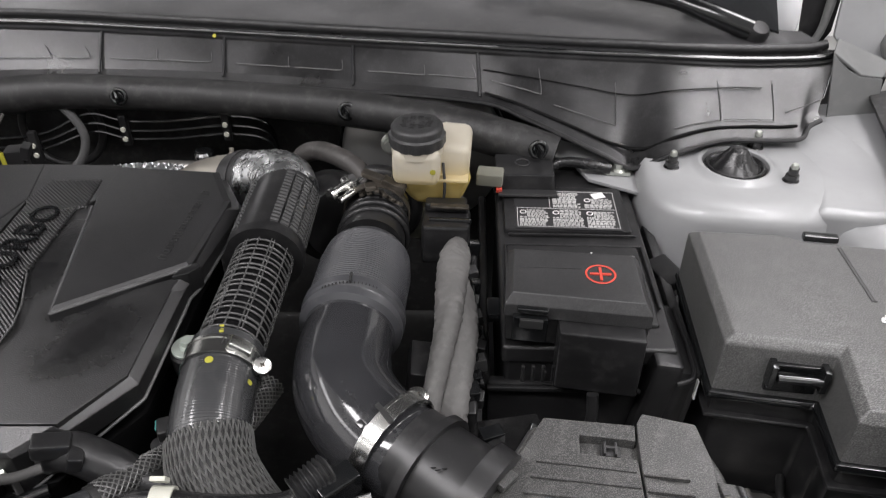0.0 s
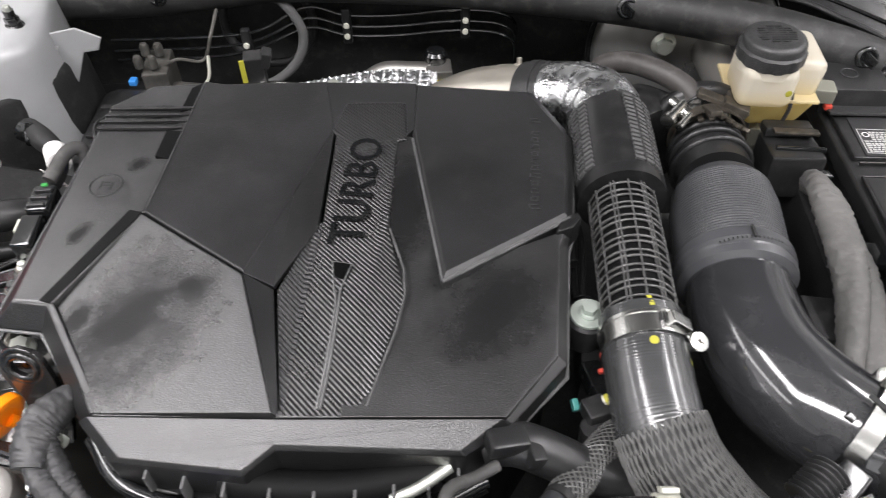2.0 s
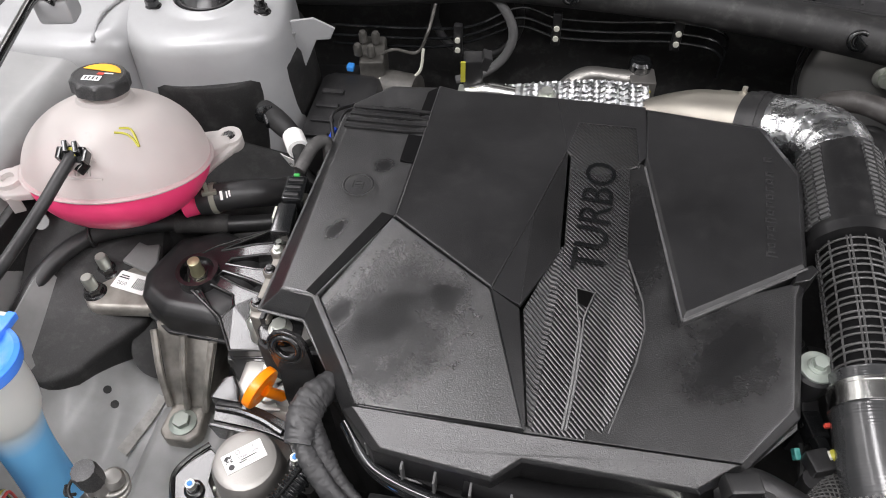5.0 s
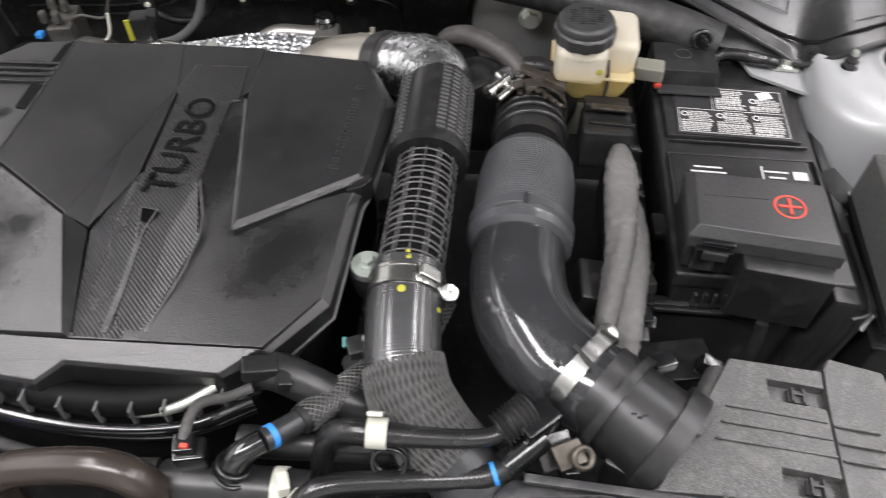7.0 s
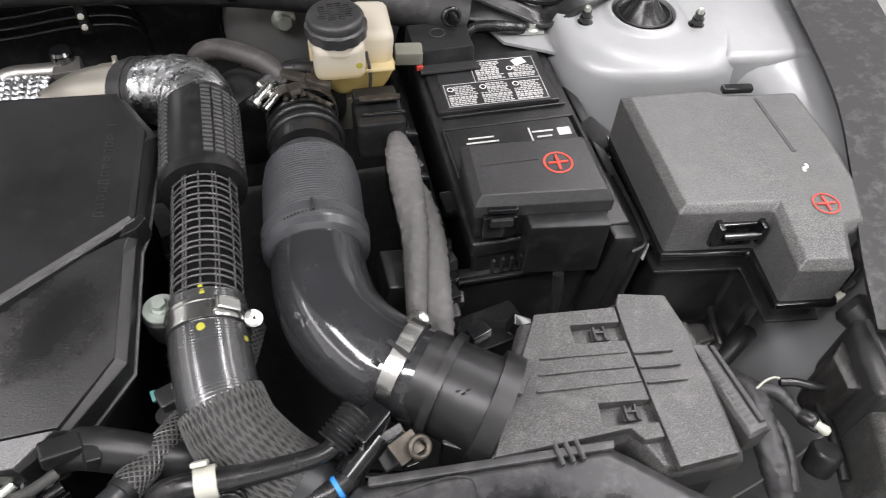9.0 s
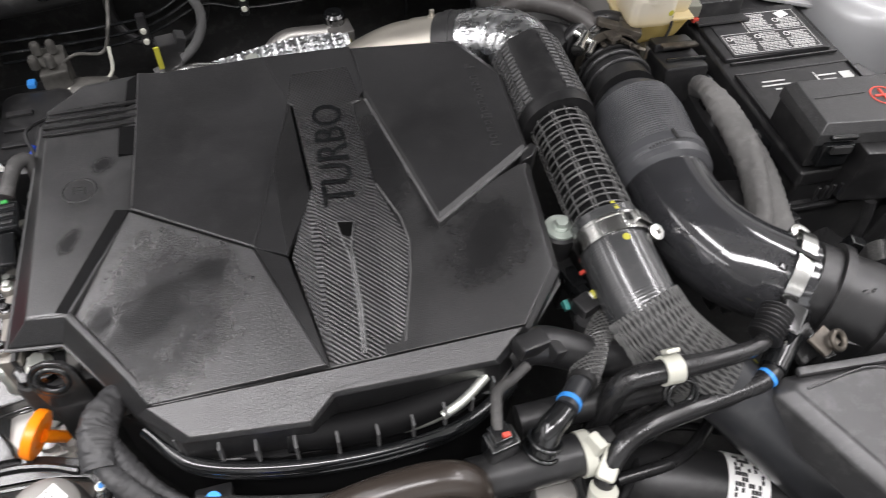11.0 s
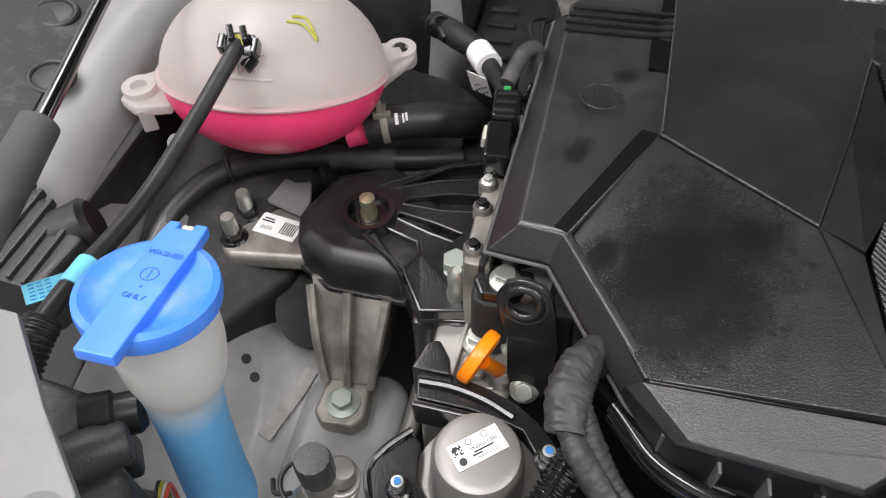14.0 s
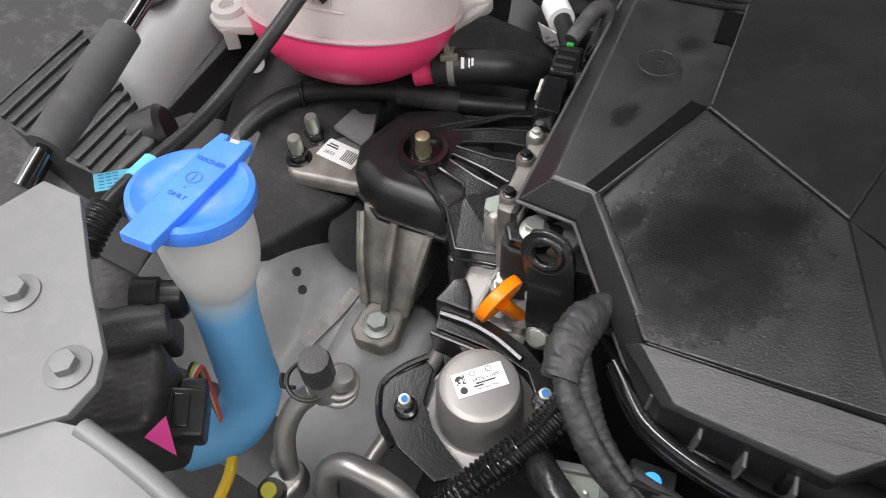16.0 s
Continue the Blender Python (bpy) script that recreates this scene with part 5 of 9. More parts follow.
part("top", mesa(out, 0.90, 0.953, 0.012, 0.010, 0.003), WETDUCT, duct)
part("seam_line", tube([(-0.090, 0.296, 0.9535), (-0.020, 0.300, 0.9535), (-0.012, 0.27, 0.9535), (-0.046, 0.15, 0.9535)], 0.0012, 6, 5), WETDUCT, duct)
part("raised_rim", prism([(-0.09, 0.316), (0.112, 0.2985), (0.109, 0.291), (-0.092, 0.308)], 0.95, 0.957, 0.002), WETDUCT, duct)
for k in range(3):
    part("rib", box((0.004, 0.022, 0.008), (0.062 + k * 0.009, 0.298, 0.956), (0, 0, 4), 0.0015), WETDUCT, duct)
part("boss", lathe([(0.012, 0.952), (0.011, 0.957), (0.006, 0.959), (0, 0.9595)], (0.004, 0.222, 0), seg=24), WETDUCT, duct)
part("embossed_arrow", prism([(-0.032, 0.222), (-0.024, 0.232), (-0.016, 0.222), (-0.02, 0.222), (-0.02, 0.212), (-0.028, 0.212), (-0.028, 0.222)], 0.952, 0.9545, 0.0004), BLACK, duct)

# -- the engine: cover
cover = thing("engine_cover", "grained black plastic engine cover with carbon-look centre plate", "engine cover", at=(-0.47, 0.58, 0.95))


def side_z(x, y):
    return 1.0065 + 0.02 * (x + 0.630) - 0.15 * max(0.0, 0.585 - y)


def facet_z(x, y):
    return 1.0064 + 0.112 * (x + 0.622) + 0.162 * (y - 0.589)


def middle_z(x, y):
    return 1.0068 + 0.03 * (x + 0.620) - 0.04 * max(0.0, 0.600 - y)


def plate_z(x, y):
    return 1.0115 - 0.22 * max(0.0, 0.520 - y)


def lower_z(x, y):
    return 1.0090 - 0.125 * max(0.0, 0.585 - y)


def zc(x, y):
    """Height of the cover's rim of chamfers, just under the panels that it carries."""
    if x < -0.61:
        return (side_z(x, y) if y > 0.47 else facet_z(x, y)) - 0.0012
    if x < -0.48 and y < 0.5:
        return facet_z(x, y) - 0.002
    return lower_z(x, y) - 0.0008 if y < 0.7 else 1.002


def rim(x, y):
    return 0.982 - 0.16 * max(0.0, 0.56 - y) - 0.10 * max(0.0, 0.42 - y)


OUT = [(-0.726, 0.490), (-0.683, 0.485), (-0.600, 0.364), (-0.503, 0.352), (-0.481, 0.368), (-0.338, 0.364), (-0.262, 0.446), (-0.250, 0.560), (-0.244, 0.578), (-0.229, 0.705), (-0.262, 0.772), (-0.45, 0.792), (-0.643, 0.790), (-0.708, 0.748)]
FOLD = [(-0.6290, 0.4056), (-0.4760, 0.3985), (-0.3064, 0.3985)]
BACK = OUT[:2] + FOLD + OUT[6:]
TOE = [(-0.5975, 0.3750), (-0.4990, 0.3630), (-0.4770, 0.3790), (-0.3415, 0.3750)]
FRONT = FOLD[:1] + TOE + FOLD[:0:-1]
part("shell", mesa(BACK, rim, zc, [0.013, 0.012, 0.0004, 0.0004, 0.010, 0.010, 0.006, 0.008, 0.02, 0.03, 0.03, 0.022, 0.019], lambda x, y: 0.016 if x < -0.60 else 0.009, 0.0012, 0.02), BAND, cover)
part("front_band", mesa(FRONT, lambda x, y: rim(x, y) - (0.019 if y < 0.39 else 0.0), lambda x, y: 0.9850 - 0.40 * (0.3985 - y) - 0.07 * max(0.0, -0.476 - x), [0.006, 0.0022, 0.0022, 0.0022, 0.004, 0.0004, 0.0004], lambda x, y: 0.009 if y > 0.395 else 0.0035, 0.0010), BAND, cover, "sloping front band")
lip_out = inset(OUT[:2] + TOE + OUT[6:], -0.0015)
part("edge_lip", sweep([(x, y, rim(x, y) + 0.001 - (0.019 if y < 0.39 else 0.0)) for x, y in lip_out + lip_out[:2]], [0.0016] * (len(OUT) + 2), 8), LIT_EDGE, cover, "paler moulded lip")
part("side_panel", mesa([(-0.7085, 0.500), (-0.6735, 0.497), (-0.6186, 0.590), (-0.6088, 0.785), (-0.662, 0.781), (-0.697, 0.747)], 0.96, side_z, [0.003, 0.0008, 0.0008, 0.004, 0.004, 0.003], 0.002), SIDE_FILM, cover)
part("front_facet", mesa([(-0.6222, 0.5890), (-0.5197, 0.5180), (-0.4795, 0.3990), (-0.6182, 0.4070), (-0.6735, 0.4955)], 0.95, facet_z, [0.001, 0.001, 0.0006, 0.0012, 0.0008], 0.0008, 0.0005), COVER_FILM, cover)
B3, C3, FR3 = (-0.4900, 0.6060, middle_z(-0.49, 0.606)), (-0.4925, 0.5060, 1.0040), (-0.5190, 0.5188, 1.0064)
part("flank", sheet([(-0.5180, 0.5210, middle_z(-0.518, 0.521)), FR3, C3, B3], 0.004, 0.0004), COVER, cover)
part("flank", sheet([FR3, (-0.4795, 0.3990, facet_z(-0.4795, 0.399)), (-0.4765, 0.4000, plate_z(-0.4765, 0.400) - 0.002), (-0.4930, 0.5040, 1.0025)], 0.004, 0.0004), COVER, cover)
part("middle_panel", mesa([(-0.6200, 0.5905), (-0.6080, 0.786), (-0.585, 0.780), (-0.478, 0.779), (-0.4625, 0.700), (-0.4900, 0.606), (-0.5190, 0.5194)], 0.98, middle_z, 0.0014, 0.0010, 0.0006), COVER, cover)
part("back_bridge", prism([(-0.4790, 0.7785), (-0.3850, 0.7765), (-0.3850, 0.700), (-0.3920, 0.690), (-0.3960, 0.7420), (-0.4530, 0.7420), (-0.4640, 0.6980)], 0.985, 1.0104, 0.0006), COVER, cover)
part("lower_panel", mesa([(-0.4320, 0.3990), (-0.3120, 0.3990), (-0.2700, 0.4480), (-0.2580, 0.5640), (-0.3000, 0.5460), (-0.3580, 0.5100), (-0.3702, 0.585), (-0.4320, 0.585)], 0.96, lower_z, [0.0004, 0.003, 0.003, 0.0006, 0.0006, 0.0006, 0.0002, 0.0006], 0.0004, 0.0003), LOWER_FILM, cover)
part("upper_strip", prism([(-0.4320, 0.585), (-0.3702, 0.585), (-0.3880, 0.690), (-0.4320, 0.690)], 0.97, 1.0089, 0.0002), LOWER_FILM, cover)
part("corner_panel", mesa([(-0.387, 0.690), (-0.358, 0.506), (-0.249, 0.577), (-0.2375, 0.70), (-0.266, 0.763), (-0.385, 0.776)], 0.98, 1.0125, [0.0040, 0.0055, 0.004, 0.008, 0.008, 0.002], 0.0045, 0.0006), COVER, cover)
edge = part("edge_line", join(tube([(-0.3865, 0.686, 1.0095), (-0.372, 0.596, 1.0088), (-0.3575, 0.508, 1.0080)], 0.0013, 6, 3), tube([(-0.3575, 0.508, 1.0080), (-0.30, 0.545, 1.0085), (-0.248, 0.5785, 1.0085)], 0.0018, 6, 3)), LIT_EDGE, cover, "paler edge of the raised corner, its highlight painted in")
part("corner_nib", prism([(-0.262, 0.560), (-0.247, 0.566), (-0.238, 0.578), (-0.243, 0.584), (-0.256, 0.577)], 0.985, 1.010, 0.0015), BAND, cover)
for k in range(4):
    y = 0.7085 + k * 0.0103
    lean = (0, -1.2, -0.7)
    z = side_z(-0.655, y)
    part("side_rib", join(box((0.088 - abs(k - 1) * 0.002, 0.0013, 0.0028), (-0.6555 + k * 0.0012, y - 0.0020, z + 0.0004), lean, 0.0004), box((0.088 - abs(k - 1) * 0.002, 0.0050, 0.0016), (-0.6555 + k * 0.0012, y, z), lean, 0.0003)), BAND, cover, "worn pale rib")
# Sloped recesses drawn flush; their shade is put into the colour.
for spot in (((-0.6190, 0.7733), (-0.6220, 0.7344), (-0.6096, 0.7358), (-0.6085, 0.7830)), ((-0.6278, 0.7026), (-0.6292, 0.6644), (-0.6155, 0.6600), (-0.6118, 0.7012))):
    part("step_face", prism(spot, 1.0, lambda x, y: side_z(x, y) + 0.0006, 0.0002), STEP, cover, "smooth dark step")
part("step_line", tube([(-0.6178, 0.592, 1.0076), (-0.6145, 0.65, 1.0076), (-0.6120, 0.70, 1.0076), (-0.6080, 0.784, 1.0076)], 0.0005, 6), LIT_EDGE, cover, "pale edge of the step, its highlight painted in")
part("smooth_strip", prism([(-0.6835, 0.5011), (-0.6740, 0.4985), (-0.6200, 0.5885), (-0.6321, 0.5917)], 0.98, lambda x, y: side_z(x, y) + 0.0006, 0.0002), STEP, cover, "smooth dark strip")
part("plate_bevel", sheet([(-0.4625, 0.6980, 1.0108), (-0.4900, 0.6050, middle_z(-0.49, 0.605)), (-0.4928, 0.5055, 1.0045), (-0.4632, 0.5640, 1.0122)], 0.004, 0.0004), BAND, cover, "grained bevel beside the plate")
plate = part("centre_plate", mesa([(-0.4545, 0.7405), (-0.3947, 0.7405), (-0.3915, 0.6840), (-0.4005, 0.6800), (-0.4035, 0.5620), (-0.4160, 0.5010), (-0.4168, 0.4680), (-0.4188, 0.3990), (-0.4735, 0.4000), (-0.4688, 0.4565), (-0.4625, 0.5150), (-0.4598, 0.5700), (-0.4600, 0.6900), (-0.4645, 0.6960)], 0.975,
                                    plate_z, [0.0014, 0.0018, 0.0012, 0.0012, 0.0004, 0.0003, 0.0003, 0.0004, 0.0003, 0.0003, 0.0003, 0.0006, 0.0012, 0.0012], 0.0010, 0.0004), CARBON, cover, "carbon weave look plate")
part("plate_side", sheet([(x, y, plate_z(x, y) + dz) for x, y, dz in ((-0.4598, 0.5720, 0.0003), (-0.4672, 0.5620, -0.0015), (-0.4895, 0.5030, -0.0052), (-0.4755, 0.4010, -0.0008), (-0.4733, 0.4005, 0.0003), (-0.4686, 0.4565, 0.0003), (-0.4623, 0.5150, 0.0003))], 0.006, 0.0003), CARBON_SIDE, plate, "weave on the bevelled flank, toned paler as lit")
part("plate_side", sheet([(x, y, plate_z(x, y) + dz) for x, y, dz in ((-0.4037, 0.5620, 0.0003), (-0.4162, 0.5010, 0.0003), (-0.4170, 0.4680, 0.0003), (-0.4190, 0.3995, 0.0003), (-0.4165, 0.4000, -0.0006), (-0.3880, 0.4975, -0.0030))], 0.006, 0.0003), CARBON, plate, "weave on the narrow flank")
part("plate_rim", tube([(-0.4025, 0.5640, 1.0112), (-0.3876, 0.4976, plate_z(0, 0.4976) - 0.0026), (-0.4155, 0.4005, plate_z(0, 0.4005) - 0.0006)], 0.0009, 6, 3), LIT_EDGE, plate, "pale edge of the flank, its highlight painted in")
part("plate_foot", prism([(-0.4770, 0.4000), (-0.4175, 0.3988), (-0.4180, 0.3955), (-0.4765, 0.3967)], 0.96, lambda x, y: plate_z(x, y) - 0.0028, 0.0004), STEP, plate)
# Slot is not cut: a black wedge carries its shade in the colour.
part("arrow_slot", prism([(-0.4468, 0.5257), (-0.4307, 0.5227), (-0.4386, 0.4886), (-0.4404, 0.4886)], 0.98, lambda x, y: plate_z(x, y) + 0.0006, 0.0002), mat("slot_shade_black", (0.002, 0.002, 0.002), 0.9, spec=0.05), plate, "dark wedge-shaped slot")
for near, far in (((-0.4468, 0.5257), -0.0013), ((-0.4306, 0.5235), 0.0013)):
    ridge = [near, (-0.4408 + far * 2.2, 0.5010), (-0.4402 + far, 0.4880), (-0.4425 + far, 0.4500), (-0.4452 + far, 0.4250), (-0.4478 + far, 0.4045)]
    part("ridge", tube([(x, y, plate_z(x, y) + 0.0007) for x, y in ridge], [0.0006, 0.0008, 0.0011, 0.0012, 0.0012, 0.0012], 8, 6), LIT_EDGE, plate, "pale ridge, its highlight painted in")
part("slot_edge", tube([(-0.4470, 0.5262, 1.0118), (-0.4306, 0.5232, 1.0118)], 0.0005, 6, 3), LIT_EDGE, plate)
text(cover, "lettering", "TURBO", 0.0425, pose(-0.4320, 0.6140, 1.0122, 0, 0, 85.6), GLOSS, 0.0012, "raised black letters")
random.seed(7)
marks = []
for k in range(13):
    if k == 11:
        continue
    x = (k - 6) * 0.0102
    tall = 0.010 if k in (0, 12, 4) else 0.0072
    marks += [(x - 0.0026, 0, 0.0011, tall), (x + 0.0022, random.choice((-0.001, 0.001)), 0.0011, tall * 0.75), (x, tall * 0.42, 0.0050, 0.0011)] + ([(x, -tall * 0.35, 0.0046, 0.0011)] if k % 2 else [])
part("embossed_script", bars(marks, pose(-0.2725, 0.649, 1.0123, 0, 0, 85), 0.0012), GREYBLACK, cover, "raised script as plain bars")
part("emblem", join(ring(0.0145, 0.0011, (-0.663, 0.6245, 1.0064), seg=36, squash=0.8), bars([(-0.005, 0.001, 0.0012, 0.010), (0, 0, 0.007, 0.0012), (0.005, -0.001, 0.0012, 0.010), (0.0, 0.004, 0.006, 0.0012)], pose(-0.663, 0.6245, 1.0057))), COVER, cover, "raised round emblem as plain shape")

# intake manifold under the cover's front edge
manifold = thing("intake_manifold", "black plastic intake manifold with moulded fins", "intake manifold", at=(-0.47, 0.4, 0.85))
arc = [(-0.63, 0.408, 0.937), (-0.595, 0.371, 0.935), (-0.53, 0.353, 0.929), (-0.45, 0.346, 0.926), (-0.38, 0.352, 0.927), (-0.325, 0.377, 0.930)]
part("lower_rim", tube(arc, 0.006, 10), GLOSS, manifold)
part("lower_rim", tube([(x, y + 0.002, z - 0.016) for x, y, z in arc], 0.005, 10), GLOSS, manifold)
# Body and inner runner in near-black: the cover's shade is in the colour.
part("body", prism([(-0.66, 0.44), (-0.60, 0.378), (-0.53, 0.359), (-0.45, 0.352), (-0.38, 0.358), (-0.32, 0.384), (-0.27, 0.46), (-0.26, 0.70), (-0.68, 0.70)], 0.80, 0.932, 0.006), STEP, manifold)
fa = spline(arc, 10)
FIN = mat("pale_moulded_fin", (0.080, 0.080, 0.080), 0.4, stain=0.2)
for k, q in enumerate((8, 14, 18, 22, 26, 30, 34, 38, 42, 46)):
    x, y, z = fa[q]
    part("fin", box((0.0022, 0.018, 0.026), (x, y + 0.012, z + 0.013), (0, 0, 0), 0.0006), FIN, manifold)
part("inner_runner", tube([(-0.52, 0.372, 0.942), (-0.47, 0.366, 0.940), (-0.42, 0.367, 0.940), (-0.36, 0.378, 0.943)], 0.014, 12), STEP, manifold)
part("fuel_rail", tube([(-0.500, 0.366, 0.931), (-0.4718, 0.3625, 0.934), (-0.445, 0.3605, 0.935), (-0.4042, 0.361, 0.937), (-0.360, 0.374, 0.940)], 0.0065, 12), STEEL, manifold, "steel fuel rail between the fins")
part("rail_pipe", tube([(-0.395, 0.356, 0.944), (-0.375, 0.362, 0.950), (-0.352, 0.376, 0.955)], 0.0045, 10), STEEL, manifold, "thin steel pipe")
part("loom", tube([(-0.60, 0.352, 0.905), (-0.545, 0.335, 0.905), (-0.47, 0.322, 0.904), (-0.40, 0.325, 0.905)], 0.007, 10), DARK, manifold)

block = thing("engine_block", "bare cast aluminium engine end with bolts", "engine", at=(-0.7, 0.56, 0.8))
# Head in near-black: the shade under the cover is in its colour.
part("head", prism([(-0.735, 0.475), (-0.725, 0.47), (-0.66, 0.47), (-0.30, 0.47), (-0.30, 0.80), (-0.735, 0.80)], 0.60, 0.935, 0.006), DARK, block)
part("end_cover", prism([(-0.744, 0.492), (-0.724, 0.490), (-0.719, 0.58), (-0.714, 0.66), (-0.736, 0.66), (-0.742, 0.58)], 0.80, 0.952, 0.004), DIRTY_ALU, block)
part("gasket", prism([(-0.732, 0.490), (-0.727, 0.490), (-0.722, 0.58), (-0.718, 0.66), (-0.722, 0.66), (-0.727, 0.58)], 0.80, 0.9545, 0.001), BLACK, block, "black gasket line")
for y in (0.505, 0.545, 0.57, 0.60, 0.64):
    part("boss", lathe([(0.0075, 0), (0.0075, 0.010), (0.006, 0.012), (0, 0.012)], (-0.738, y, 0.945), (0, 0, 1), 18), DIRTY_ALU, block)
    bolt(block, (-0.738, y, 0.957), r=0.0038, h=0.005, material=(STEEL, BLACK_STEEL)[int(y * 1000) % 2])
part("lower_casting", prism([(-0.765, 0.42), (-0.70, 0.42), (-0.69, 0.47), (-0.70, 0.53), (-0.765, 0.53)], 0.70, 0.872, 0.008), ALU, block)
part("casting_rib", join(box((0.004, 0.09, 0.006), (-0.741, 0.470, 0.874), (0, 0, -4), 0.0015), box((0.05, 0.004, 0.006), (-0.735, 0.437, 0.874), (0, 0, 6), 0.0015), lathe([(0.011, 0.868), (0.011, 0.879), (0.008, 0.881), (0, 0.881)], (-0.727, 0.455, 0), seg=20)), ALU, block)
for at, r in (((-0.729, 0.475, 0.876), 0.008), ((-0.7, 0.47, 0.885), 0.007)):
    bolt(block, at, r=r, h=0.014, material=STEEL)

# lifting eye bracket beside the cover's corner
eye = thing("lifting_eye", "black steel lifting eye bolted to the engine", "lifting eye", at=(-0.69, 0.46, 0.90))
EYE_AT = pose(-0.6955, 0.4625, 0.9575, 74, -4, -4) @ Matrix.Scale(0.92, 4)
part("plate", moved(plate_hole([(0.004, -0.092), (0.018, -0.090), (0.024, -0.070), (0.027, -0.035), (0.024, -0.010), (0.0205, 0.006), (0.014, 0.016), (0.0, 0.0205), (-0.014, 0.016), (-0.0205, 0.003), (-0.0165, -0.016), (-0.011, -0.035), (-0.010, -0.070), (-0.006, -0.088)], -0.003, 0.003, (0, 0), 0.0115), EYE_AT), BLACK_STEEL, eye)
part("rim", moved(join(ring(0.0128, 0.0032, (0, 0, 0.0030), squash=0.7), ring(0.0188, 0.0022, (0, 0, 0.0020), squash=0.6)), EYE_AT), BLACK_STEEL, eye, "thick rolled rim")
part("bolt_tab", prism([(-0.735, 0.486), (-0.728, 0.474), (-0.705, 0.474), (-0.690, 0.484), (-0.692, 0.500), (-0.730, 0.502)], 0.932, 0.944, 0.003), BLACK_STEEL, eye, "black tab under the bolt")
bolt(eye, (-0.688, 0.4385, 0.884), (0, -0.75, 0.66), r=0.0072, h=0.009, flange=1.5, material=STEEL)
part("stud", moved(hexbolt(0.0048, 0.008, 1.4), axis_matrix((-0.668, 0.397, 0.880), (0, -0.3, 1))), STEEL, eye)
part("stud_dot", lathe([(0.0030, 0), (0.0030, 0.0008), (0, 0.001)], (-0.668, 0.3945, 0.8885), (0, -0.3, 1), 12), BLUE_TAPE, eye, "blue paint dot")
part("seat", lathe([(0.016, 0), (0.016, 0.02), (0.013, 0.024), (0, 0.024)], (-0.692, 0.492, 0.918), (0, 0, 1), 20), ALU, eye, "bare aluminium boss")
bolt(eye, (-0.712, 0.488, 0.944), (0, 0, 1), r=0.0078, h=0.010)

dip = thing("oil_dipstick", "bright orange oil dipstick handle", "dipstick", at=(-0.72, 0.44, 0.87))
dip_at = axis_matrix((-0.722, 0.439, 0.917), (-0.893, 0.379, 0.259))
part("handle", moved(lathe([(0, -0.0030), (0.010, -0.0030), (0.0120, -0.0048), (0.0180, -0.0052), (0.0210, -0.0040), (0.0216, 0), (0.0210, 0.0040), (0.0180, 0.0052), (0.0120, 0.0048), (0.010, 0.0030), (0, 0.0030)], seg=40), dip_at), ORANGE, dip)
part("stem", tube([(-0.719, 0.440, 0.910), (-0.713, 0.444, 0.898), (-0.707, 0.450, 0.882)], [0.0055, 0.0055, 0.006], 12), ORANGE, dip)
part("tube_collar", lathe([(0.013, 0.868), (0.013, 0.884), (0.009, 0.888), (0, 0.888)], (-0.706, 0.452, 0), seg=20), ALU, dip)

# cover bolt on a rubber grommet beside the charge pipe
ZINC = mat("dull_zinc_plating", (0.36, 0.40, 0.36), 0.45, 0.5, stain=0.15)
cb = thing("cover_bolt", "zinc flanged bolt on a black rubber grommet", "bolt", at=(-0.237, 0.504, 0.95))
part("grommet", lathe([(0.015, 0.935), (0.018, 0.95), (0.018, 0.966), (0.014, 0.970), (0, 0.970)], (-0.237, 0.504, 0), seg=28), RUBBER, cb)
part("washer", lathe([(0.0155, 0.970), (0.0155, 0.9725), (0.0150, 0.9730), (0.0, 0.9731)], (-0.237, 0.503, 0), seg=32), ZINC, cb, "greenish zinc washer", angle=25)
part("bolt", moved(hexbolt(0.0066, 0.0085, 1.3), axis_matrix((-0.237, 0.503, 0.973), (0, 0, 1), 10)), ZINC, cb, "greenish zinc hexagon head", angle=25)
part("bracket", box((0.016, 0.05, 0.05), (-0.232, 0.49, 0.91), (0, 0, -5), 0.003), BLACK, cb)

# -- charge pipe from the turbo
pipe = thing("charge_pipe", "shielded black turbo charge pipe with braided lower end", "hose", at=(-0.19, 0.6, 0.95))
part("outlet_casting", tube([(-0.40, 0.875, 0.905), (-0.355, 0.872, 0.921), (-0.315, 0.855, 0.937), (-0.280, 0.836, 0.949)], [0.012, 0.024, 0.034, 0.037], 28), NICKEL, pipe, "satin nickel cast outlet")
casting = part("outlet_collar", tube([(-0.290, 0.842, 0.945), (-0.258, 0.822, 0.959)], [0.038, 0.038], 28, 4), NICKEL, pipe)
part("nub", join(lathe([(0.006, 0), (0.006, 0.004), (0.003, 0.006), (0.003, 0.012), (0, 0.013)], (-0.272, 0.842, 0.985), (0, 0.2, 1), 12), box((0.026, 0.004, 0.005), (-0.266, 0.815, 0.989), (0, -10, -30), 0.001)), NICKEL, casting)
part("rubber_collar", tube([(-0.262, 0.824, 0.957), (-0.238, 0.810, 0.967)], [0.0405, 0.0405], 28, 4), RUBBER, pipe)
part("rubber_collar", tube([(-0.254, 0.819, 0.960), (-0.246, 0.815, 0.963)], [0.0425, 0.0425], 28, 3), RUBBER, pipe)
random.seed(3)
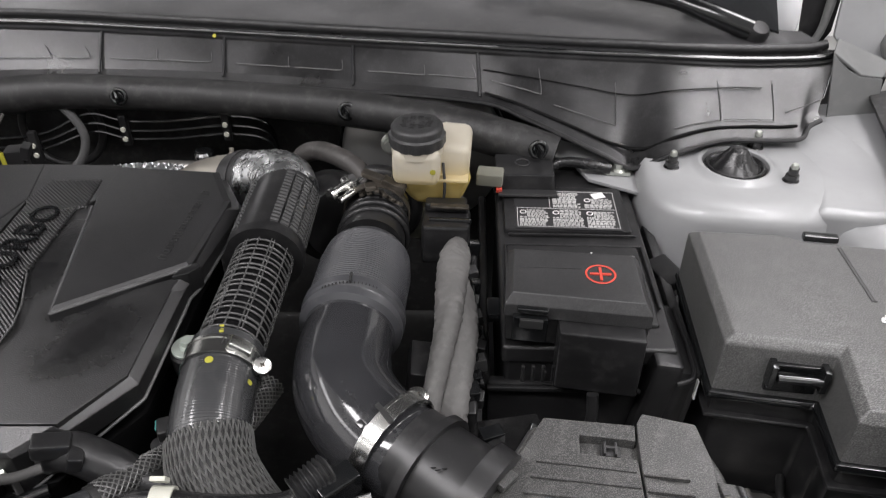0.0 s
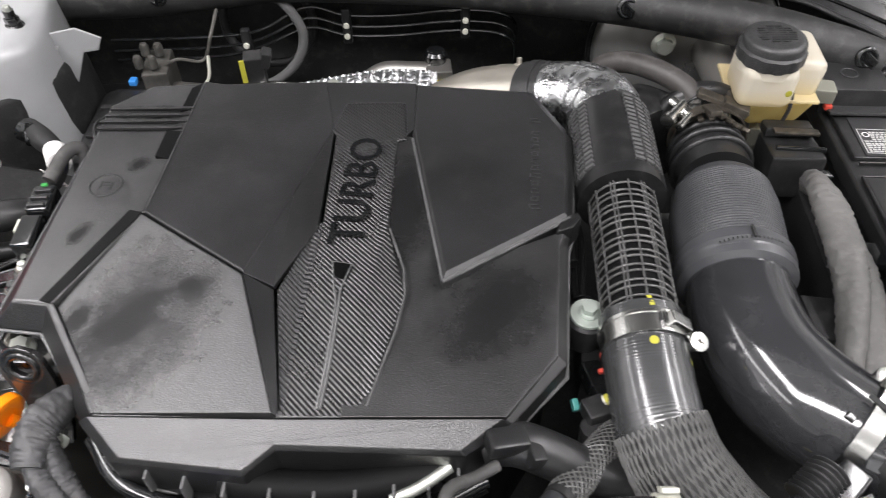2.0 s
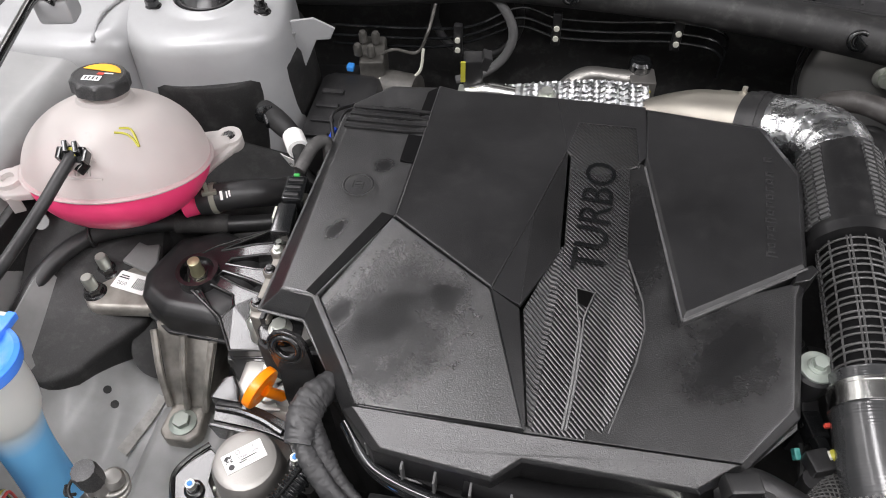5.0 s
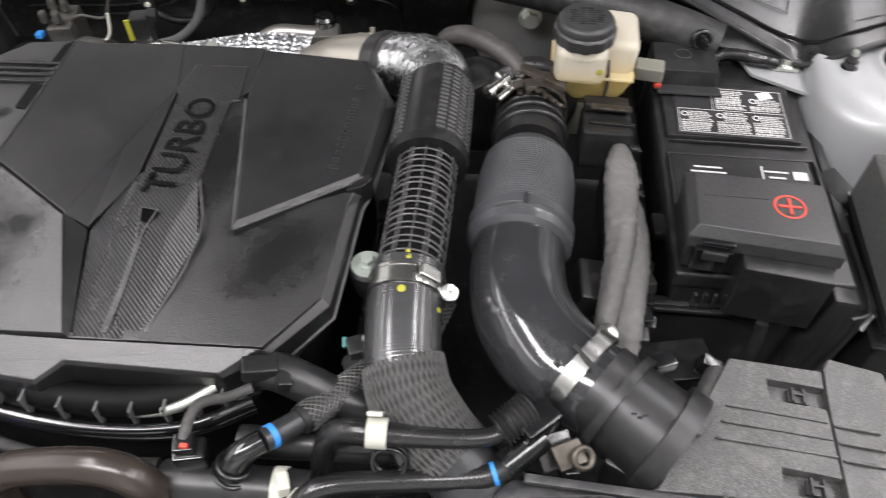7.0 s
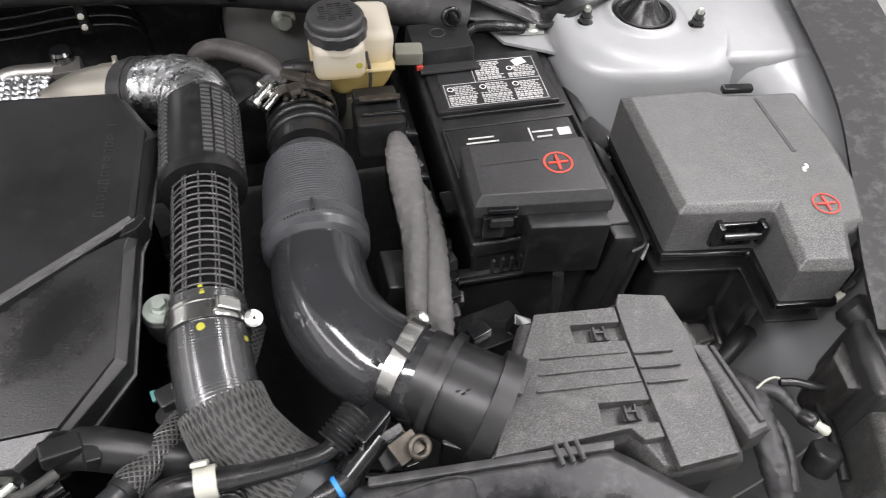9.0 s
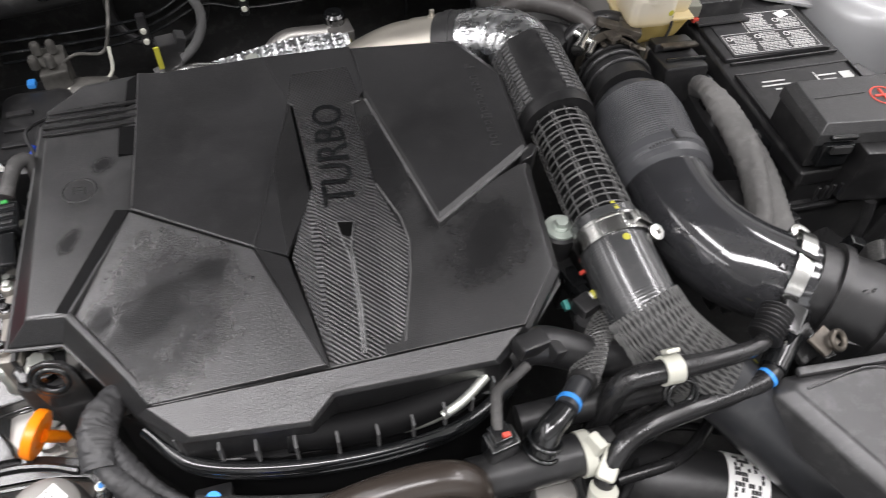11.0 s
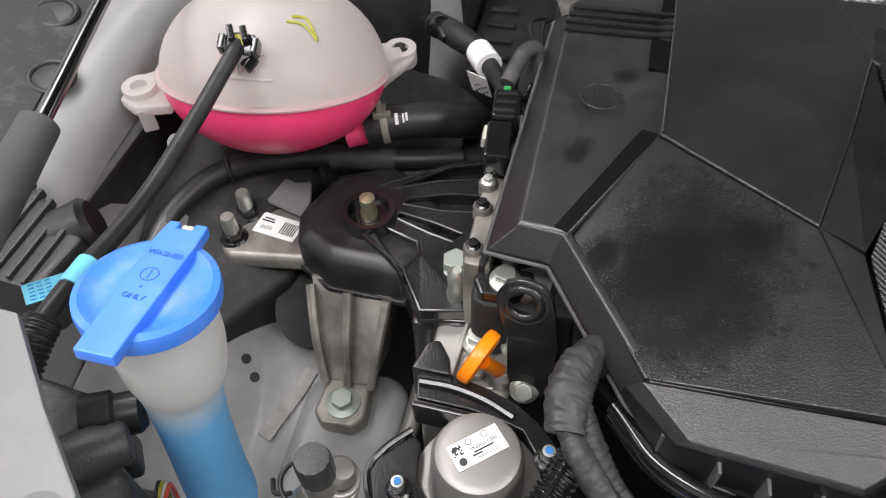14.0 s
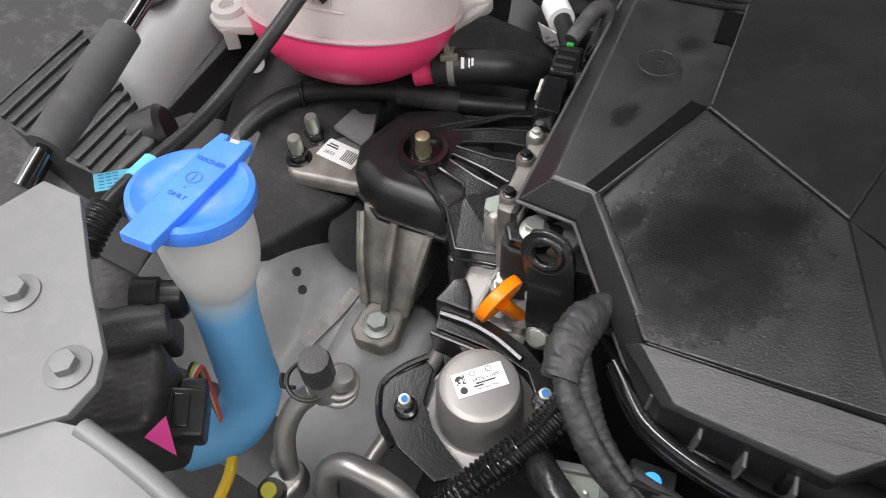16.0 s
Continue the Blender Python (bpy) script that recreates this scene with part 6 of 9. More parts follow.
part("foil_elbow", tube([(-0.242, 0.812, 0.966), (-0.222, 0.802, 0.973), (-0.203, 0.787, 0.979), (-0.191, 0.766, 0.983), (-0.187, 0.745, 0.984)], [0.038, 0.0395, 0.041, 0.0405, 0.038], 36, 10,
                        profile=lambda a, i: 1 + 0.03 * noise.noise((math.cos(a) * 3, math.sin(a) * 3, i * 0.22)) + 0.022 * noise.noise((math.cos(a) * 7, math.sin(a) * 7, i * 0.6)) + 0.012 * noise.noise((math.cos(a) * 15, math.sin(a) * 15, i * 1.3))), FOIL_WRAP, pipe, "crumpled silver foil wrap", angle=70)
wide = [(-0.187, 0.752, 0.983), (-0.188, 0.70, 0.983), (-0.190, 0.632, 0.979)]
part("upper_shield", tube(wide, [0.0385, 0.0395, 0.0400], 40, 10), BLACK, pipe, "ribbed black plastic shield")
up = part("shield_ring", tube([(-0.190, 0.640, 0.9795), (-0.190, 0.629, 0.979)], [0.0425, 0.0415], 40, 3), BLACK, pipe)


def screw_head(m, r, parent):
    """A round pan head with a cross recess on its shank."""
    head = part("screw", moved(lathe([(r * 0.6, -0.010), (r * 0.6, 0.0), (r, 0.001), (r, 0.004), (r * 0.92, 0.0062), (r * 0.6, 0.0070), (0, 0.0072)], seg=28), m), CHROME, parent, "round bright screw head")
    part("cross_recess", moved(join(box((r * 0.6, r * 0.16, 0.001), (0, 0, 0.0070), bevel=0), box((r * 0.16, r * 0.6, 0.001), (0, 0, 0.0070), bevel=0)), m @ pose(0, 0, 0, 0, 0, 25)), RUSTY, head)


def pads(line, r, rows, angles, size, parent, name, material):
    """Raised pads in rows round a straight run of pipe."""
    a, b = Vector(line[0]), Vector(line[1])
    d = (b - a).normalized()
    side = d.cross(Vector((0, 0, 1))).normalized()
    upv = side.cross(d)
    bm = bmesh.new()
    for i in range(rows):
        c = a + (b - a) * ((i + 0.5) / rows)
        for ang in angles:
            o = side * math.cos(ang) + upv * math.sin(ang)
            m = Matrix.Translation(c + o * r) @ Matrix((d.cross(o), d, o)).transposed().to_4x4()
            bm = join(bm, moved(box(size, (0, 0, 0), bevel=0), m))
    return tagged(part(name, bm, material, parent), kind="stuff")


pads(((-0.187, 0.742, 0.984), (-0.190, 0.645, 0.980)), 0.0402, 16, [radians(q) for q in (108, 124, 140, 156, 172, 10, 25, 40)], (0.0088, 0.0034, 0.0036), up, "moulded_pad", FIN)
narrow = [(-0.190, 0.634, 0.979), (-0.193, 0.56, 0.977), (-0.197, 0.484, 0.975)]
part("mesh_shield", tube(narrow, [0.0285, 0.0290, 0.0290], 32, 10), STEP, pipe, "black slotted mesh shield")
fine = spline(narrow, 24)
for k in range(18):
    q, q2 = fine[1 + int(k * 46 / 18)], fine[2 + int(k * 46 / 18)]
    part("mesh_hoop", ring(0.0305, 0.0012, tuple(q), tuple(q2 - q), 28), RIBGLOSS, pipe)
for ang in [radians(q) for q in (-12, 0, 30, 60, 66, 90, 114, 120, 150, 180, 192)]:
    part("mesh_stave", tube([(q[0] + 0.0307 * math.cos(ang), q[1], q[2] + 0.0307 * math.sin(ang)) for q in narrow], 0.0010, 5, 8), RIBGLOSS, pipe)
low = [(-0.197, 0.494, 0.976), (-0.198, 0.45, 0.970), (-0.195, 0.405, 0.961), (-0.186, 0.378, 0.951), (-0.166, 0.352, 0.938), (-0.142, 0.332, 0.923)]
part("lower_hose", ribbed([(*q,) for q in low[:4]], 0.0338, 0.0026, 0.009, 36), SHINY_HOSE, pipe, "finely ringed grey-black rubber hose", angle=60)
hoopsA = part("clamp", join(band(0.0335, 0.014, 0.0016, (-0.1975, 0.473, 0.974), (0, -1, -0.1)), band(0.0345, 0.003, 0.0015, (-0.1975, 0.481, 0.975), (0, -1, -0.1)), band(0.0345, 0.003, 0.0015, (-0.1975, 0.465, 0.973), (0, -1, -0.1))), CHROME, pipe, "bright steel worm clamp")
part("worm_housing", box((0.022, 0.013, 0.010), (-0.177, 0.470, 1.003), (0, 38, 0), 0.002), CHROME, hoopsA)
for k in range(8):
    part("worm_slot", box((0.0015, 0.010, 0.001), (-0.191 + k * 0.0035, 0.473, 1.0093 - 0.0004 * k * k), (0, 6 * k, 0), 0), DARK, hoopsA)
screw_head(axis_matrix((-0.160, 0.466, 0.982), (0.30, -0.40, 0.86)), 0.0085, hoopsA)
for pm in (lathe([(0.0036, 0), (0.0036, 0.001), (0, 0.0012)], (-0.199, 0.453, 1.0040), (-0.05, -0.1, 1), 14), box((0.004, 0.010, 0.001), (-0.196, 0.488, 1.0085), (0, 0, 10), 0.0004), lathe([(0.003, 0), (0.003, 0.001), (0, 0.0012)], (-0.1675, 0.448, 0.982), (1, 0, 0.5), 12)):
    part("paint_mark", pm, YELLOW, pipe, "yellow-green paint mark")
part("braid_core", tube([(-0.1945, 0.402, 0.960), (-0.186, 0.378, 0.951), (-0.166, 0.352, 0.938), (-0.148, 0.337, 0.928)], [0.0347, 0.0350, 0.0352, 0.0345], 32), BRAID, pipe, "black braided sleeve")
tagged(part("braid", braided([(-0.195, 0.405, 0.961), (-0.186, 0.378, 0.951), (-0.166, 0.352, 0.938), (-0.148, 0.337, 0.928)], [0.0350, 0.0354, 0.0356, 0.0349], 0.150, 44, 0.00105, 10), STRAND, pipe, "woven sleeve strands"), kind="stuff")
part("lower_pipe", tube([(-0.155, 0.343, 0.934), (-0.125, 0.318, 0.910), (-0.07, 0.272, 0.860), (0.0, 0.215, 0.80), (0.06, 0.17, 0.75)], [0.034, 0.034, 0.036, 0.036, 0.036], 24), SOFT_RUBBER, pipe)

# -- air intake pipe from the air box to the turbo
intake = thing("intake_pipe", "glossy black intake pipe with ribbed bellows and clamps", "hose", at=(-0.08, 0.55, 0.95))
run = [(-0.079, 0.745, 0.948), (-0.081, 0.715, 0.953), (-0.083, 0.680, 0.956)]
part("neck", tube(run, [0.036, 0.037, 0.039], 36), BLACK, intake)
for y, r in ((0.735, 0.0365), (0.722, 0.038), (0.706, 0.0395)):
    part("neck_ring", ring(r, 0.0035, (-0.081, y, 0.953), (0, -1, 0.05)), BLACK, intake)
n = 26
rows = [(0.036, -0.006), (0.041, 0.0), (0.045, 0.006)]
for i in range(n):
    h = 0.010 + i * 0.0030
    rr = 0.0465 + 0.0035 * min(1, i / 8)
    rows += [(rr, h), (rr + 0.0009, h + 0.0010), (rr + 0.0009, h + 0.0018), (rr, h + 0.0027)]
rows += [(0.0505, 0.090), (0.0535, 0.092), (0.0540, 0.101), (0.0510, 0.104), (0.0505, 0.1065), (0.0530, 0.1085), (0.0525, 0.116), (0.047, 0.120), (0.044, 0.121)]
part("bellows", lathe(rows, (-0.0825, 0.670, 0.956), (-0.010, -0.105, -0.009), 60), BELLOWS, intake, "finely ribbed rubber bellows", angle=30)
part("notch", box((0.0025, 0.014, 0.003), (-0.0905, 0.569, 1.0025), (0, 0, 0), 0.0005), DARK, intake)
part("teeth", join(*[lathe([(0.0007, 0), (0.0007, 0.002), (0, 0.002)], (-0.0918 + 0.0535 * math.sin(a), 0.5650, 0.947 + 0.0535 * math.cos(a)), (0, -1, 0), 6) for a in [radians(q) for q in range(-30, 34, 4)]]), DARK, intake)
part("elbow", tube([(-0.0925, 0.565, 0.947), (-0.0955, 0.515, 0.946), (-0.090, 0.473, 0.946), (-0.072, 0.437, 0.947), (-0.046, 0.409, 0.948), (-0.022, 0.392, 0.947)], [0.0455, 0.0465, 0.0470, 0.0465, 0.0445, 0.043], 40, 10), ELBOW, intake, "glossy black moulded elbow")
ax = (0.75, -0.62, -0.10)
cl = part("clamp", join(band(0.0450, 0.012, 0.0016, (-0.042, 0.406, 0.953), ax), band(0.0462, 0.003, 0.0012, (-0.047, 0.410, 0.953), ax)), CHROME, intake, "bright steel clamp")
part("slot", box((0.0042, 0.024, 0.0015), (-0.0465, 0.398, 0.9998), (0, -8, 35), 0.0003), DARK, cl)
part("worm_housing", box((0.016, 0.016, 0.010), (-0.028, 0.422, 0.980), (25, 20, 40), 0.002), CHROME, cl)
screw_head(axis_matrix((-0.022, 0.434, 0.976), (0.10, -0.10, 1)), 0.0100, cl)
part("clip_nubs", join(*[box((0.006, 0.007, 0.006), (-0.066 + k * 0.004, 0.398 - k * 0.004, 0.986 - k * 0.006), (20, -20, 40), 0.001) for k in range(3)]), GLOSS, intake)
part("outlet", tube([(-0.030, 0.398, 0.951), (0.0, 0.375, 0.946), (0.022, 0.358, 0.942)], [0.0425, 0.0435, 0.0450], 36), BLACK, intake)
part("outlet_ring", lathe_closed([(0.043, -0.004), (0.049, -0.004), (0.049, 0.004), (0.043, 0.004)], (-0.012, 0.384, 0.948), ax), BLACK, intake)
part("flange", join(tube([(0.020, 0.360, 0.943), (0.034, 0.350, 0.940)], [0.051, 0.051], 36, 3), box((0.012, 0.022, 0.03), (0.032, 0.378, 0.962), (0, 0, 40), 0.002)), BLACK, intake)
part("print", bars([(k * 0.006, j * 0.006, 0.004, 0.0025) for k in range(5) for j in range(2)], pose(-0.004, 0.352, 0.988, -25, 15, 30)), GREYBLACK, intake, "raised print")
# turbo inlet clamp and small vent hose
part("inlet_clamp", join(band(0.038, 0.010, 0.0016, (-0.079, 0.752, 0.962), (0, -1, 0.05)), box((0.012, 0.034, 0.012), (-0.110, 0.758, 0.990), (0, -20, -30), 0.002), lathe([(0.006, -0.012), (0.006, 0.012)], (-0.112, 0.754, 0.995), (-0.5, 0.8, 0.1), 14)), CHROME, intake, "steel inlet clamp")
part("inlet_band", band(0.0385, 0.012, 0.0016, (-0.0795, 0.742, 0.9635), (0, -1, 0.05)), RUSTY, intake, "dull brown retaining band")
part("inlet_lug", join(box((0.030, 0.014, 0.010), (-0.058, 0.748, 0.999), (0, 25, -12), 0.002), box((0.012, 0.020, 0.006), (-0.085, 0.738, 1.003), (-15, 0, 10), 0.001)), RUSTY, intake, "dull brown lug")
part("inlet_ring", ring(0.046, 0.010, (-0.080, 0.772, 0.955), (0, -1, 0.1)), BLACK, intake)
part("inlet_bowl", lathe([(0.03, -0.05), (0.055, -0.03), (0.058, 0.0), (0.045, 0.02), (0, 0.02)], (-0.135, 0.775, 0.935), (0.5, -1, 0.2), 32), BLACK, intake)
part("top_bracket", join(box((0.055, 0.012, 0.006), (-0.070, 0.752, 1.004), (0, 12, -20), 0.001), box((0.014, 0.026, 0.006), (-0.055, 0.765, 1.000), (0, 20, 0), 0.001)), RUSTY, intake)
vent = thing("vent_hose", "thin dark rubber vent hose by the intake", "hose", at=(-0.12, 0.80, 0.98))
part("hose", tube([(-0.190, 0.852, 0.93), (-0.184, 0.842, 0.982), (-0.160, 0.828, 1.002), (-0.132, 0.806, 1.007), (-0.106, 0.786, 1.002), (-0.088, 0.765, 0.991)], 0.0120, 16), mat("dusty_brown_hose", (0.036, 0.033, 0.031), 0.5, dust=0.3, grain=0.3), vent)
for k in range(6):
    part("clamp_finger", box((0.006, 0.020, 0.004), (-0.094 + 0.008 * k, 0.742 - 0.003 * k, 1.001 - 0.004 * abs(k - 2)), (-12, 14 * (k - 2), 6 * k), 0.001), RUSTY, intake, "dull brown spring clamp finger")
part("worm_screw", join(lathe([(0.0055, -0.016), (0.0055, 0.010), (0.0075, 0.011), (0.0075, 0.018), (0, 0.019)], (-0.120, 0.742, 0.998), (-0.62, -0.75, -0.05), 16), lathe([(0.004, -0.012), (0.004, 0.012), (0, 0.013)], (-0.112, 0.732, 0.994), (-0.62, -0.75, -0.05), 14)), CHROME, intake, "bright clamp screw")
part("clip", join(ring(0.0135, 0.002, (-0.092, 0.770, 0.993), (0.4, -0.6, -0.4), 24), box((0.008, 0.010, 0.012), (-0.080, 0.776, 1.003), (0, 0, 40), 0.001)), GLOSS, vent)

# -- hoses and connectors in front of the engine
def hose(name, label, points, r, material=RUBBER, seg=14):
    t = thing(name, label, "hose", at=points[0])
    part("hose", tube(points, r, seg), material, t)
    return t


h1 = hose("coolant_hose", "black rubber coolant hose bending over the fan shroud", [(-0.262, 0.330, 0.88), (-0.256, 0.333, 0.93), (-0.243, 0.337, 0.962), (-0.211, 0.333, 0.975), (-0.17, 0.333, 0.972), (-0.126, 0.336, 0.970), (-0.105, 0.345, 0.970)], [0.0105, 0.0105, 0.0105, 0.0100, 0.0085, 0.0075, 0.0075], COOL_HOSE)
part("clip", join(lathe_closed([(0.0105, -0.008), (0.0125, -0.008), (0.0125, 0.008), (0.0105, 0.008)], (-0.208, 0.333, 0.975), (1, 0, -0.05)), box((0.012, 0.004, 0.012), (-0.209, 0.341, 0.992), (30, 0, 0), 0.001)), WHITE_CLIP, h1, "white nylon clip")
part("ring_clip", join(ring(0.0135, 0.0028, (-0.198, 0.322, 0.953), (0, -1, 0.7), 24), ring(0.0135, 0.0014, (-0.198, 0.317, 0.955), (0, -1, 0.7), 24)), GLOSS, h1, "empty black ring clip")
h2 = hose("coolant_hose", "black rubber coolant hose bending over the fan shroud", [(-0.285, 0.270, 0.90), (-0.270, 0.287, 0.932), (-0.245, 0.300, 0.945), (-0.184, 0.310, 0.940), (-0.145, 0.313, 0.942), (-0.118, 0.316, 0.946), (-0.095, 0.328, 0.950)], 0.0092, COOL_HOSE)
part("blue_band", tube([(-0.116, 0.3166, 0.9464), (-0.1125, 0.3178, 0.947)], [0.0098, 0.0098], 16, 3), BLUE_TAPE, h2, "blue paint band")
part("clip", join(box((0.016, 0.030, 0.020), (-0.272, 0.287, 0.928), (20, 0, -40), 0.003), box((0.010, 0.016, 0.03), (-0.283, 0.300, 0.935), (0, 10, 20), 0.002), lathe([(0.010, -0.014), (0.012, 0.014)], (-0.284, 0.268, 0.905), (0.2, 0.3, 1), 16)), WHITE_CLIP, h2, "pale nylon clips")
con = thing("hose_connector", "black quick connector with corrugated sleeve", "connector", at=(-0.09, 0.353, 0.95))
part("sleeve", ribbed([(-0.112, 0.343, 0.970), (-0.10, 0.352, 0.974), (-0.088, 0.362, 0.976)], 0.014, 0.004, 0.1), BLACK, con)
part("body", join(box((0.035, 0.022, 0.024), (-0.082, 0.352, 0.968), (0, 0, 40), 0.003), lathe([(0.012, -0.02), (0.013, 0.02)], (-0.092, 0.335, 0.952), (0.6, 0.5, 0.1), 16)), GLOSS, con)
part("bracket", join(box((0.03, 0.03, 0.008), (-0.066, 0.338, 0.950), (30, 0, 20), 0.002), box((0.012, 0.03, 0.03), (-0.055, 0.332, 0.94), (0, 0, 10), 0.002)), BLACK_STEEL, con)
part("tab", box((0.010, 0.006, 0.004), (-0.088, 0.340, 0.966), (0, 0, 20), 0.001), WHITE_CLIP, con, "white tab")
part("yellow_tag", join(box((0.008, 0.008, 0.006), (-0.118, 0.355, 0.93), (0, 0, 20), 0.001), box((0.008, 0.008, 0.006), (-0.108, 0.338, 0.93), (0, 0, 20), 0.001)), YELLOW, con, "yellow tag")
sleeve = hose("sensor_hose", "black braided fuel line with a blue band", [(-0.165, 0.50, 0.925), (-0.185, 0.45, 0.925), (-0.212, 0.418, 0.932), (-0.228, 0.406, 0.938), (-0.252, 0.378, 0.945), (-0.276, 0.350, 0.952)], [0.011, 0.012, 0.012, 0.012, 0.0125, 0.0125], BRAID)
tagged(part("weave", braided([(-0.165, 0.50, 0.925), (-0.185, 0.45, 0.925), (-0.212, 0.418, 0.932), (-0.228, 0.406, 0.938), (-0.252, 0.378, 0.945), (-0.272, 0.354, 0.951)], 0.0126, 0.012, 14, 0.0007, 8), STRAND, sleeve), kind="stuff")
part("end", tube([(-0.270, 0.357, 0.950), (-0.300, 0.328, 0.960)], [0.010, 0.010], 16, 4), SOFT_RUBBER, sleeve)
part("blue_band", tube([(-0.293, 0.335, 0.9575), (-0.2965, 0.3315, 0.9588)], [0.0106, 0.0106], 16, 3), BLUE_TAPE, sleeve, "blue paint band")
part("plug", join(tube([(-0.300, 0.328, 0.960), (-0.318, 0.316, 0.956), (-0.325, 0.308, 0.94)], [0.010, 0.011, 0.012], 16, 4), ring(0.0135, 0.002, (-0.322, 0.312, 0.948), (0.4, 0.3, 1), 20), ring(0.0145, 0.002, (-0.325, 0.309, 0.938), (0.4, 0.3, 1), 20)), GLOSS, sleeve)
thermo = thing("water_outlet", "black plastic coolant outlet with a wired sensor", "coolant outlet", at=(-0.33, 0.31, 0.90))
part("pipe", tube([(-0.385, 0.305, 0.920), (-0.33, 0.304, 0.922), (-0.262, 0.303, 0.922)], [0.019, 0.0185, 0.0175], 20), BLACK, thermo)
part("clip", lathe_closed([(0.0175, -0.005), (0.0195, -0.005), (0.0195, 0.005), (0.0175, 0.005)], (-0.287, 0.303, 0.922), (1, 0, 0)), WHITE_CLIP, thermo, "white clip")
part("rear_pipe", tube([(-0.33, 0.345, 0.92), (-0.26, 0.343, 0.925), (-0.19, 0.342, 0.93)], 0.014, 16), BLACK, thermo)
plug = part("sensor_plug", join(box((0.026, 0.020, 0.030), (-0.358, 0.318, 0.946), (0, 0, 10), 0.003), box((0.016, 0.016, 0.012), (-0.360, 0.319, 0.965), (0, 0, 10), 0.002)), GLOSS, thermo)
part("lock", box((0.006, 0.004, 0.004), (-0.357, 0.314, 0.9735), bevel=0.0008), RED, plug, "red lock tab")
part("wire", tube([(-0.361, 0.322, 0.968), (-0.358, 0.336, 0.976), (-0.352, 0.350, 0.976), (-0.335, 0.362, 0.966), (-0.318, 0.372, 0.965)], 0.0045, 10), TAPE, thermo)
part("canister", join(lathe([(0.020, 0.82), (0.020, 0.895), (0.017, 0.900), (0, 0.901)], (-0.315, 0.285, 0), seg=28)), ALU, thermo, "ribbed silver canister")
stub = thing("intake_stub", "dark grey plastic elbow with a wired sensor", "pipe", at=(-0.3, 0.39, 0.93))
part("elbow", tube([(-0.325, 0.392, 0.955), (-0.302, 0.390, 0.962), (-0.275, 0.385, 0.952), (-0.245, 0.380, 0.935), (-0.20, 0.378, 0.92)], [0.015, 0.017, 0.0175, 0.0175, 0.0175], 20), BLACK, stub)
part("sensor", join(box((0.030, 0.018, 0.016), (-0.312, 0.384, 0.977), (0, 12, 15), 0.003), box((0.012, 0.016, 0.014), (-0.292, 0.377, 0.970), (0, 20, 15), 0.002)), BLACK, stub)
rad = hose("radiator_hose", "shiny dark brown-black radiator hose with a tight bend", [(-0.525, 0.290, 0.86), (-0.524, 0.292, 0.905), (-0.512, 0.297, 0.938), (-0.47, 0.300, 0.952), (-0.42, 0.298, 0.961), (-0.392, 0.293, 0.950), (-0.384, 0.290, 0.91), (-0.384, 0.289, 0.85)], 0.0150, mat("brown_black_rubber", (0.030, 0.024, 0.020), 0.25, stain=0.2), 20)
part("sleeve", tube([(-0.386, 0.290, 0.925), (-0.384, 0.290, 0.89)], [0.0168, 0.0168], 20, 3), RUBBER, rad, "rubber end sleeve")
fuel = thing("fuel_sensor", "small sensor with a yellow-taped wire by the cover", "sensor", at=(-0.23, 0.43, 0.9))
part("body", join(box((0.02, 0.02, 0.016), (-0.238, 0.428, 0.945), (0, 0, 20), 0.003), lathe([(0.008, 0), (0.009, 0.022)], (-0.242, 0.415, 0.92), (0, 0, 1), 14)), BLACK, fuel)
part("wire", tube([(-0.232, 0.432, 0.953), (-0.218, 0.435, 0.962), (-0.210, 0.448, 0.962)], 0.004, 8), WHITE_CLIP, fuel, "pale wire")
part("tape", tube([(-0.230, 0.432, 0.954), (-0.222, 0.433, 0.960)], 0.0048, 8), YELLOW, fuel, "yellow tape")
part("red_tab", box((0.006, 0.004, 0.004), (-0.230, 0.458, 0.955), (0, 0, 20), 0.001), RED, fuel, "red tab")

# -- behind the engine: heat shield, pipes, brake lines, booster, reservoir
shield = thing("heat_shield", "crumpled embossed aluminium heat shield behind the cover", "heat shield", at=(-0.47, 0.86, 0.93))
bm = bmesh.new()
grid = []
for i in range(81):
    col = []
    for k in range(25):
        x, y = -0.545 + 0.18 * i / 80, 0.835 + 0.06 * k / 24
        z = 0.950 + 0.003 * math.sin(y * 620 + 1.6 * math.sin(x * 420)) + 0.001 * math.sin(x * 700) + 0.012 * math.sin((x + 0.5) * 18)
        col.append(bm.verts.new((x, y, z - 0.25 * max(0, y - 0.88))))
    grid.append(col)
for a, b in zip(grid, grid[1:]):
    for k in range(24):
        bm.faces.new((a[k], b[k], b[k + 1], a[k + 1]))
bmesh.ops.solidify(bm, geom=bm.faces[:], thickness=0.001)
part("sheet", bm, FOIL, shield, angle=80)
part("flange", tube([(-0.60, 0.865, 0.945), (-0.565, 0.862, 0.952), (-0.53, 0.86, 0.952)], [0.006, 0.012, 0.010], 10), CHROME, shield)
bolt(shield, (-0.49, 0.86, 0.957), r=0.008, h=0.008)
shield.location += Vector((0, 0.018, -0.023))
egr = thing("coolant_fitting", "aluminium pipe fitting with a black cap behind the engine", "pipe", at=(-0.38, 0.93, 0.9))
part("pipe", tube([(-0.480, 0.890, 0.935), (-0.462, 0.905, 0.948), (-0.440, 0.915, 0.955), (-0.405, 0.915, 0.955), (-0.380, 0.915, 0.953)], [0.011, 0.012, 0.012, 0.012, 0.013], 16), ALU, egr)
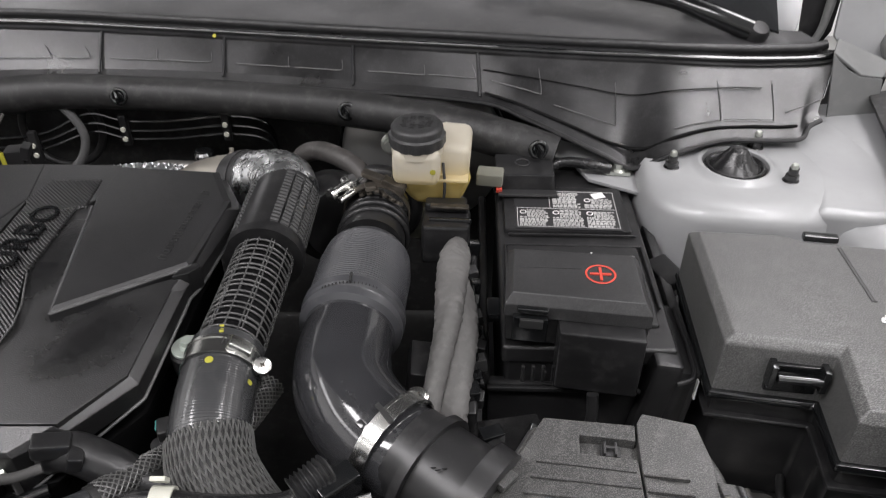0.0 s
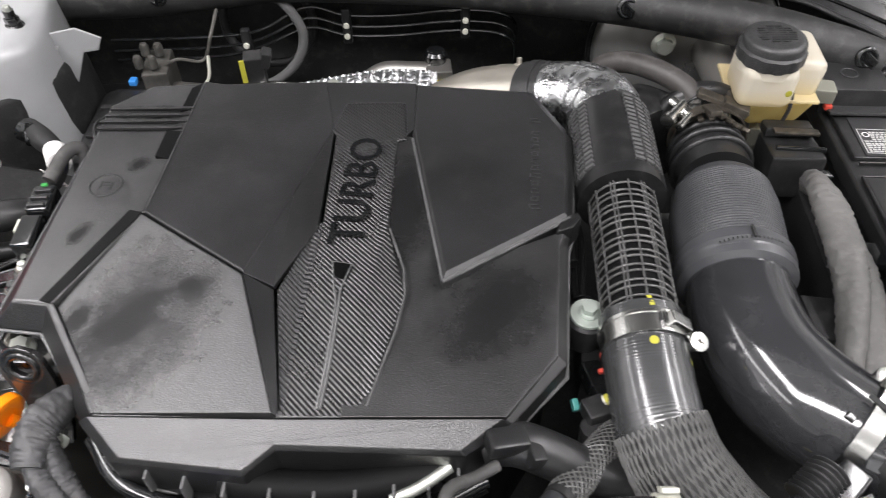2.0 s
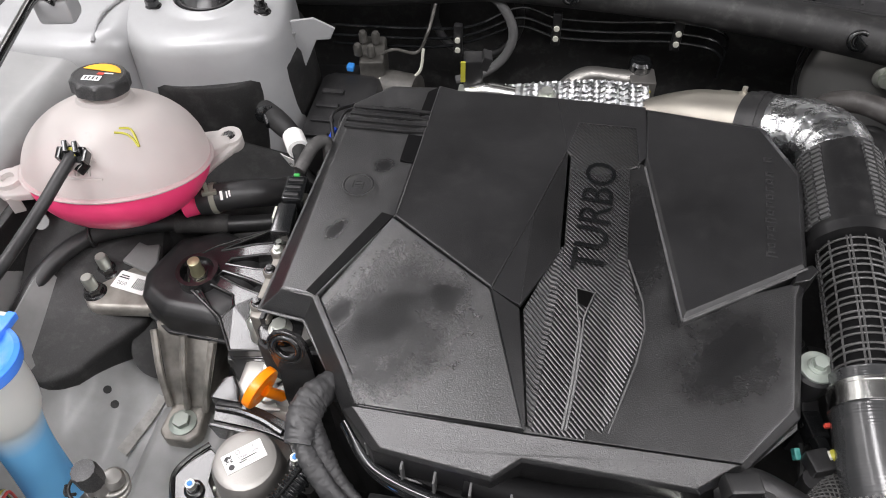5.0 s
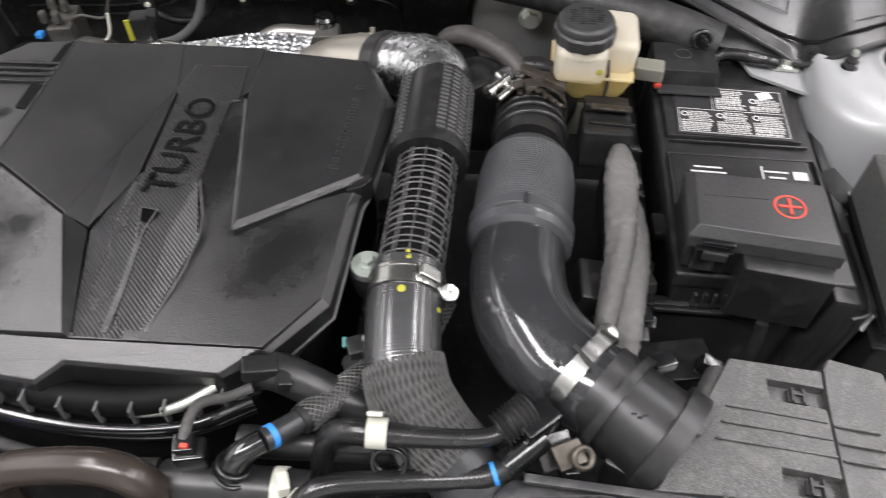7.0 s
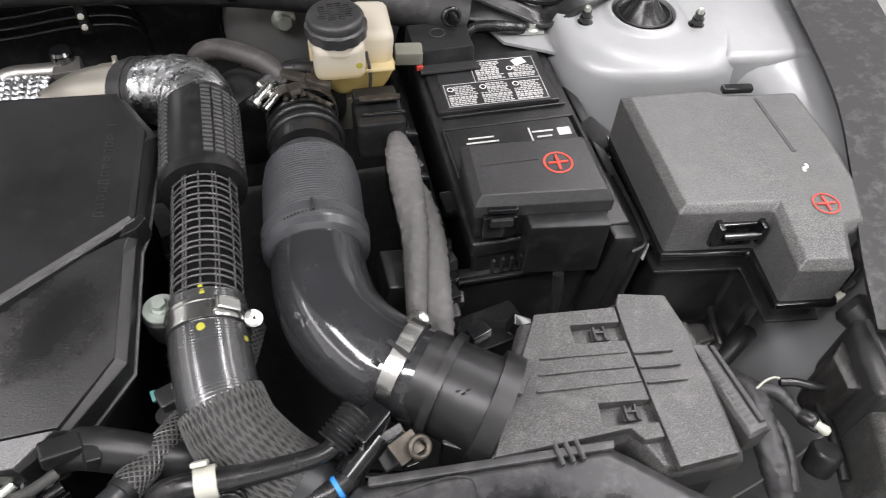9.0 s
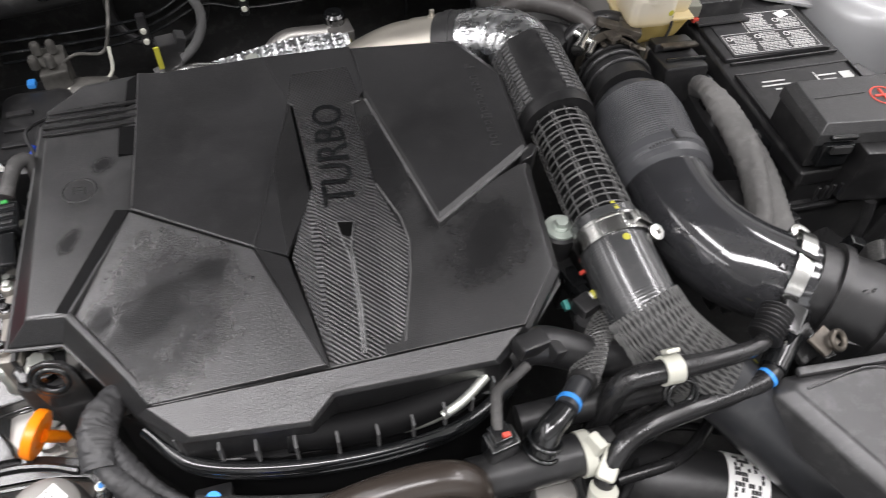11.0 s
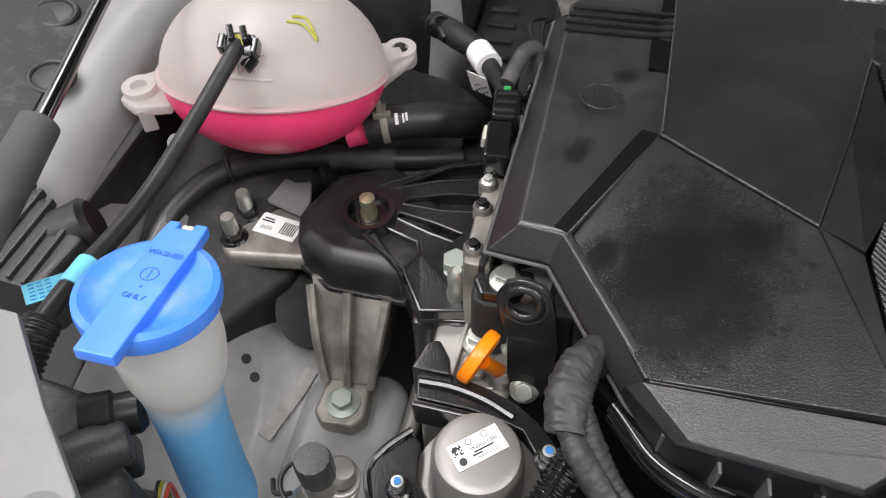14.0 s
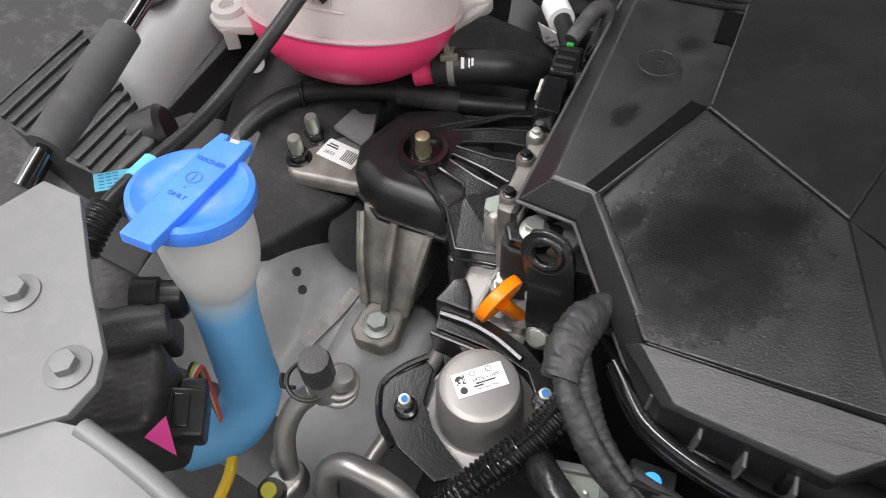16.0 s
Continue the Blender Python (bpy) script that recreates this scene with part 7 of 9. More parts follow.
part("block", box((0.036, 0.034, 0.05), (-0.368, 0.912, 0.940), (0, 0, 5), 0.003), ALU, egr)
part("yellow_mark", box((0.022, 0.002, 0.006), (-0.366, 0.8935, 0.950), (0, 0, 5), 0.0004), YELLOW, egr, "yellow mark")
part("cap", lathe([(0.014, 0.960), (0.0155, 0.968), (0.0155, 0.976), (0.012, 0.980), (0, 0.980)], (-0.372, 0.925, 0), seg=28), GLOSS, egr, "glossy black cap")
egr.location += Vector((0.004, 0.080, -0.074))
lines = thing("brake_lines", "three thin dark brake lines clipped along the firewall", "brake lines", at=(-0.45, 1.03, 0.93))
for k, dz in enumerate((0.0, -0.016, -0.030)):
    part("line", tube([(-0.80, 1.0, 0.925 + dz), (-0.66, 1.005, 0.928 + dz), (-0.60, 1.01, 0.935 + dz * 0.8), (-0.54, 1.03, 0.956 + dz), (-0.487, 1.03, 0.944 + dz), (-0.42, 1.03, 0.944 + dz), (-0.36, 1.025, 0.953 + dz), (-0.328, 1.022, 0.956 + dz), (-0.285, 1.02, 0.953 + dz), (-0.262, 1.02, 0.938 + dz), (-0.258, 1.03, 0.90 + dz)], 0.0021, 8), GLOSS, lines, "thin coated steel line")
for at in ((-0.487, 1.024, 0.932), (-0.328, 1.016, 0.944), (-0.62, 1.003, 0.915)):
    c = part("clip", box((0.012, 0.010, 0.05), at, (0, 0, 0), 0.002), BLACK, lines)
    part("pin", join(lathe([(0.004, 0), (0.004, 0.003), (0, 0.004)], (at[0], at[1] - 0.006, at[2] + 0.004), (0, -1, 0), 10), lathe([(0.004, 0), (0.004, 0.003), (0, 0.004)], (at[0], at[1] - 0.006, at[2] - 0.012), (0, -1, 0), 10)), WHITE_CLIP, c, "white pin")
loop = thing("vacuum_hose", "pale grey curved hose against the firewall", "hose", at=(-0.59, 1.03, 0.9))
part("hose", tube([(-0.60, 1.03, 0.985), (-0.565, 1.02, 0.965), (-0.545, 1.01, 0.93), (-0.555, 1.0, 0.895), (-0.585, 0.99, 0.870), (-0.62, 0.985, 0.86)], 0.0065, 12), FOAM, loop)
part("boot", ring(0.062, 0.006, (-0.60, 1.055, 0.92), (0, -1, 0.1)), RUBBER, loop)
abs_unit = thing("brake_modulator", "grey and black brake modulator with white fittings", "brake modulator", at=(-0.74, 0.97, 0.8))
part("block", box((0.034, 0.062, 0.10), (-0.733, 0.965, 0.866), (0, 0, 8), 0.004), VALVE, abs_unit)
part("housing", box((0.10, 0.09, 0.11), (-0.79, 0.935, 0.82), (0, 0, 8), 0.006), BLACK, abs_unit)
for k in range(4):
    part("fitting", lathe([(0.006, 0), (0.006, 0.012), (0.004, 0.016), (0, 0.016)], (-0.748 + 0.018 * (k % 2), 0.945 + 0.03 * (k // 2), 0.92), (0, 0, 1), 12), VALVE, abs_unit)
part("motor", lathe([(0.026, 0), (0.028, 0.02), (0.026, 0.06), (0, 0.062)], (-0.725, 0.945, 0.865), (1, -0.2, 0.1), 24), VALVE, abs_unit)
part("line", tube([(-0.72, 0.955, 0.915), (-0.70, 0.955, 0.925), (-0.67, 0.96, 0.92), (-0.655, 0.965, 0.95), (-0.65, 1.0, 0.97)], 0.0022, 8), VALVE, abs_unit)
part("line", tube([(-0.72, 0.935, 0.89), (-0.69, 0.935, 0.885), (-0.665, 0.945, 0.90), (-0.66, 0.955, 0.93)], 0.0022, 8), WHITE_CLIP, abs_unit)
part("blue_plug", box((0.010, 0.012, 0.008), (-0.758, 0.935, 0.905), bevel=0.002), BLUE_TAPE, abs_unit, "blue plug")
psens = thing("pressure_sensor", "sensor with a yellow dotted tag behind the cover", "sensor", at=(-0.585, 0.90, 0.9))
part("body", join(box((0.024, 0.024, 0.05), (-0.585, 0.895, 0.945), (0, 0, 10), 0.003), box((0.012, 0.02, 0.02), (-0.57, 0.895, 0.965), (0, 20, 10), 0.002)), BLACK, psens)
part("tag", box((0.006, 0.003, 0.030), (-0.596, 0.881, 0.955), (0, 0, 10), 0.0005), YELLOW, psens, "yellow tag")
part("base", box((0.034, 0.02, 0.010), (-0.585, 0.880, 0.925), bevel=0.002), STEEL, psens)

res = thing("brake_fluid_reservoir", "translucent amber brake fluid reservoir with black cap", "fluid reservoir", at=(0.0, 0.80, 0.95))
part("tank", box((0.056, 0.058, 0.046), (-0.030, 0.772, 1.022), (0, 0, -4), 0.010, 3), RESERVOIR, res, "translucent amber tank")
part("rear_tank", box((0.044, 0.070, 0.050), (0.012, 0.800, 1.016), (0, 4, -4), 0.010, 3), RESERVOIR, res, "amber rear chamber")
part("lower_tank", box((0.094, 0.066, 0.040), (-0.012, 0.788, 0.982), (180, 0, 4), 0.010, 3, top=(0.62, 0.70), shift=(0.004, 0)), RES_AMBER, res, "amber lower chamber")
part("seam", box((0.092, 0.066, 0.004), (-0.014, 0.788, 1.001), (0, 0, -4), 0.0015), RESERVOIR, res)
part("cap", lathe([(0.030, 1.042), (0.0325, 1.045), (0.0325, 1.056), (0.0305, 1.058), (0.0305, 1.064), (0.0285, 1.067), (0.024, 1.069), (0, 1.070)], (-0.030, 0.772, 0), seg=60, wobble=lambda a, h: 1 + (0.03 if (h < 1.057 and math.cos(12 * a) > 0) else 0)), GREYBLACK, res, "dusty black screw cap")
part("cap_print", bars([(random.uniform(-0.002, 0.002) + (j - 1.5) * 0.0105, -0.020 + k * 0.0045, 0.008, 0.0018) for k in range(10) for j in range(4) if abs(k - 4.5) + abs(j - 1.5) * 1.5 < 5.2], pose(-0.030, 0.772, 1.0692) @ Matrix.Scale(0.9, 4), 0.0009), BLACK, res, "raised print on the cap")
part("collar", lathe([(0.031, 1.034), (0.031, 1.046)], (-0.030, 0.772, 0), seg=32), RESERVOIR, res)
part("yellow_mark", lathe([(0.0035, 0), (0.0035, 0.0008), (0, 0.001)], (-0.012, 0.7425, 1.020), (0.07, -1, 0), 16), YELLOW, res, "yellow round mark")
part("strap", tube([(0.0, 0.765, 1.020), (0.002, 0.755, 0.995), (0.0, 0.758, 0.965)], 0.002, 6), PRINT, res)
master = thing("master_cylinder", "cast aluminium brake master cylinder under the reservoir", "master cylinder", at=(0.0, 0.82, 0.9))
part("cylinder", tube([(-0.01, 0.98, 0.925), (-0.005, 0.86, 0.920), (0.0, 0.77, 0.918)], [0.024, 0.022, 0.020], 20), ALU, master)
part("flange", box((0.05, 0.02, 0.03), (0.0, 0.80, 0.945), (0, 0, 10), 0.004), DIRTY_ALU, master)
part("block", box((0.034, 0.03, 0.05), (-0.026, 0.785, 0.930), (0, 0, -5), 0.004), OLIVE_STEEL, master)
for dz in (0.0, 0.016):
    part("paint_dot", lathe([(0.004, 0), (0.004, 0.0008), (0, 0.001)], (-0.036, 0.7705, 0.932 + dz), (0, -1, 0.05), 14), YELLOW, master, "yellow paint dot")
booster = thing("brake_booster", "silver brake booster shell against the firewall", "brake booster", at=(-0.05, 1.0, 0.9))
part("shell", lathe([(0.125, -0.02), (0.125, 0.02), (0.12, 0.03), (0.09, 0.05), (0.05, 0.06), (0, 0.06)], (-0.03, 1.03, 0.90), (0, -1, 0.1), 56), BOOSTER, booster)
part("band", ring(0.127, 0.006, (-0.03, 1.025, 0.90), (0, -1, 0.1), 56), BLACK_STEEL, booster)
bolt(booster, (-0.075, 0.965, 0.94), (0, -1, 0.1), r=0.011, h=0.014)
part("side_block", box((0.034, 0.024, 0.018), (0.060, 0.815, 0.972), (0, 0, -10), 0.003), OLIVE_STEEL, booster, "dull grey bracket block")

# control unit and taped harness beside the battery
ecu = thing("wiring_connector", "large black wiring connector with grey taped harness", "wiring connector", at=(0.01, 0.62, 0.85))
part("head", join(box((0.056, 0.055, 0.05), (0.004, 0.722, 0.945), (-8, 0, -3), 0.005), box((0.050, 0.020, 0.012), (0.004, 0.748, 0.972), (-8, 0, -3), 0.003)), BLACK, ecu)
part("frame", box((0.03, 0.26, 0.10), (0.022, 0.60, 0.88), (4, 0, -2), 0.004), BLACK, ecu)
for k in range(5):
    part("clip", box((0.018, 0.018, 0.012), (0.026, 0.67 - k * 0.045, 0.938 - k * 0.003), (0, 0, -3 + 3 * k), 0.002), GLOSS, ecu)
part("harness", tube([(0.020, 0.705, 0.930), (0.018, 0.680, 0.955), (0.012, 0.640, 0.966), (0.008, 0.592, 0.965), (0.004, 0.548, 0.955), (-0.006, 0.50, 0.935), (-0.014, 0.46, 0.905)], [0.009, 0.0130, 0.0145, 0.0140, 0.0130, 0.0125, 0.012], 28, 24, profile=creased), TAPE_PALE, ecu, "grey cloth-taped wiring")
part("harness", tube([(0.018, 0.640, 0.950), (0.022, 0.595, 0.956), (0.021, 0.55, 0.948), (0.014, 0.50, 0.932), (0.008, 0.46, 0.910), (0.002, 0.44, 0.87)], [0.008, 0.0115, 0.0125, 0.0125, 0.0125, 0.012], 28, 24, profile=creased), TAPE_PALE, ecu, "grey cloth-taped wiring")
random.seed(17)
for k in range(11):
    part("plug", join(box((0.014 + random.uniform(-0.003, 0.003), 0.013, 0.016), (0.033 + random.uniform(-0.004, 0.004), 0.700 - k * 0.021, 0.938 + random.uniform(-0.006, 0.006) - 0.002 * k), (random.uniform(-15, 15), random.uniform(-15, 15), random.uniform(-20, 20)), 0.002), tube([(0.033, 0.700 - k * 0.021, 0.944 - 0.002 * k), (0.026, 0.694 - k * 0.021, 0.950 - 0.002 * k), (0.018, 0.688 - k * 0.021, 0.946 - 0.002 * k)], 0.0022, 6, 4)), (GLOSS, BLACK, GREYBLACK)[k % 3], ecu, "small plug on a short wire")
part("head_lid", box((0.046, 0.010, 0.004), (0.008, 0.735, 0.978), (-8, 0, -5), 0.0015), RUSTY, ecu, "dusty brown connector lid")
part("head_bar", box((0.050, 0.005, 0.006), (0.008, 0.714, 0.972), (-8, 0, -5), 0.0015), GLOSS, ecu)
part("red_lock", box((0.006, 0.005, 0.005), (0.024, 0.640, 0.913), bevel=0.001), RED, ecu, "red lock tab")
part("side_box", box((0.05, 0.05, 0.03), (-0.01, 0.53, 0.915), (0, 10, 0), 0.003), BLACK, ecu)
part("stay", box((0.008, 0.20, 0.10), (0.036, 0.53, 0.84), (0, 0, -2), 0.002), GREYBLACK, ecu)
low_box = thing("wiring_bracket", "black steel bracket with small connectors by the air box", "bracket", at=(0.06, 0.46, 0.88))
part("plate", box((0.07, 0.05, 0.006), (0.062, 0.462, 0.895), (-10, 0, 10), 0.002), BLACK_STEEL, low_box)
part("connector", join(box((0.022, 0.016, 0.014), (0.045, 0.452, 0.908), (0, 0, 20), 0.002), box((0.02, 0.014, 0.02), (0.085, 0.448, 0.912), (0, 20, -20), 0.002)), GLOSS, low_box)
part("wire", tube([(0.146, 0.500, 0.912), (0.147, 0.494, 0.89), (0.145, 0.49, 0.86)], 0.006, 10), RUBBER, low_box)

wire_plug = thing("lamp_wire_plug", "grey multi-wire plug with green and orange seals", "connector", at=(-0.605, 0.318, 0.90))
part("body", join(lathe([(0.018, 0), (0.019, 0.014), (0.016, 0.018), (0, 0.018)], (-0.604, 0.316, 0.892), (0, -0.3, 1), 24), box((0.030, 0.012, 0.022), (-0.600, 0.300, 0.888), (15, 0, 8), 0.002)), BLACK, wire_plug)
for k, m in enumerate((GREEN_PLASTIC, GREEN_PLASTIC, ORANGE, WHITE_CLIP)):
    part("seal", tube([(-0.612 + 0.005 * k, 0.312, 0.908), (-0.611 + 0.005 * k, 0.316, 0.913), (-0.609 + 0.004 * k, 0.322, 0.914)], 0.0024, 8), m, wire_plug, "coloured wire seal")
hose("heater_hose", "shiny brown-black heater hose low by the harness", [(-0.662, 0.345, 0.90), (-0.6505, 0.322, 0.928), (-0.6236, 0.302, 0.930), (-0.5905, 0.2885, 0.930), (-0.555, 0.281, 0.922), (-0.52, 0.272, 0.90)], 0.0105, COOL_HOSE)
coup = thing("coolant_coupling", "black quick coupling with a bright blue ring", "connector", at=(-0.56, 0.31, 0.9))
part("body", tube([(-0.585, 0.322, 0.905), (-0.56, 0.314, 0.915), (-0.53, 0.304, 0.925)], [0.015, 0.014, 0.013], 20), BLACK, coup)
part("blue_ring", tube([(-0.553, 0.3115, 0.9175), (-0.540, 0.3075, 0.9215)], [0.0155, 0.0155], 24, 3), mat("deep_blue_plastic", (0.012, 0.05, 0.42), 0.4), coup, "bright blue ring")
part("latch", box((0.014, 0.010, 0.008), (-0.570, 0.314, 0.931), (0, -15, -15), 0.002), GLOSS, coup)

low_hose = hose("lower_charge_hose", "thick black rubber hose with a printed white tag", [(-0.215, 0.335, 0.72), (-0.205, 0.325, 0.765), (-0.175, 0.308, 0.785), (-0.115, 0.276, 0.790), (-0.05, 0.243, 0.785), (0.03, 0.20, 0.775)], [0.034, 0.036, 0.037, 0.036, 0.035, 0.034], RUBBER, 28)
part("neck_rings", ribbed([(-0.218, 0.342, 0.70), (-0.214, 0.334, 0.73), (-0.208, 0.327, 0.755)], 0.040, 0.009, 0.05, 24), RUBBER, low_hose, "ribbed end of the hose")
wrap_a, wrap_b = Vector((-0.127, 0.2825, 0.790)), Vector((-0.092, 0.2645, 0.7887))
tag_ob = part("tag", tube([tuple(wrap_a), tuple(wrap_a.lerp(wrap_b, 0.5)), tuple(wrap_b)], [0.0372, 0.0370, 0.0368], 32, 3), WHITE, low_hose, "white printed wrap tag")
random.seed(31)
wrap_dir = (wrap_b - wrap_a).normalized()
wrap_side = wrap_dir.cross(Vector((0, 0, 1))).normalized()
wrap_up = wrap_side.cross(wrap_dir)
blocks = bmesh.new()
for i in range(9):
    for k in range(9):
        if random.random() < 0.5:
            ang = radians(62 + 8 * k)
            out_dir = wrap_side * math.cos(ang) + wrap_up * math.sin(ang)
            at = wrap_a.lerp(wrap_b, 0.18 + 0.08 * i) + out_dir * 0.0373
            blocks = join(blocks, moved(box((0.0028, 0.0042, 0.0004), (0, 0, 0), bevel=0), Matrix.Translation(at) @ Matrix((wrap_dir, out_dir.cross(wrap_dir), out_dir)).transposed().to_4x4()))
tagged(part("print", blocks, PRINT, tag_ob, "plain dark print blocks"), kind="stuff")

side_wires = thing("engine_side_wiring", "dark wires and small connectors beside the engine cover", "wiring harness", at=(-0.22, 0.5, 0.9))
for k, (x, z, r) in enumerate(((-0.228, 0.905, 0.004), (-0.218, 0.895, 0.003), (-0.238, 0.900, 0.0035))):
    part("wire", tube([(x, 0.74, z - 0.01), (x + 0.004, 0.66, z + 0.006), (x - 0.003, 0.58, z), (x + 0.006, 0.50, z + 0.004), (x + 0.002, 0.42, z - 0.004), (x - 0.02, 0.37, z - 0.02)], r, 8), RUBBER, side_wires)
part("plug", join(box((0.018, 0.026, 0.016), (-0.232, 0.468, 0.930), (0, 10, 15), 0.003), box((0.012, 0.014, 0.010), (-0.229, 0.450, 0.934), (0, 10, 15), 0.002)), GLOSS, side_wires)
part("plug", box((0.016, 0.022, 0.014), (-0.216, 0.545, 0.920), (0, 0, -10), 0.003), BLACK, side_wires)
part("plug", box((0.014, 0.028, 0.012), (-0.236, 0.612, 0.925), (0, 0, 8), 0.003), GREYBLACK, side_wires)
part("teal_clip", box((0.005, 0.010, 0.008), (-0.252, 0.437, 0.938), (20, 0, 10), 0.001), mat("teal_plastic", (0.04, 0.22, 0.20), 0.4), side_wires, "small teal clip")
part("pale_pin", lathe([(0.006, 0), (0.007, 0.016), (0.005, 0.022), (0, 0.023)], (-0.236, 0.388, 0.905), (0.1, -0.2, 1), 16), WHITE_CLIP, side_wires, "pale nylon pin")
for k in range(3):
    part("tie", ring(0.0085, 0.0014, (-0.226 + 0.001 * k, 0.66 - 0.09 * k, 0.905), (0, 1, 0.05), 18), BLACK, side_wires)
bay_pipes = thing("low_pipes", "dark pipes low in the bay behind the fan", "pipe", at=(-0.3, 0.3, 0.8))
for k, (x0, y0, z0) in enumerate(((-0.30, 0.315, 0.86), (-0.24, 0.30, 0.84), (-0.33, 0.29, 0.83))):
    part("pipe", tube([(x0, y0, z0), (x0 + 0.08, y0 + 0.03 - 0.02 * k, z0 - 0.01), (x0 + 0.17, y0 + 0.06, z0 - 0.03), (x0 + 0.26, y0 + 0.05, z0 - 0.06)], 0.008 - 0.0015 * k, 10), COOL_HOSE, bay_pipes)

# -- left side of the bay: coolant tank
tank = thing("coolant_tank", "round milky coolant tank half full of pink coolant", "coolant tank", at=(-0.936, 0.652, 0.90))
TM = Matrix.Translation((-0.935, 0.650, 0.977)) @ pose(0, 0, 0, -18, 0, 0)


def oval(z0, z1, r, c, n, k=1.0):
    return [(k * r * math.sqrt(max(0.0, 1 - (z / c) ** 2)), z) for z in [z0 + (z1 - z0) * i / n for i in range(n + 1)]]


part("upper_shell", moved(lathe(oval(0.004, 0.0735, 0.0940, 0.074, 20) + [(0, 0.074)], seg=64), TM), TANK, tank, "milky white upper shell", angle=70)
part("seam_flange", moved(lathe([(0.090, -0.0005), (0.0965, -0.0005), (0.0980, 0.0015), (0.0965, 0.0035), (0.090, 0.005)], seg=64), TM), TANK, tank)
part("lower_shell", moved(lathe([(0, -0.064)] + oval(-0.0635, 0.0, 0.0950, 0.066, 14, 0.985), seg=64), TM), COOLANT, tank, "lower shell showing pink coolant", angle=70)
part("fluid_surface", moved(lathe([(0, -0.0020), (0.0925, -0.0020), (0.0925, -0.0035), (0, -0.0035)], seg=48), TM), COOLANT, tank, "still surface of the pink coolant")
CM = Matrix.Translation((-0.9355, 0.669, 1.0395)) @ pose(0, 0, 0, -11, 3, 0) @ Matrix.Scale(0.93, 4)
lid = part("cap", moved(lathe([(0.0285, 0.0185), (0.0295, 0.0200), (0.0295, 0.031), (0.0275, 0.0348), (0.0255, 0.0352), (0.0245, 0.0345), (0.0, 0.0345)], seg=60, wobble=lambda a, h: 1 + (0.045 if (0.019 < h < 0.032 and math.cos(10 * a) > 0.4) else 0)), CM), GREYBLACK, tank, "black ribbed pressure cap")
lid_at = CM @ pose(0, 0, 0.0352)
half = [(0.0225 * math.cos(radians(a)), 0.0225 * math.sin(radians(a))) for a in range(20, 161, 10)]
part("warning_patch", moved(prism(half, 0, 0.0005, 0), lid_at), mat("orange_warning", (0.85, 0.38, 0.02), 0.5), lid, "orange warning patch")
part("white_mark", bars([(-0.004, -0.010, 0.019, 0.010), (0.009, 0.002, 0.012, 0.002)], lid_at @ pose(0, 0, 0, 0, 0, 8)), WHITE, lid, "white pictogram plate")
part("pictogram", bars([(-0.010 + k * 0.004, -0.010, 0.0016, 0.006) for k in range(4)], lid_at @ pose(0, 0, 0.0003, 0, 0, 8)), PRINT, lid, "black pictogram bars")
part("red_mark", bars([(0.002, 0.001, 0.007, 0.005)], lid_at), RED, lid, "red mark")
part("neck", moved(lathe([(0.052, -0.012), (0.040, -0.003), (0.031, 0.004), (0.0275, 0.013)], seg=40), CM), TANK, tank)
part("ear", join(prism([(-0.900, 0.728), (-0.862, 0.640), (-0.846, 0.690), (-0.832, 0.722), (-0.836, 0.740), (-0.852, 0.744)], 0.944, 0.950, 0.002), prism([(-0.880, 0.700), (-0.866, 0.668), (-0.840, 0.718), (-0.846, 0.728)], 0.935, lambda x, y: 0.966 + 0.5 * min(0.0, -0.865 - x), 0.002), lathe_closed([(0.008, 0.938), (0.015, 0.938), (0.015, 0.954), (0.008, 0.954)], (-0.847, 0.729, 0), (0, 0, 1))), TANK, tank, "moulded mounting ear")
bolt(tank, (-0.847, 0.729, 0.948), r=0.006, h=0.008, material=BLACK_STEEL)
part("ear", join(prism([(-1.005, 0.590), (-1.02, 0.65), (-1.048, 0.625), (-1.052, 0.592), (-1.035, 0.582)], 0.966, 0.976, 0.003), lathe_closed([(0.007, 0.964), (0.014, 0.964), (0.014, 0.982), (0.007, 0.982)], (-1.038, 0.604, 0), (0, 0, 1)), box((0.012, 0.004, 0.022), (-1.028, 0.586, 0.961), (0, 0, 30), 0.001)), TANK, tank, "moulded mounting ear")
part("nipple", lathe([(0.012, -0.012), (0.011, 0.002), (0.009, 0.008), (0.009, 0.022), (0, 0.024)], (-0.922, 0.596, 1.034), (0, -0.8, 0.6), 20), TANK, tank)
part("boss", lathe([(0.013, -0.01), (0.012, 0.003), (0.006, 0.006), (0, 0.006)], (-0.925, 0.610, 1.042), (0, -0.5, 1), 20), TANK, tank)
clip = part("hose_clip", box((0.022, 0.016, 0.006), (-0.9225, 0.583, 1.050), (40, 0, 0), 0.002), GLOSS, tank, "black spring clip")
for a in (0.2, 1.2, 2.0, 2.9, 4.0, 5.3):
    part("clip_finger", box((0.005, 0.012, 0.010), (-0.9225 + 0.013 * math.cos(a), 0.580 + 0.004 * math.sin(a), 1.048 + 0.010 * math.sin(a)), (20, 0, 30 * math.sin(a)), 0.001), GLOSS, clip)
part("clip_paint", box((0.010, 0.008, 0.002), (-0.9225, 0.5815, 1.0548), (40, 0, 10), 0.0005), YELLOW, tank, "yellow paint")


def on_tank(u, v):
    """A point just over the tank's upper shell: u across, v forward of its middle."""
    z = 0.074 * math.sqrt(max(0.0, 1 - (u / 0.0955) ** 2 - (v / 0.0955) ** 2))
    return TM @ Vector((u * 1.006, v * 1.006, z * 1.006))


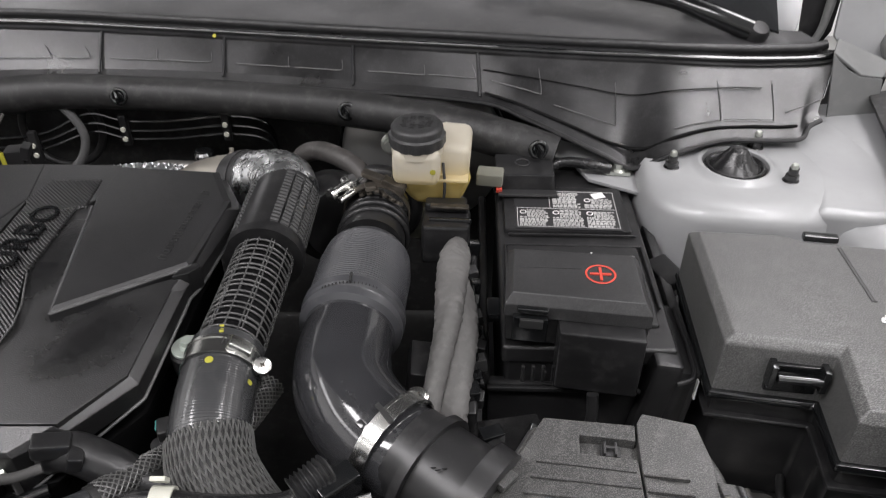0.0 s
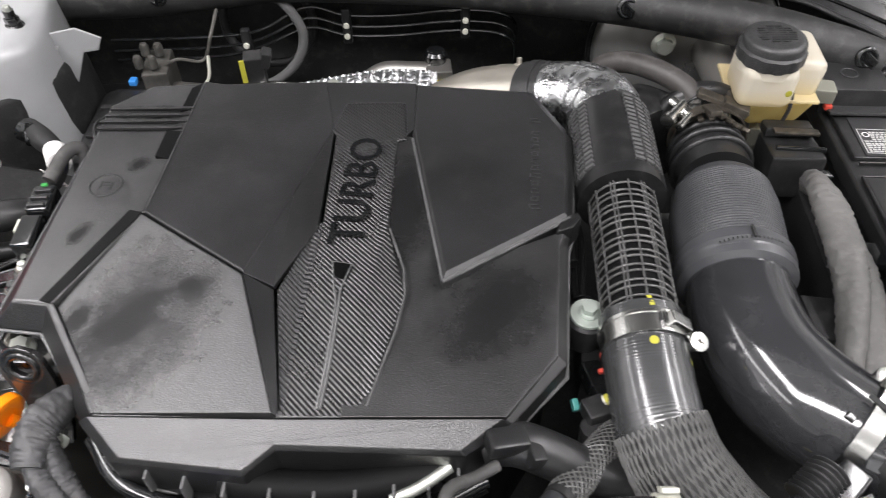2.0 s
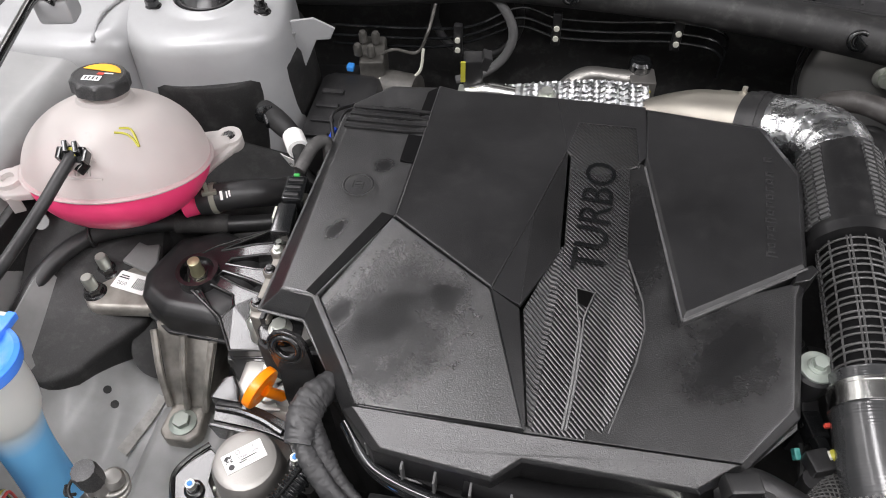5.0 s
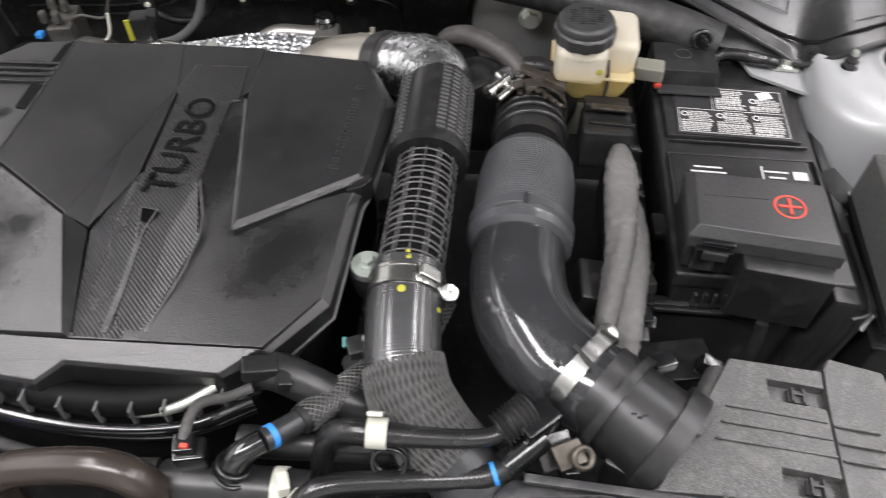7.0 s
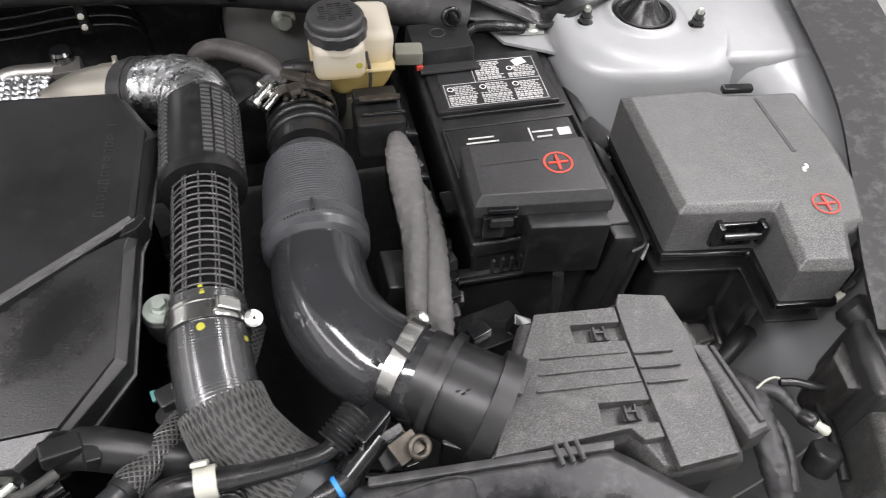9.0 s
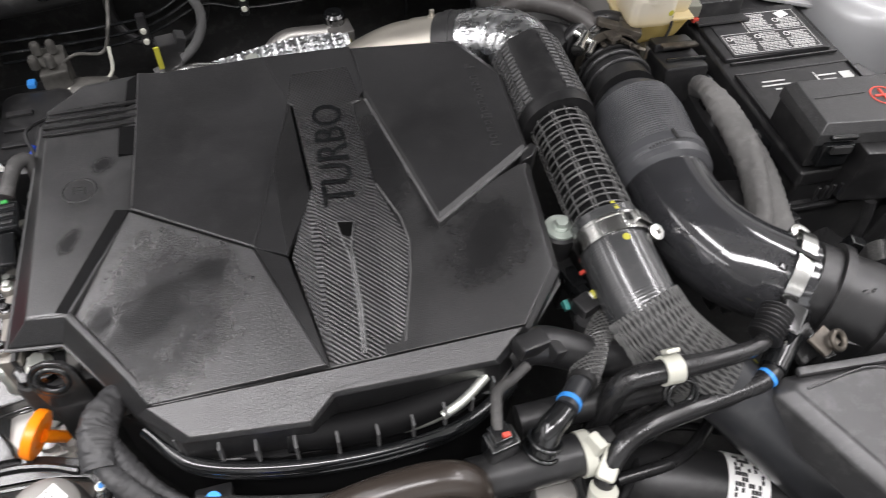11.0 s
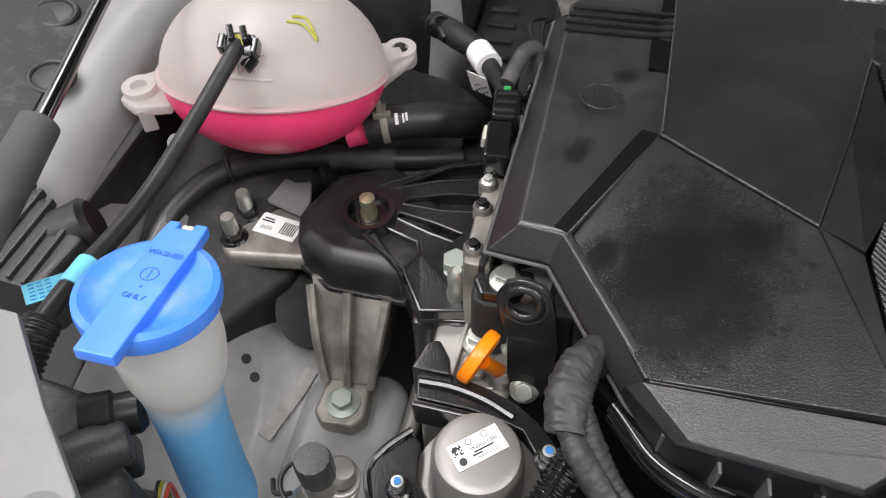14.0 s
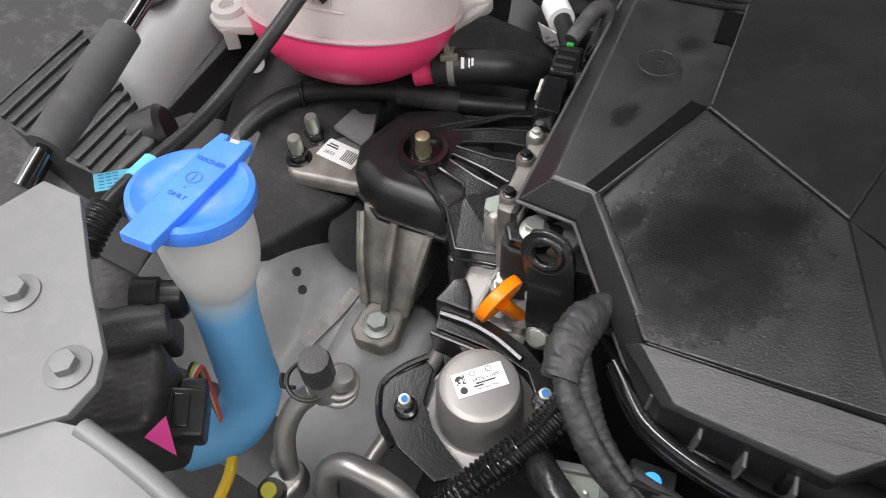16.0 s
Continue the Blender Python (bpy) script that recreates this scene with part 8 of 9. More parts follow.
part("paint_mark", tube([on_tank(0.036, -0.044), on_tank(0.046, -0.040), on_tank(0.057, -0.050), on_tank(0.050, -0.047), on_tank(0.043, -0.0465), on_tank(0.034, -0.050)], 0.0012, 5), YELLOW, tank, "yellow chalk mark")
w = on_tank(0.012, -0.086)
text(tank, "level_mark", "MIN", 0.014, Matrix.Translation(w) @ pose(0, 0, 0, 52, 0, 6), TANK, 0.0012, "raised moulded letters")
part("level_line", tube([on_tank(-0.012, -0.089), on_tank(0.010, -0.0895), on_tank(0.034, -0.084)], 0.0012, 5), TANK, tank)
part("level_line", tube([on_tank(-0.006, -0.079), on_tank(0.010, -0.080), on_tank(0.026, -0.077)], 0.0012, 5), TANK, tank)
those = thing("tank_hose", "black coolant hose with a pale spring clamp", "hose", at=(-0.85, 0.66, 0.91))
part("hose", tube([(-0.862, 0.655, 0.918), (-0.845, 0.660, 0.921), (-0.815, 0.672, 0.920), (-0.788, 0.690, 0.908), (-0.772, 0.72, 0.88), (-0.77, 0.75, 0.83)], 0.0165, 20), RUBBER, those)
part("spout", tube([(-0.880, 0.648, 0.914), (-0.855, 0.657, 0.918)], 0.013, 16, 4), COOLANT, those)
part("clamp", join(lathe_closed([(0.0168, -0.003), (0.0180, -0.003), (0.0180, 0.003), (0.0168, 0.003)], (-0.846, 0.660, 0.921), (1, 0.3, 0.1)), box((0.005, 0.003, 0.018), (-0.848, 0.652, 0.944), (0, 0, 20), 0.001), box((0.016, 0.005, 0.006), (-0.846, 0.652, 0.938), (0, 0, 20), 0.001)), OLIVE_STEEL, those, "pale spring clamp")
part("print", bars([(0, 0, 0.003, 0.010), (0.006, 0, 0.0015, 0.008), (0.009, 0.001, 0.002, 0.007)], pose(-0.833, 0.653, 0.9345, 45, 0, 20)), WHITE, those, "white stripe print")
over = thing("overflow_hose", "thin black overflow hose with a pale blue tag", "hose", at=(-0.92, 0.57, 1.05))
hose_line = [(-0.9225, 0.588, 1.052), (-0.926, 0.560, 1.046), (-0.932, 0.52, 1.036), (-0.935, 0.46, 1.032), (-0.935, 0.42, 1.036), (-0.934, 0.376, 1.046), (-0.933, 0.340, 1.052), (-0.931, 0.310, 1.050)]
part("hose", tube(hose_line, 0.0058, 12), RUBBER, over)
part("sleeve", ribbed([(-0.933, 0.338, 1.052), (-0.932, 0.325, 1.051), (-0.931, 0.308, 1.046)], 0.0095, 0.0035, 0.08), BLACK, over, "ribbed sleeve")
tg = part("tag", join(tube([(-0.9345, 0.382, 1.0447), (-0.9335, 0.362, 1.0485)], 0.0068, 12, 3), box((0.024, 0.014, 0.0006), (-0.9455, 0.3600, 1.0478), (4, 8, 42), 0.0002)), CYAN_TAG, over, "pale blue wrap tag")
part("print", bars([(x * 0.0042 - 0.002, y * 0.0026, 0.003, 0.0007) for x in range(-1, 2) for y in range(-2, 3)], pose(-0.9465, 0.3592, 1.0483, 4, 8, 42)), BLUE_TAPE, tg, "dark print bars")
rod = thing("hood_prop_rod", "steel hood prop rod with a grey foam grip", "prop rod", at=(-0.97, 0.40, 1.08))
part("rod", tube([(-1.010, 0.752, 1.098), (-1.025, 0.757, 1.100), (-1.032, 0.748, 1.100), (-1.024, 0.70, 1.099), (-0.998, 0.56, 1.096), (-0.974, 0.434, 1.092), (-0.968, 0.354, 1.083), (-0.962, 0.316, 1.079), (-0.956, 0.28, 1.076)], 0.0050, 12), ROD, rod, "polished dark steel rod")
part("grip", tube([(-0.9745, 0.437, 1.0925), (-0.970, 0.39, 1.0875), (-0.9665, 0.346, 1.082)], [0.0115, 0.0122, 0.0118], 20), FOAM, rod, "grey foam grip")
part("holder", join(box((0.016, 0.022, 0.012), (-0.957, 0.306, 1.080), (0, 0, -8), 0.002), box((0.022, 0.026, 0.006), (-0.953, 0.304, 1.071), (0, 0, -8), 0.002)), BLACK, rod, "black plastic rod holder")
part("hook_clip", join(box((0.04, 0.03, 0.03), (-1.02, 0.765, 1.083), (0, 0, 10), 0.006), ring(0.008, 0.003, (-1.012, 0.76, 1.10), (0, 0.3, 1), 20)), SILVER, rod)

# strut tower felt and wheel-house felt
felt = thing("felt_pad", "black felt sound pad over the wheel house", "sound pad", at=(-0.95, 0.65, 0.85))
part("upper_pad", lathe([(0.122, 0.74), (0.118, 0.86), (0.113, 0.940), (0.112, 0.956), (0.109, 0.962)], (-0.921, 0.905, 0), (0, 0, 1), 48, wobble=lambda a, h: 1.03 + 0.01 * math.cos(9 * a)), FELT, felt)
part("base_pad", prism([(-1.055, 0.460), (-1.02, 0.441), (-0.985, 0.444), (-0.962, 0.466), (-0.936, 0.510), (-0.910, 0.550), (-0.912, 0.60), (-0.91, 0.65), (-0.76, 0.65), (-0.74, 0.74), (-0.80, 0.80), (-1.05, 0.80), (-1.055, 0.65), (-1.055, 0.60)], lambda x, y: 0.70 if x < -0.9 else 0.6, lambda x, y: 0.830 + 0.037 * min(1, max(0, (y - 0.60) / 0.05)) + 0.9 * max(0, -0.985 - x), 0.012, 3), FELT, felt)
part("flap", prism([(-1.062, 0.50), (-1.045, 0.50), (-1.035, 0.72), (-1.06, 0.72)], 0.86, 0.945, 0.005), FELT, felt)
part("bolt", join(lathe([(0.012, 0), (0.012, 0.004), (0.006, 0.006), (0, 0.006)], (-0.822, 0.782, 0.945), (0.5, -1, 0.1), 20), lathe([(0.0045, 0), (0.0045, 0.022), (0, 0.023)], (-0.822, 0.782, 0.945), (0.6, -1, -0.1), 12)), GLOSS, felt, "black stud with white tip")
part("washer", lathe([(0.0030, 0), (0.0085, 0), (0.0085, 0.002), (0.0030, 0.002), (0.0028, -0.003)], (-1.004, 0.580, 0.944), (0.2, -0.6, 0.7), 24), GREY_PAINT, felt, "pale round washer")
part("tab", prism([(-0.937, 0.622), (-0.925, 0.618), (-0.912, 0.622), (-0.904, 0.596), (-0.906, 0.580), (-0.945, 0.592)], 0.868, 0.874, 0.002), GREY_PAINT, felt, "grey metal tab")
pipe2 = hose("drain_hose", "soft black hose lying under the coolant tank", [(-1.03, 0.50, 0.865), (-1.015, 0.56, 0.885), (-0.985, 0.61, 0.888), (-0.92, 0.645, 0.882), (-0.84, 0.66, 0.877), (-0.78, 0.68, 0.87)], 0.010, RUBBER)
part("strap", ring(0.0112, 0.002, (-0.985, 0.61, 0.888), (1, 0.6, 0), 20), BLACK, pipe2, "small black strap")
part("sleeve", tube([(-0.90, 0.649, 0.881), (-0.84, 0.660, 0.877)], [0.0115, 0.0115], 16, 4), TAPE, pipe2, "cloth sleeve")

# -- engine mount
mount = thing("engine_mount", "black and bare aluminium engine mount with bolts", "engine mount", at=(-0.84, 0.54, 0.75))
part("arm", prism([(-0.978, 0.590), (-0.955, 0.602), (-0.88, 0.598), (-0.86, 0.55), (-0.905, 0.542), (-0.965, 0.535), (-0.985, 0.555)], 0.838, 0.858, 0.006, 3), DIRTY_ALU, mount, "bare cast aluminium arm")
part("arm_foot", prism([(-0.982, 0.588), (-0.945, 0.565), (-0.955, 0.53), (-0.985, 0.55)], 0.80, 0.845, 0.006), ALU, mount)
for q in ((-0.964, 0.586, 0.856), (-0.966, 0.556, 0.856)):
    nb = bolt(mount, q, r=0.010, h=0.012, flange=1.3, material=BLACK_STEEL, name="nut", label="black flanged nut")
    part("stud", lathe([(0.0068, 0.010), (0.0068, 0.027), (0.0055, 0.030), (0, 0.030)], q, seg=18), STEEL, nb, "pale grey stud end")
lab = part("label", box((0.042, 0.024, 0.0006), (-0.930, 0.574, 0.8588), (0, 0, -10), 0.0002), WHITE, mount, "white label with bar code")
part("bar_code", bars([(0.004 + k * 0.0022, 0, 0.0011, 0.014) for k in range(7)] + [(-0.012, 0.006, 0.010, 0.0015), (-0.012, 0.003, 0.013, 0.0015)], pose(-0.930, 0.574, 0.8591, 0, 0, -10)), PRINT, lab, "bar code and bars of print")
text(lab, "lettering", "2650", 0.0062, pose(-0.930, 0.574, 0.8591, 0, 0, -10) @ pose(-0.0105, -0.0045, 0), PRINT, 0.0001, "small dark figures")
pad_out = [(-0.907, 0.575), (-0.899, 0.545), (-0.868, 0.526), (-0.80, 0.522), (-0.775, 0.55), (-0.785, 0.63), (-0.84, 0.648), (-0.888, 0.628)]
part("rubber_pad", mesa(pad_out, 0.846, 0.888, 0.012, 0.009, 0.004), RUBBER, mount, "black moulded rubber pad")
part("pad_rim", prism(inset(pad_out, -0.003), 0.842, 0.849, 0.002), RUBBER, mount)


def strut_leg(a_top, b_top, foot):
    """The tapered ribbed leg: a front face with three raised flanges, down to a foot."""
    bm = bmesh.new()
    A, B, F = Vector(a_top), Vector(b_top), Vector(foot)
    quad = [A, B, F + Vector((0.022, 0.008, 0)), F + Vector((-0.022, 0.008, 0))]
    back = Vector((0, 0.05, -0.02))
    vs = [bm.verts.new(v) for v in quad] + [bm.verts.new(v + back) for v in quad]
    for f in ((0, 1, 2, 3), (7, 6, 5, 4), (0, 4, 5, 1), (1, 5, 6, 2), (2, 6, 7, 3), (3, 7, 4, 0)):
        bm.faces.new([vs[i] for i in f])
    soften(bm, 0.003)
    fwd = Vector((0, -0.012, 0.002))
    leg = part("leg", bm, DIRTY_ALU, mount, "ribbed cast aluminium leg")
    for k in (0.03, 0.5, 0.97):
        top = A.lerp(B, k)
        bot = quad[3].lerp(quad[2], k)
        part("flange", tube([top + fwd * 0.9, top.lerp(bot, 0.5) + fwd, bot + fwd * 0.3], [0.0045, 0.0042, 0.004], 8, 4), DIRTY_ALU, leg)


strut_leg((-0.886, 0.533, 0.850), (-0.811, 0.525, 0.853), (-0.8418, 0.462, 0.787))
part("foot", prism([(-0.865, 0.438), (-0.855, 0.429), (-0.829, 0.429), (-0.819, 0.440), (-0.822, 0.475), (-0.862, 0.475)], 0.764, 0.785, 0.004), DIRTY_ALU, mount)
bolt(mount, (-0.8418, 0.4500, 0.785), r=0.0098, h=0.010, flange=1.55, material=ZINC)
# black cast bracket to the engine
brk_out = [(-0.862, 0.590), (-0.846, 0.552), (-0.800, 0.520), (-0.778, 0.486), (-0.735, 0.492), (-0.732, 0.560), (-0.735, 0.665), (-0.775, 0.652), (-0.835, 0.615)]
casting = part("bracket", prism(brk_out, 0.846, lambda x, y: 0.882 - 0.10 * max(0, 0.53 - y), 0.004), BLACK_STEEL, mount, "rough black cast bracket")
part("boss", lathe_closed([(0.0165, -0.01), (0.024, -0.01), (0.0225, 0.016), (0.0180, 0.016)], (-0.840, 0.573, 0.886), (0, 0, 1)), BLACK_STEEL, casting)
bracket_top = lambda x, y: 0.8950 - 0.16 * max(0.0, 0.53 - y)
POCKETS = [[(-0.834, 0.556), (-0.826, 0.563), (-0.793, 0.551), (-0.788, 0.538), (-0.797, 0.517)], [(-0.818, 0.574), (-0.8147, 0.5805), (-0.7806, 0.5735), (-0.757, 0.566), (-0.764, 0.556), (-0.786, 0.562)],
           [(-0.8145, 0.590), (-0.8115, 0.598), (-0.776, 0.6095), (-0.747, 0.612), (-0.747, 0.592), (-0.780, 0.588)], [(-0.826, 0.607), (-0.820, 0.613), (-0.783, 0.642), (-0.752, 0.652), (-0.750, 0.632), (-0.790, 0.622)]]
part("ribs", pocketed(inset(brk_out, 0.002), POCKETS, 0.870, bracket_top), BLACK_STEEL, casting, "raised ribs round cast pockets", flat=True)
for loop in POCKETS + [inset(brk_out, 0.003)]:
    part("rib_edge", sweep([(x, y, bracket_top(x, y) - 0.0006) for x, y in loop + loop[:2]], [0.0019] * (len(loop) + 2), 8), BLACK_STEEL, casting)
part("embossed_mark", ring(0.004, 0.0008, (-0.804, 0.543, 0.8825), seg=16), BLACK_STEEL, casting)
part("embossed_mark", ring(0.004, 0.0008, (-0.796, 0.538, 0.8825), seg=16), BLACK_STEEL, casting)
nb = bolt(mount, (-0.840, 0.573, 0.884), r=0.0115, h=0.012, flange=1.35, material=BLACK_STEEL, name="nut", label="black flanged nut")
part("stud", lathe([(0.0075, 0.010), (0.0075, 0.016), (0.0065, 0.018), (0.0065, 0.032), (0, 0.034)], (-0.840, 0.573, 0.884), seg=18), mat("yellow_zinc", (0.55, 0.52, 0.33), 0.35, 0.8), nb, "yellow zinc stud end")
bolt(mount, (-0.757, 0.5340, 0.888), r=0.0112, h=0.014, flange=1.55, material=ZINC)
nb = bolt(mount, (-0.751, 0.508, 0.872), r=0.0112, h=0.016, flange=1.7, material=BLACK_STEEL, name="nut", label="black flanged nut")
part("stud", lathe([(0.0085, 0.014), (0.0085, 0.022), (0.0072, 0.024), (0.0072, 0.034), (0.0066, 0.035), (0.0066, 0.038), (0.0075, 0.039), (0.0072, 0.046), (0.004, 0.050), (0.003, 0.049), (0, 0.049)], (-0.751, 0.508, 0.872), seg=20), STEEL, nb, "bare zinc stud end")
part("block", prism([(-0.790, 0.520), (-0.785, 0.486), (-0.740, 0.488), (-0.735, 0.530)], 0.80, 0.872, 0.006), BLACK_STEEL, mount)

# -- connector and tagged harness beside the cover
harn = thing("tagged_harness", "black harness with a white printed tag and connector", "wiring harness", at=(-0.75, 0.68, 0.93))
part("loom", tube([(-0.83, 0.80, 0.935), (-0.80, 0.77, 0.943), (-0.775, 0.745, 0.946), (-0.758, 0.715, 0.950), (-0.745, 0.68, 0.962), (-0.737, 0.65, 0.975)], [0.012, 0.013, 0.0105, 0.008, 0.007, 0.006], 12), BRAID, harn)
tg = part("tag", join(tube([(-0.776, 0.746, 0.946), (-0.762, 0.722, 0.949)], 0.0125, 14, 4), box((0.022, 0.0006, 0.030), (-0.770, 0.716, 0.932), (20, 0, -25), 0.0002)), WHITE, harn, "white wrap tag")
part("print", bars([(x * 0.004, y * 0.004, 0.0024, 0.0024) for x in range(-1, 3) for y in range(-2, 2) if (x + y) % 2], pose(-0.770, 0.7150, 0.930, 110, 0, -25)), PRINT, tg, "dark printed squares")
part("connector", join(box((0.022, 0.034, 0.026), (-0.734, 0.632, 0.972), (0, 0, 4), 0.003), box((0.020, 0.040, 0.022), (-0.735, 0.594, 0.970), (0, 0, 4), 0.003)), GLOSS, harn)
part("green_lock", box((0.006, 0.004, 0.003), (-0.736, 0.648, 0.985), (0, 0, 10), 0.001), GREEN_PLASTIC, harn, "green lock")
part("branch", tube([(-0.738, 0.66, 0.98), (-0.728, 0.69, 0.99), (-0.718, 0.70, 0.985), (-0.714, 0.69, 0.965)], 0.007, 10), TAPE, harn)
for k in range(3):
    part("wire", tube([(-0.72, 0.69, 0.955), (-0.712 - 0.005 * k, 0.73, 0.962), (-0.708 - 0.012 * k, 0.77, 0.965), (-0.70 - 0.01 * k, 0.82, 0.94)], 0.002, 6), RUBBER, harn)
part("blue_wire", tube([(-0.735, 0.738, 0.945), (-0.728, 0.76, 0.952)], 0.0028, 8), mat("dark_blue_sleeve", (0.01, 0.05, 0.40), 0.4), harn, "blue sleeve")
for k in range(3):
    part("connector_rib", box((0.016, 0.004, 0.003), (-0.734, 0.640 - k * 0.010, 0.9858), (0, 0, 4), 0.0008), BLACK, harn)
part("pale_clip", box((0.003, 0.016, 0.010), (-0.7465, 0.600, 0.975), (0, 10, 4), 0.001), WHITE_CLIP, harn, "pale clip")
part("plug", join(lathe([(0.009, -0.012), (0.010, 0.010), (0, 0.011)], (-0.716, 0.672, 0.962), (0.3, -0.6, 0.6), 14), box((0.014, 0.010, 0.010), (-0.718, 0.655, 0.960), (0, 0, 20), 0.002)), GLOSS, harn)
part("pale_boss", box((0.014, 0.016, 0.008), (-0.718, 0.640, 0.957), (0, 0, 10), 0.002), WHITE_CLIP, harn, "pale moulded lug")
pulley = thing("belt_cover", "black ribbed timing cover in shade by the firewall", "cover", at=(-0.78, 0.86, 0.8))
part("body", box((0.09, 0.16, 0.20), (-0.755, 0.86, 0.80), bevel=0.02), BLACK, pulley)
for k in range(4):
    part("rib", box((0.03, 0.008, 0.004), (-0.77, 0.80 + 0.028 * k, 0.902), bevel=0.001), BLACK, pulley)

# -- washer filler
BLUE_PRINT = mat("dark_blue_print", (0.032, 0.135, 0.55), 0.45)
wash = thing("washer_filler", "white washer neck with blue cap and blue fluid inside", "washer filler", at=(-0.87, 0.30, 0.80))
part("neck", tube([(-0.866, 0.343, 1.080), (-0.8675, 0.343, 1.050), (-0.870, 0.342, 1.025), (-0.873, 0.340, 1.003), (-0.873, 0.334, 0.97), (-0.872, 0.326, 0.92), (-0.871, 0.320, 0.888), (-0.8755, 0.3050, 0.868), (-0.888, 0.291, 0.857), (-0.912, 0.275, 0.850)],
                  [0.0272, 0.0282, 0.0268, 0.0225, 0.0202, 0.0208, 0.0218, 0.0218, 0.0218, 0.022], 32, 10), NECK, wash, "milky neck with blue fluid")
wc = Matrix.Translation((-0.8645, 0.344, 1.088)) @ pose(0, 0, 0, -9, 2, 0) @ Matrix.Scale(0.94, 4)
cap_part = part("cap", moved(lathe([(0.030, -0.010), (0.0355, -0.008), (0.0362, -0.002), (0.0355, 0.002), (0.032, 0.0035), (0.026, 0.0005), (0.018, 0.0005), (0, 0.002)], seg=56), wc), BLUE_CAP, wash, "bright blue snap cap")
part("tab", moved(prism([(-0.0105, -0.047), (0.010, -0.0475), (0.013, 0.030), (0.0125, 0.046), (0.005, 0.046), (0.005, 0.041), (-0.003, 0.041), (-0.003, 0.046), (-0.0095, 0.046), (-0.0115, 0.030)], -0.001, 0.0065, 0.0015), wc), BLUE_CAP, cap_part)
text(cap_part, "lettering", "WASHER", 0.0050, wc @ pose(0.001, 0.020, 0.0068, 0, 0, -4), BLUE_PRINT, 0.0002, "small dark letters")
text(cap_part, "lettering", "ONLY", 0.0046, wc @ pose(0.0, -0.011, 0.0068, 0, 0, -4), BLUE_PRINT, 0.0002, "small dark letters")
part("pictogram", moved(join(ring(0.0045, 0.0003, (0, 0.005, 0.0066), seg=20), bars([(0, 0.005, 0.0006, 0.006), (0, -0.004, 0.0012, 0.0012)], pose(0, 0, 0.0065))), wc), BLUE_PRINT, cap_part, "small dark pictogram")
part("hinge_peg", moved(box((0.007, 0.005, 0.005), (0.001, 0.0435, 0.002), bevel=0.001), wc), WHITE_CLIP, cap_part, "pale peg")

# -- suspension pump canister and its bracket
pump = thing("vacuum_canister", "grey painted metal canister on a black bracket", "canister", at=(-0.711, 0.366, 0.88))
C = (-0.710, 0.366)
part("dome", lathe([(0.0435, 0.874), (0.0435, 0.8765), (0.0335, 0.8775), (0.031, 0.880), (0.0305, 0.905), (0.0298, 0.918), (0.027, 0.925), (0.022, 0.9275), (0, 0.928)], (*C, 0), seg=56), CANISTER, pump, "satin grey dome")
LABEL_AT = pose(-0.7105, 0.368, 0.9284, 0, 0, 39.5)
lab = part("label", moved(box((0.0355, 0.0180, 0.0006), (0, 0, 0), bevel=0.0002), LABEL_AT), WHITE, pump, "white printed label")
random.seed(21)
cells = [(-0.0155 + 0.0011 * i, 0.0005 + 0.0011 * k, 0.00105, 0.00105) for i in range(6) for k in range(6) if random.random() < 0.55]
part("code_print", bars(cells, LABEL_AT @ pose(0, 0, 0.0004)), PRINT, lab, "plain dark blocks")
part("round_mark", moved(lathe([(0.0026, 0), (0.0026, 0.0002), (0, 0.0002)], (-0.0125, -0.0045, 0.0004), seg=20), LABEL_AT), PRINT, lab, "plain dark round mark")
part("round_mark", moved(ring(0.0019, 0.00025, (-0.0035, 0.0058, 0.0005), seg=20, squash=0.4), LABEL_AT), PRINT, lab, "plain dark oval mark")
part("round_mark", moved(ring(0.0020, 0.00025, (0.0080, 0.0060, 0.0005), seg=20, squash=0.4), LABEL_AT), PRINT, lab, "plain dark oval mark")
text(lab, "lettering", "59200-L1000", 0.0036, LABEL_AT @ pose(0.0045, 0.0006, 0.0004), PRINT, 0.0001, "small dark letters")
text(lab, "lettering", "MADE IN KOREA", 0.0022, LABEL_AT @ pose(0.0035, -0.0062, 0.0004), PRINT, 0.0001, "small dark letters")
part("print", bars([(0.0035, -0.0022, 0.014, 0.0010), (-0.002, -0.0040, 0.007, 0.0010)], LABEL_AT @ pose(0, 0, 0.0004)), PRINT, lab, "dark print bars")
part("bracket", prism([(-0.782, 0.357), (-0.774, 0.372), (-0.760, 0.388), (-0.752, 0.383), (-0.749, 0.357), (-0.735, 0.340), (-0.722, 0.331), (-0.70, 0.318), (-0.72, 0.305), (-0.752, 0.318), (-0.774, 0.336)], 0.882, 0.886, 0.0012), BLACK_STEEL, pump, "black pressed steel bracket")
part("bracket_edge", tube([(-0.757, 0.318, 0.884), (-0.774, 0.334, 0.885), (-0.783, 0.357, 0.885), (-0.775, 0.374, 0.887), (-0.760, 0.390, 0.888)], 0.0028, 8), BLACK_STEEL, pump)
part("bracket_arch", prism([(-0.764, 0.430), (-0.737, 0.429), (-0.715, 0.424), (-0.693, 0.416), (-0.676, 0.405), (-0.663, 0.392), (-0.654, 0.372), (-0.662, 0.362), (-0.674, 0.381), (-0.685, 0.396), (-0.704, 0.402), (-0.723, 0.405), (-0.760, 0.407)], 0.899, 0.904, 0.0015), BLACK_STEEL, pump)
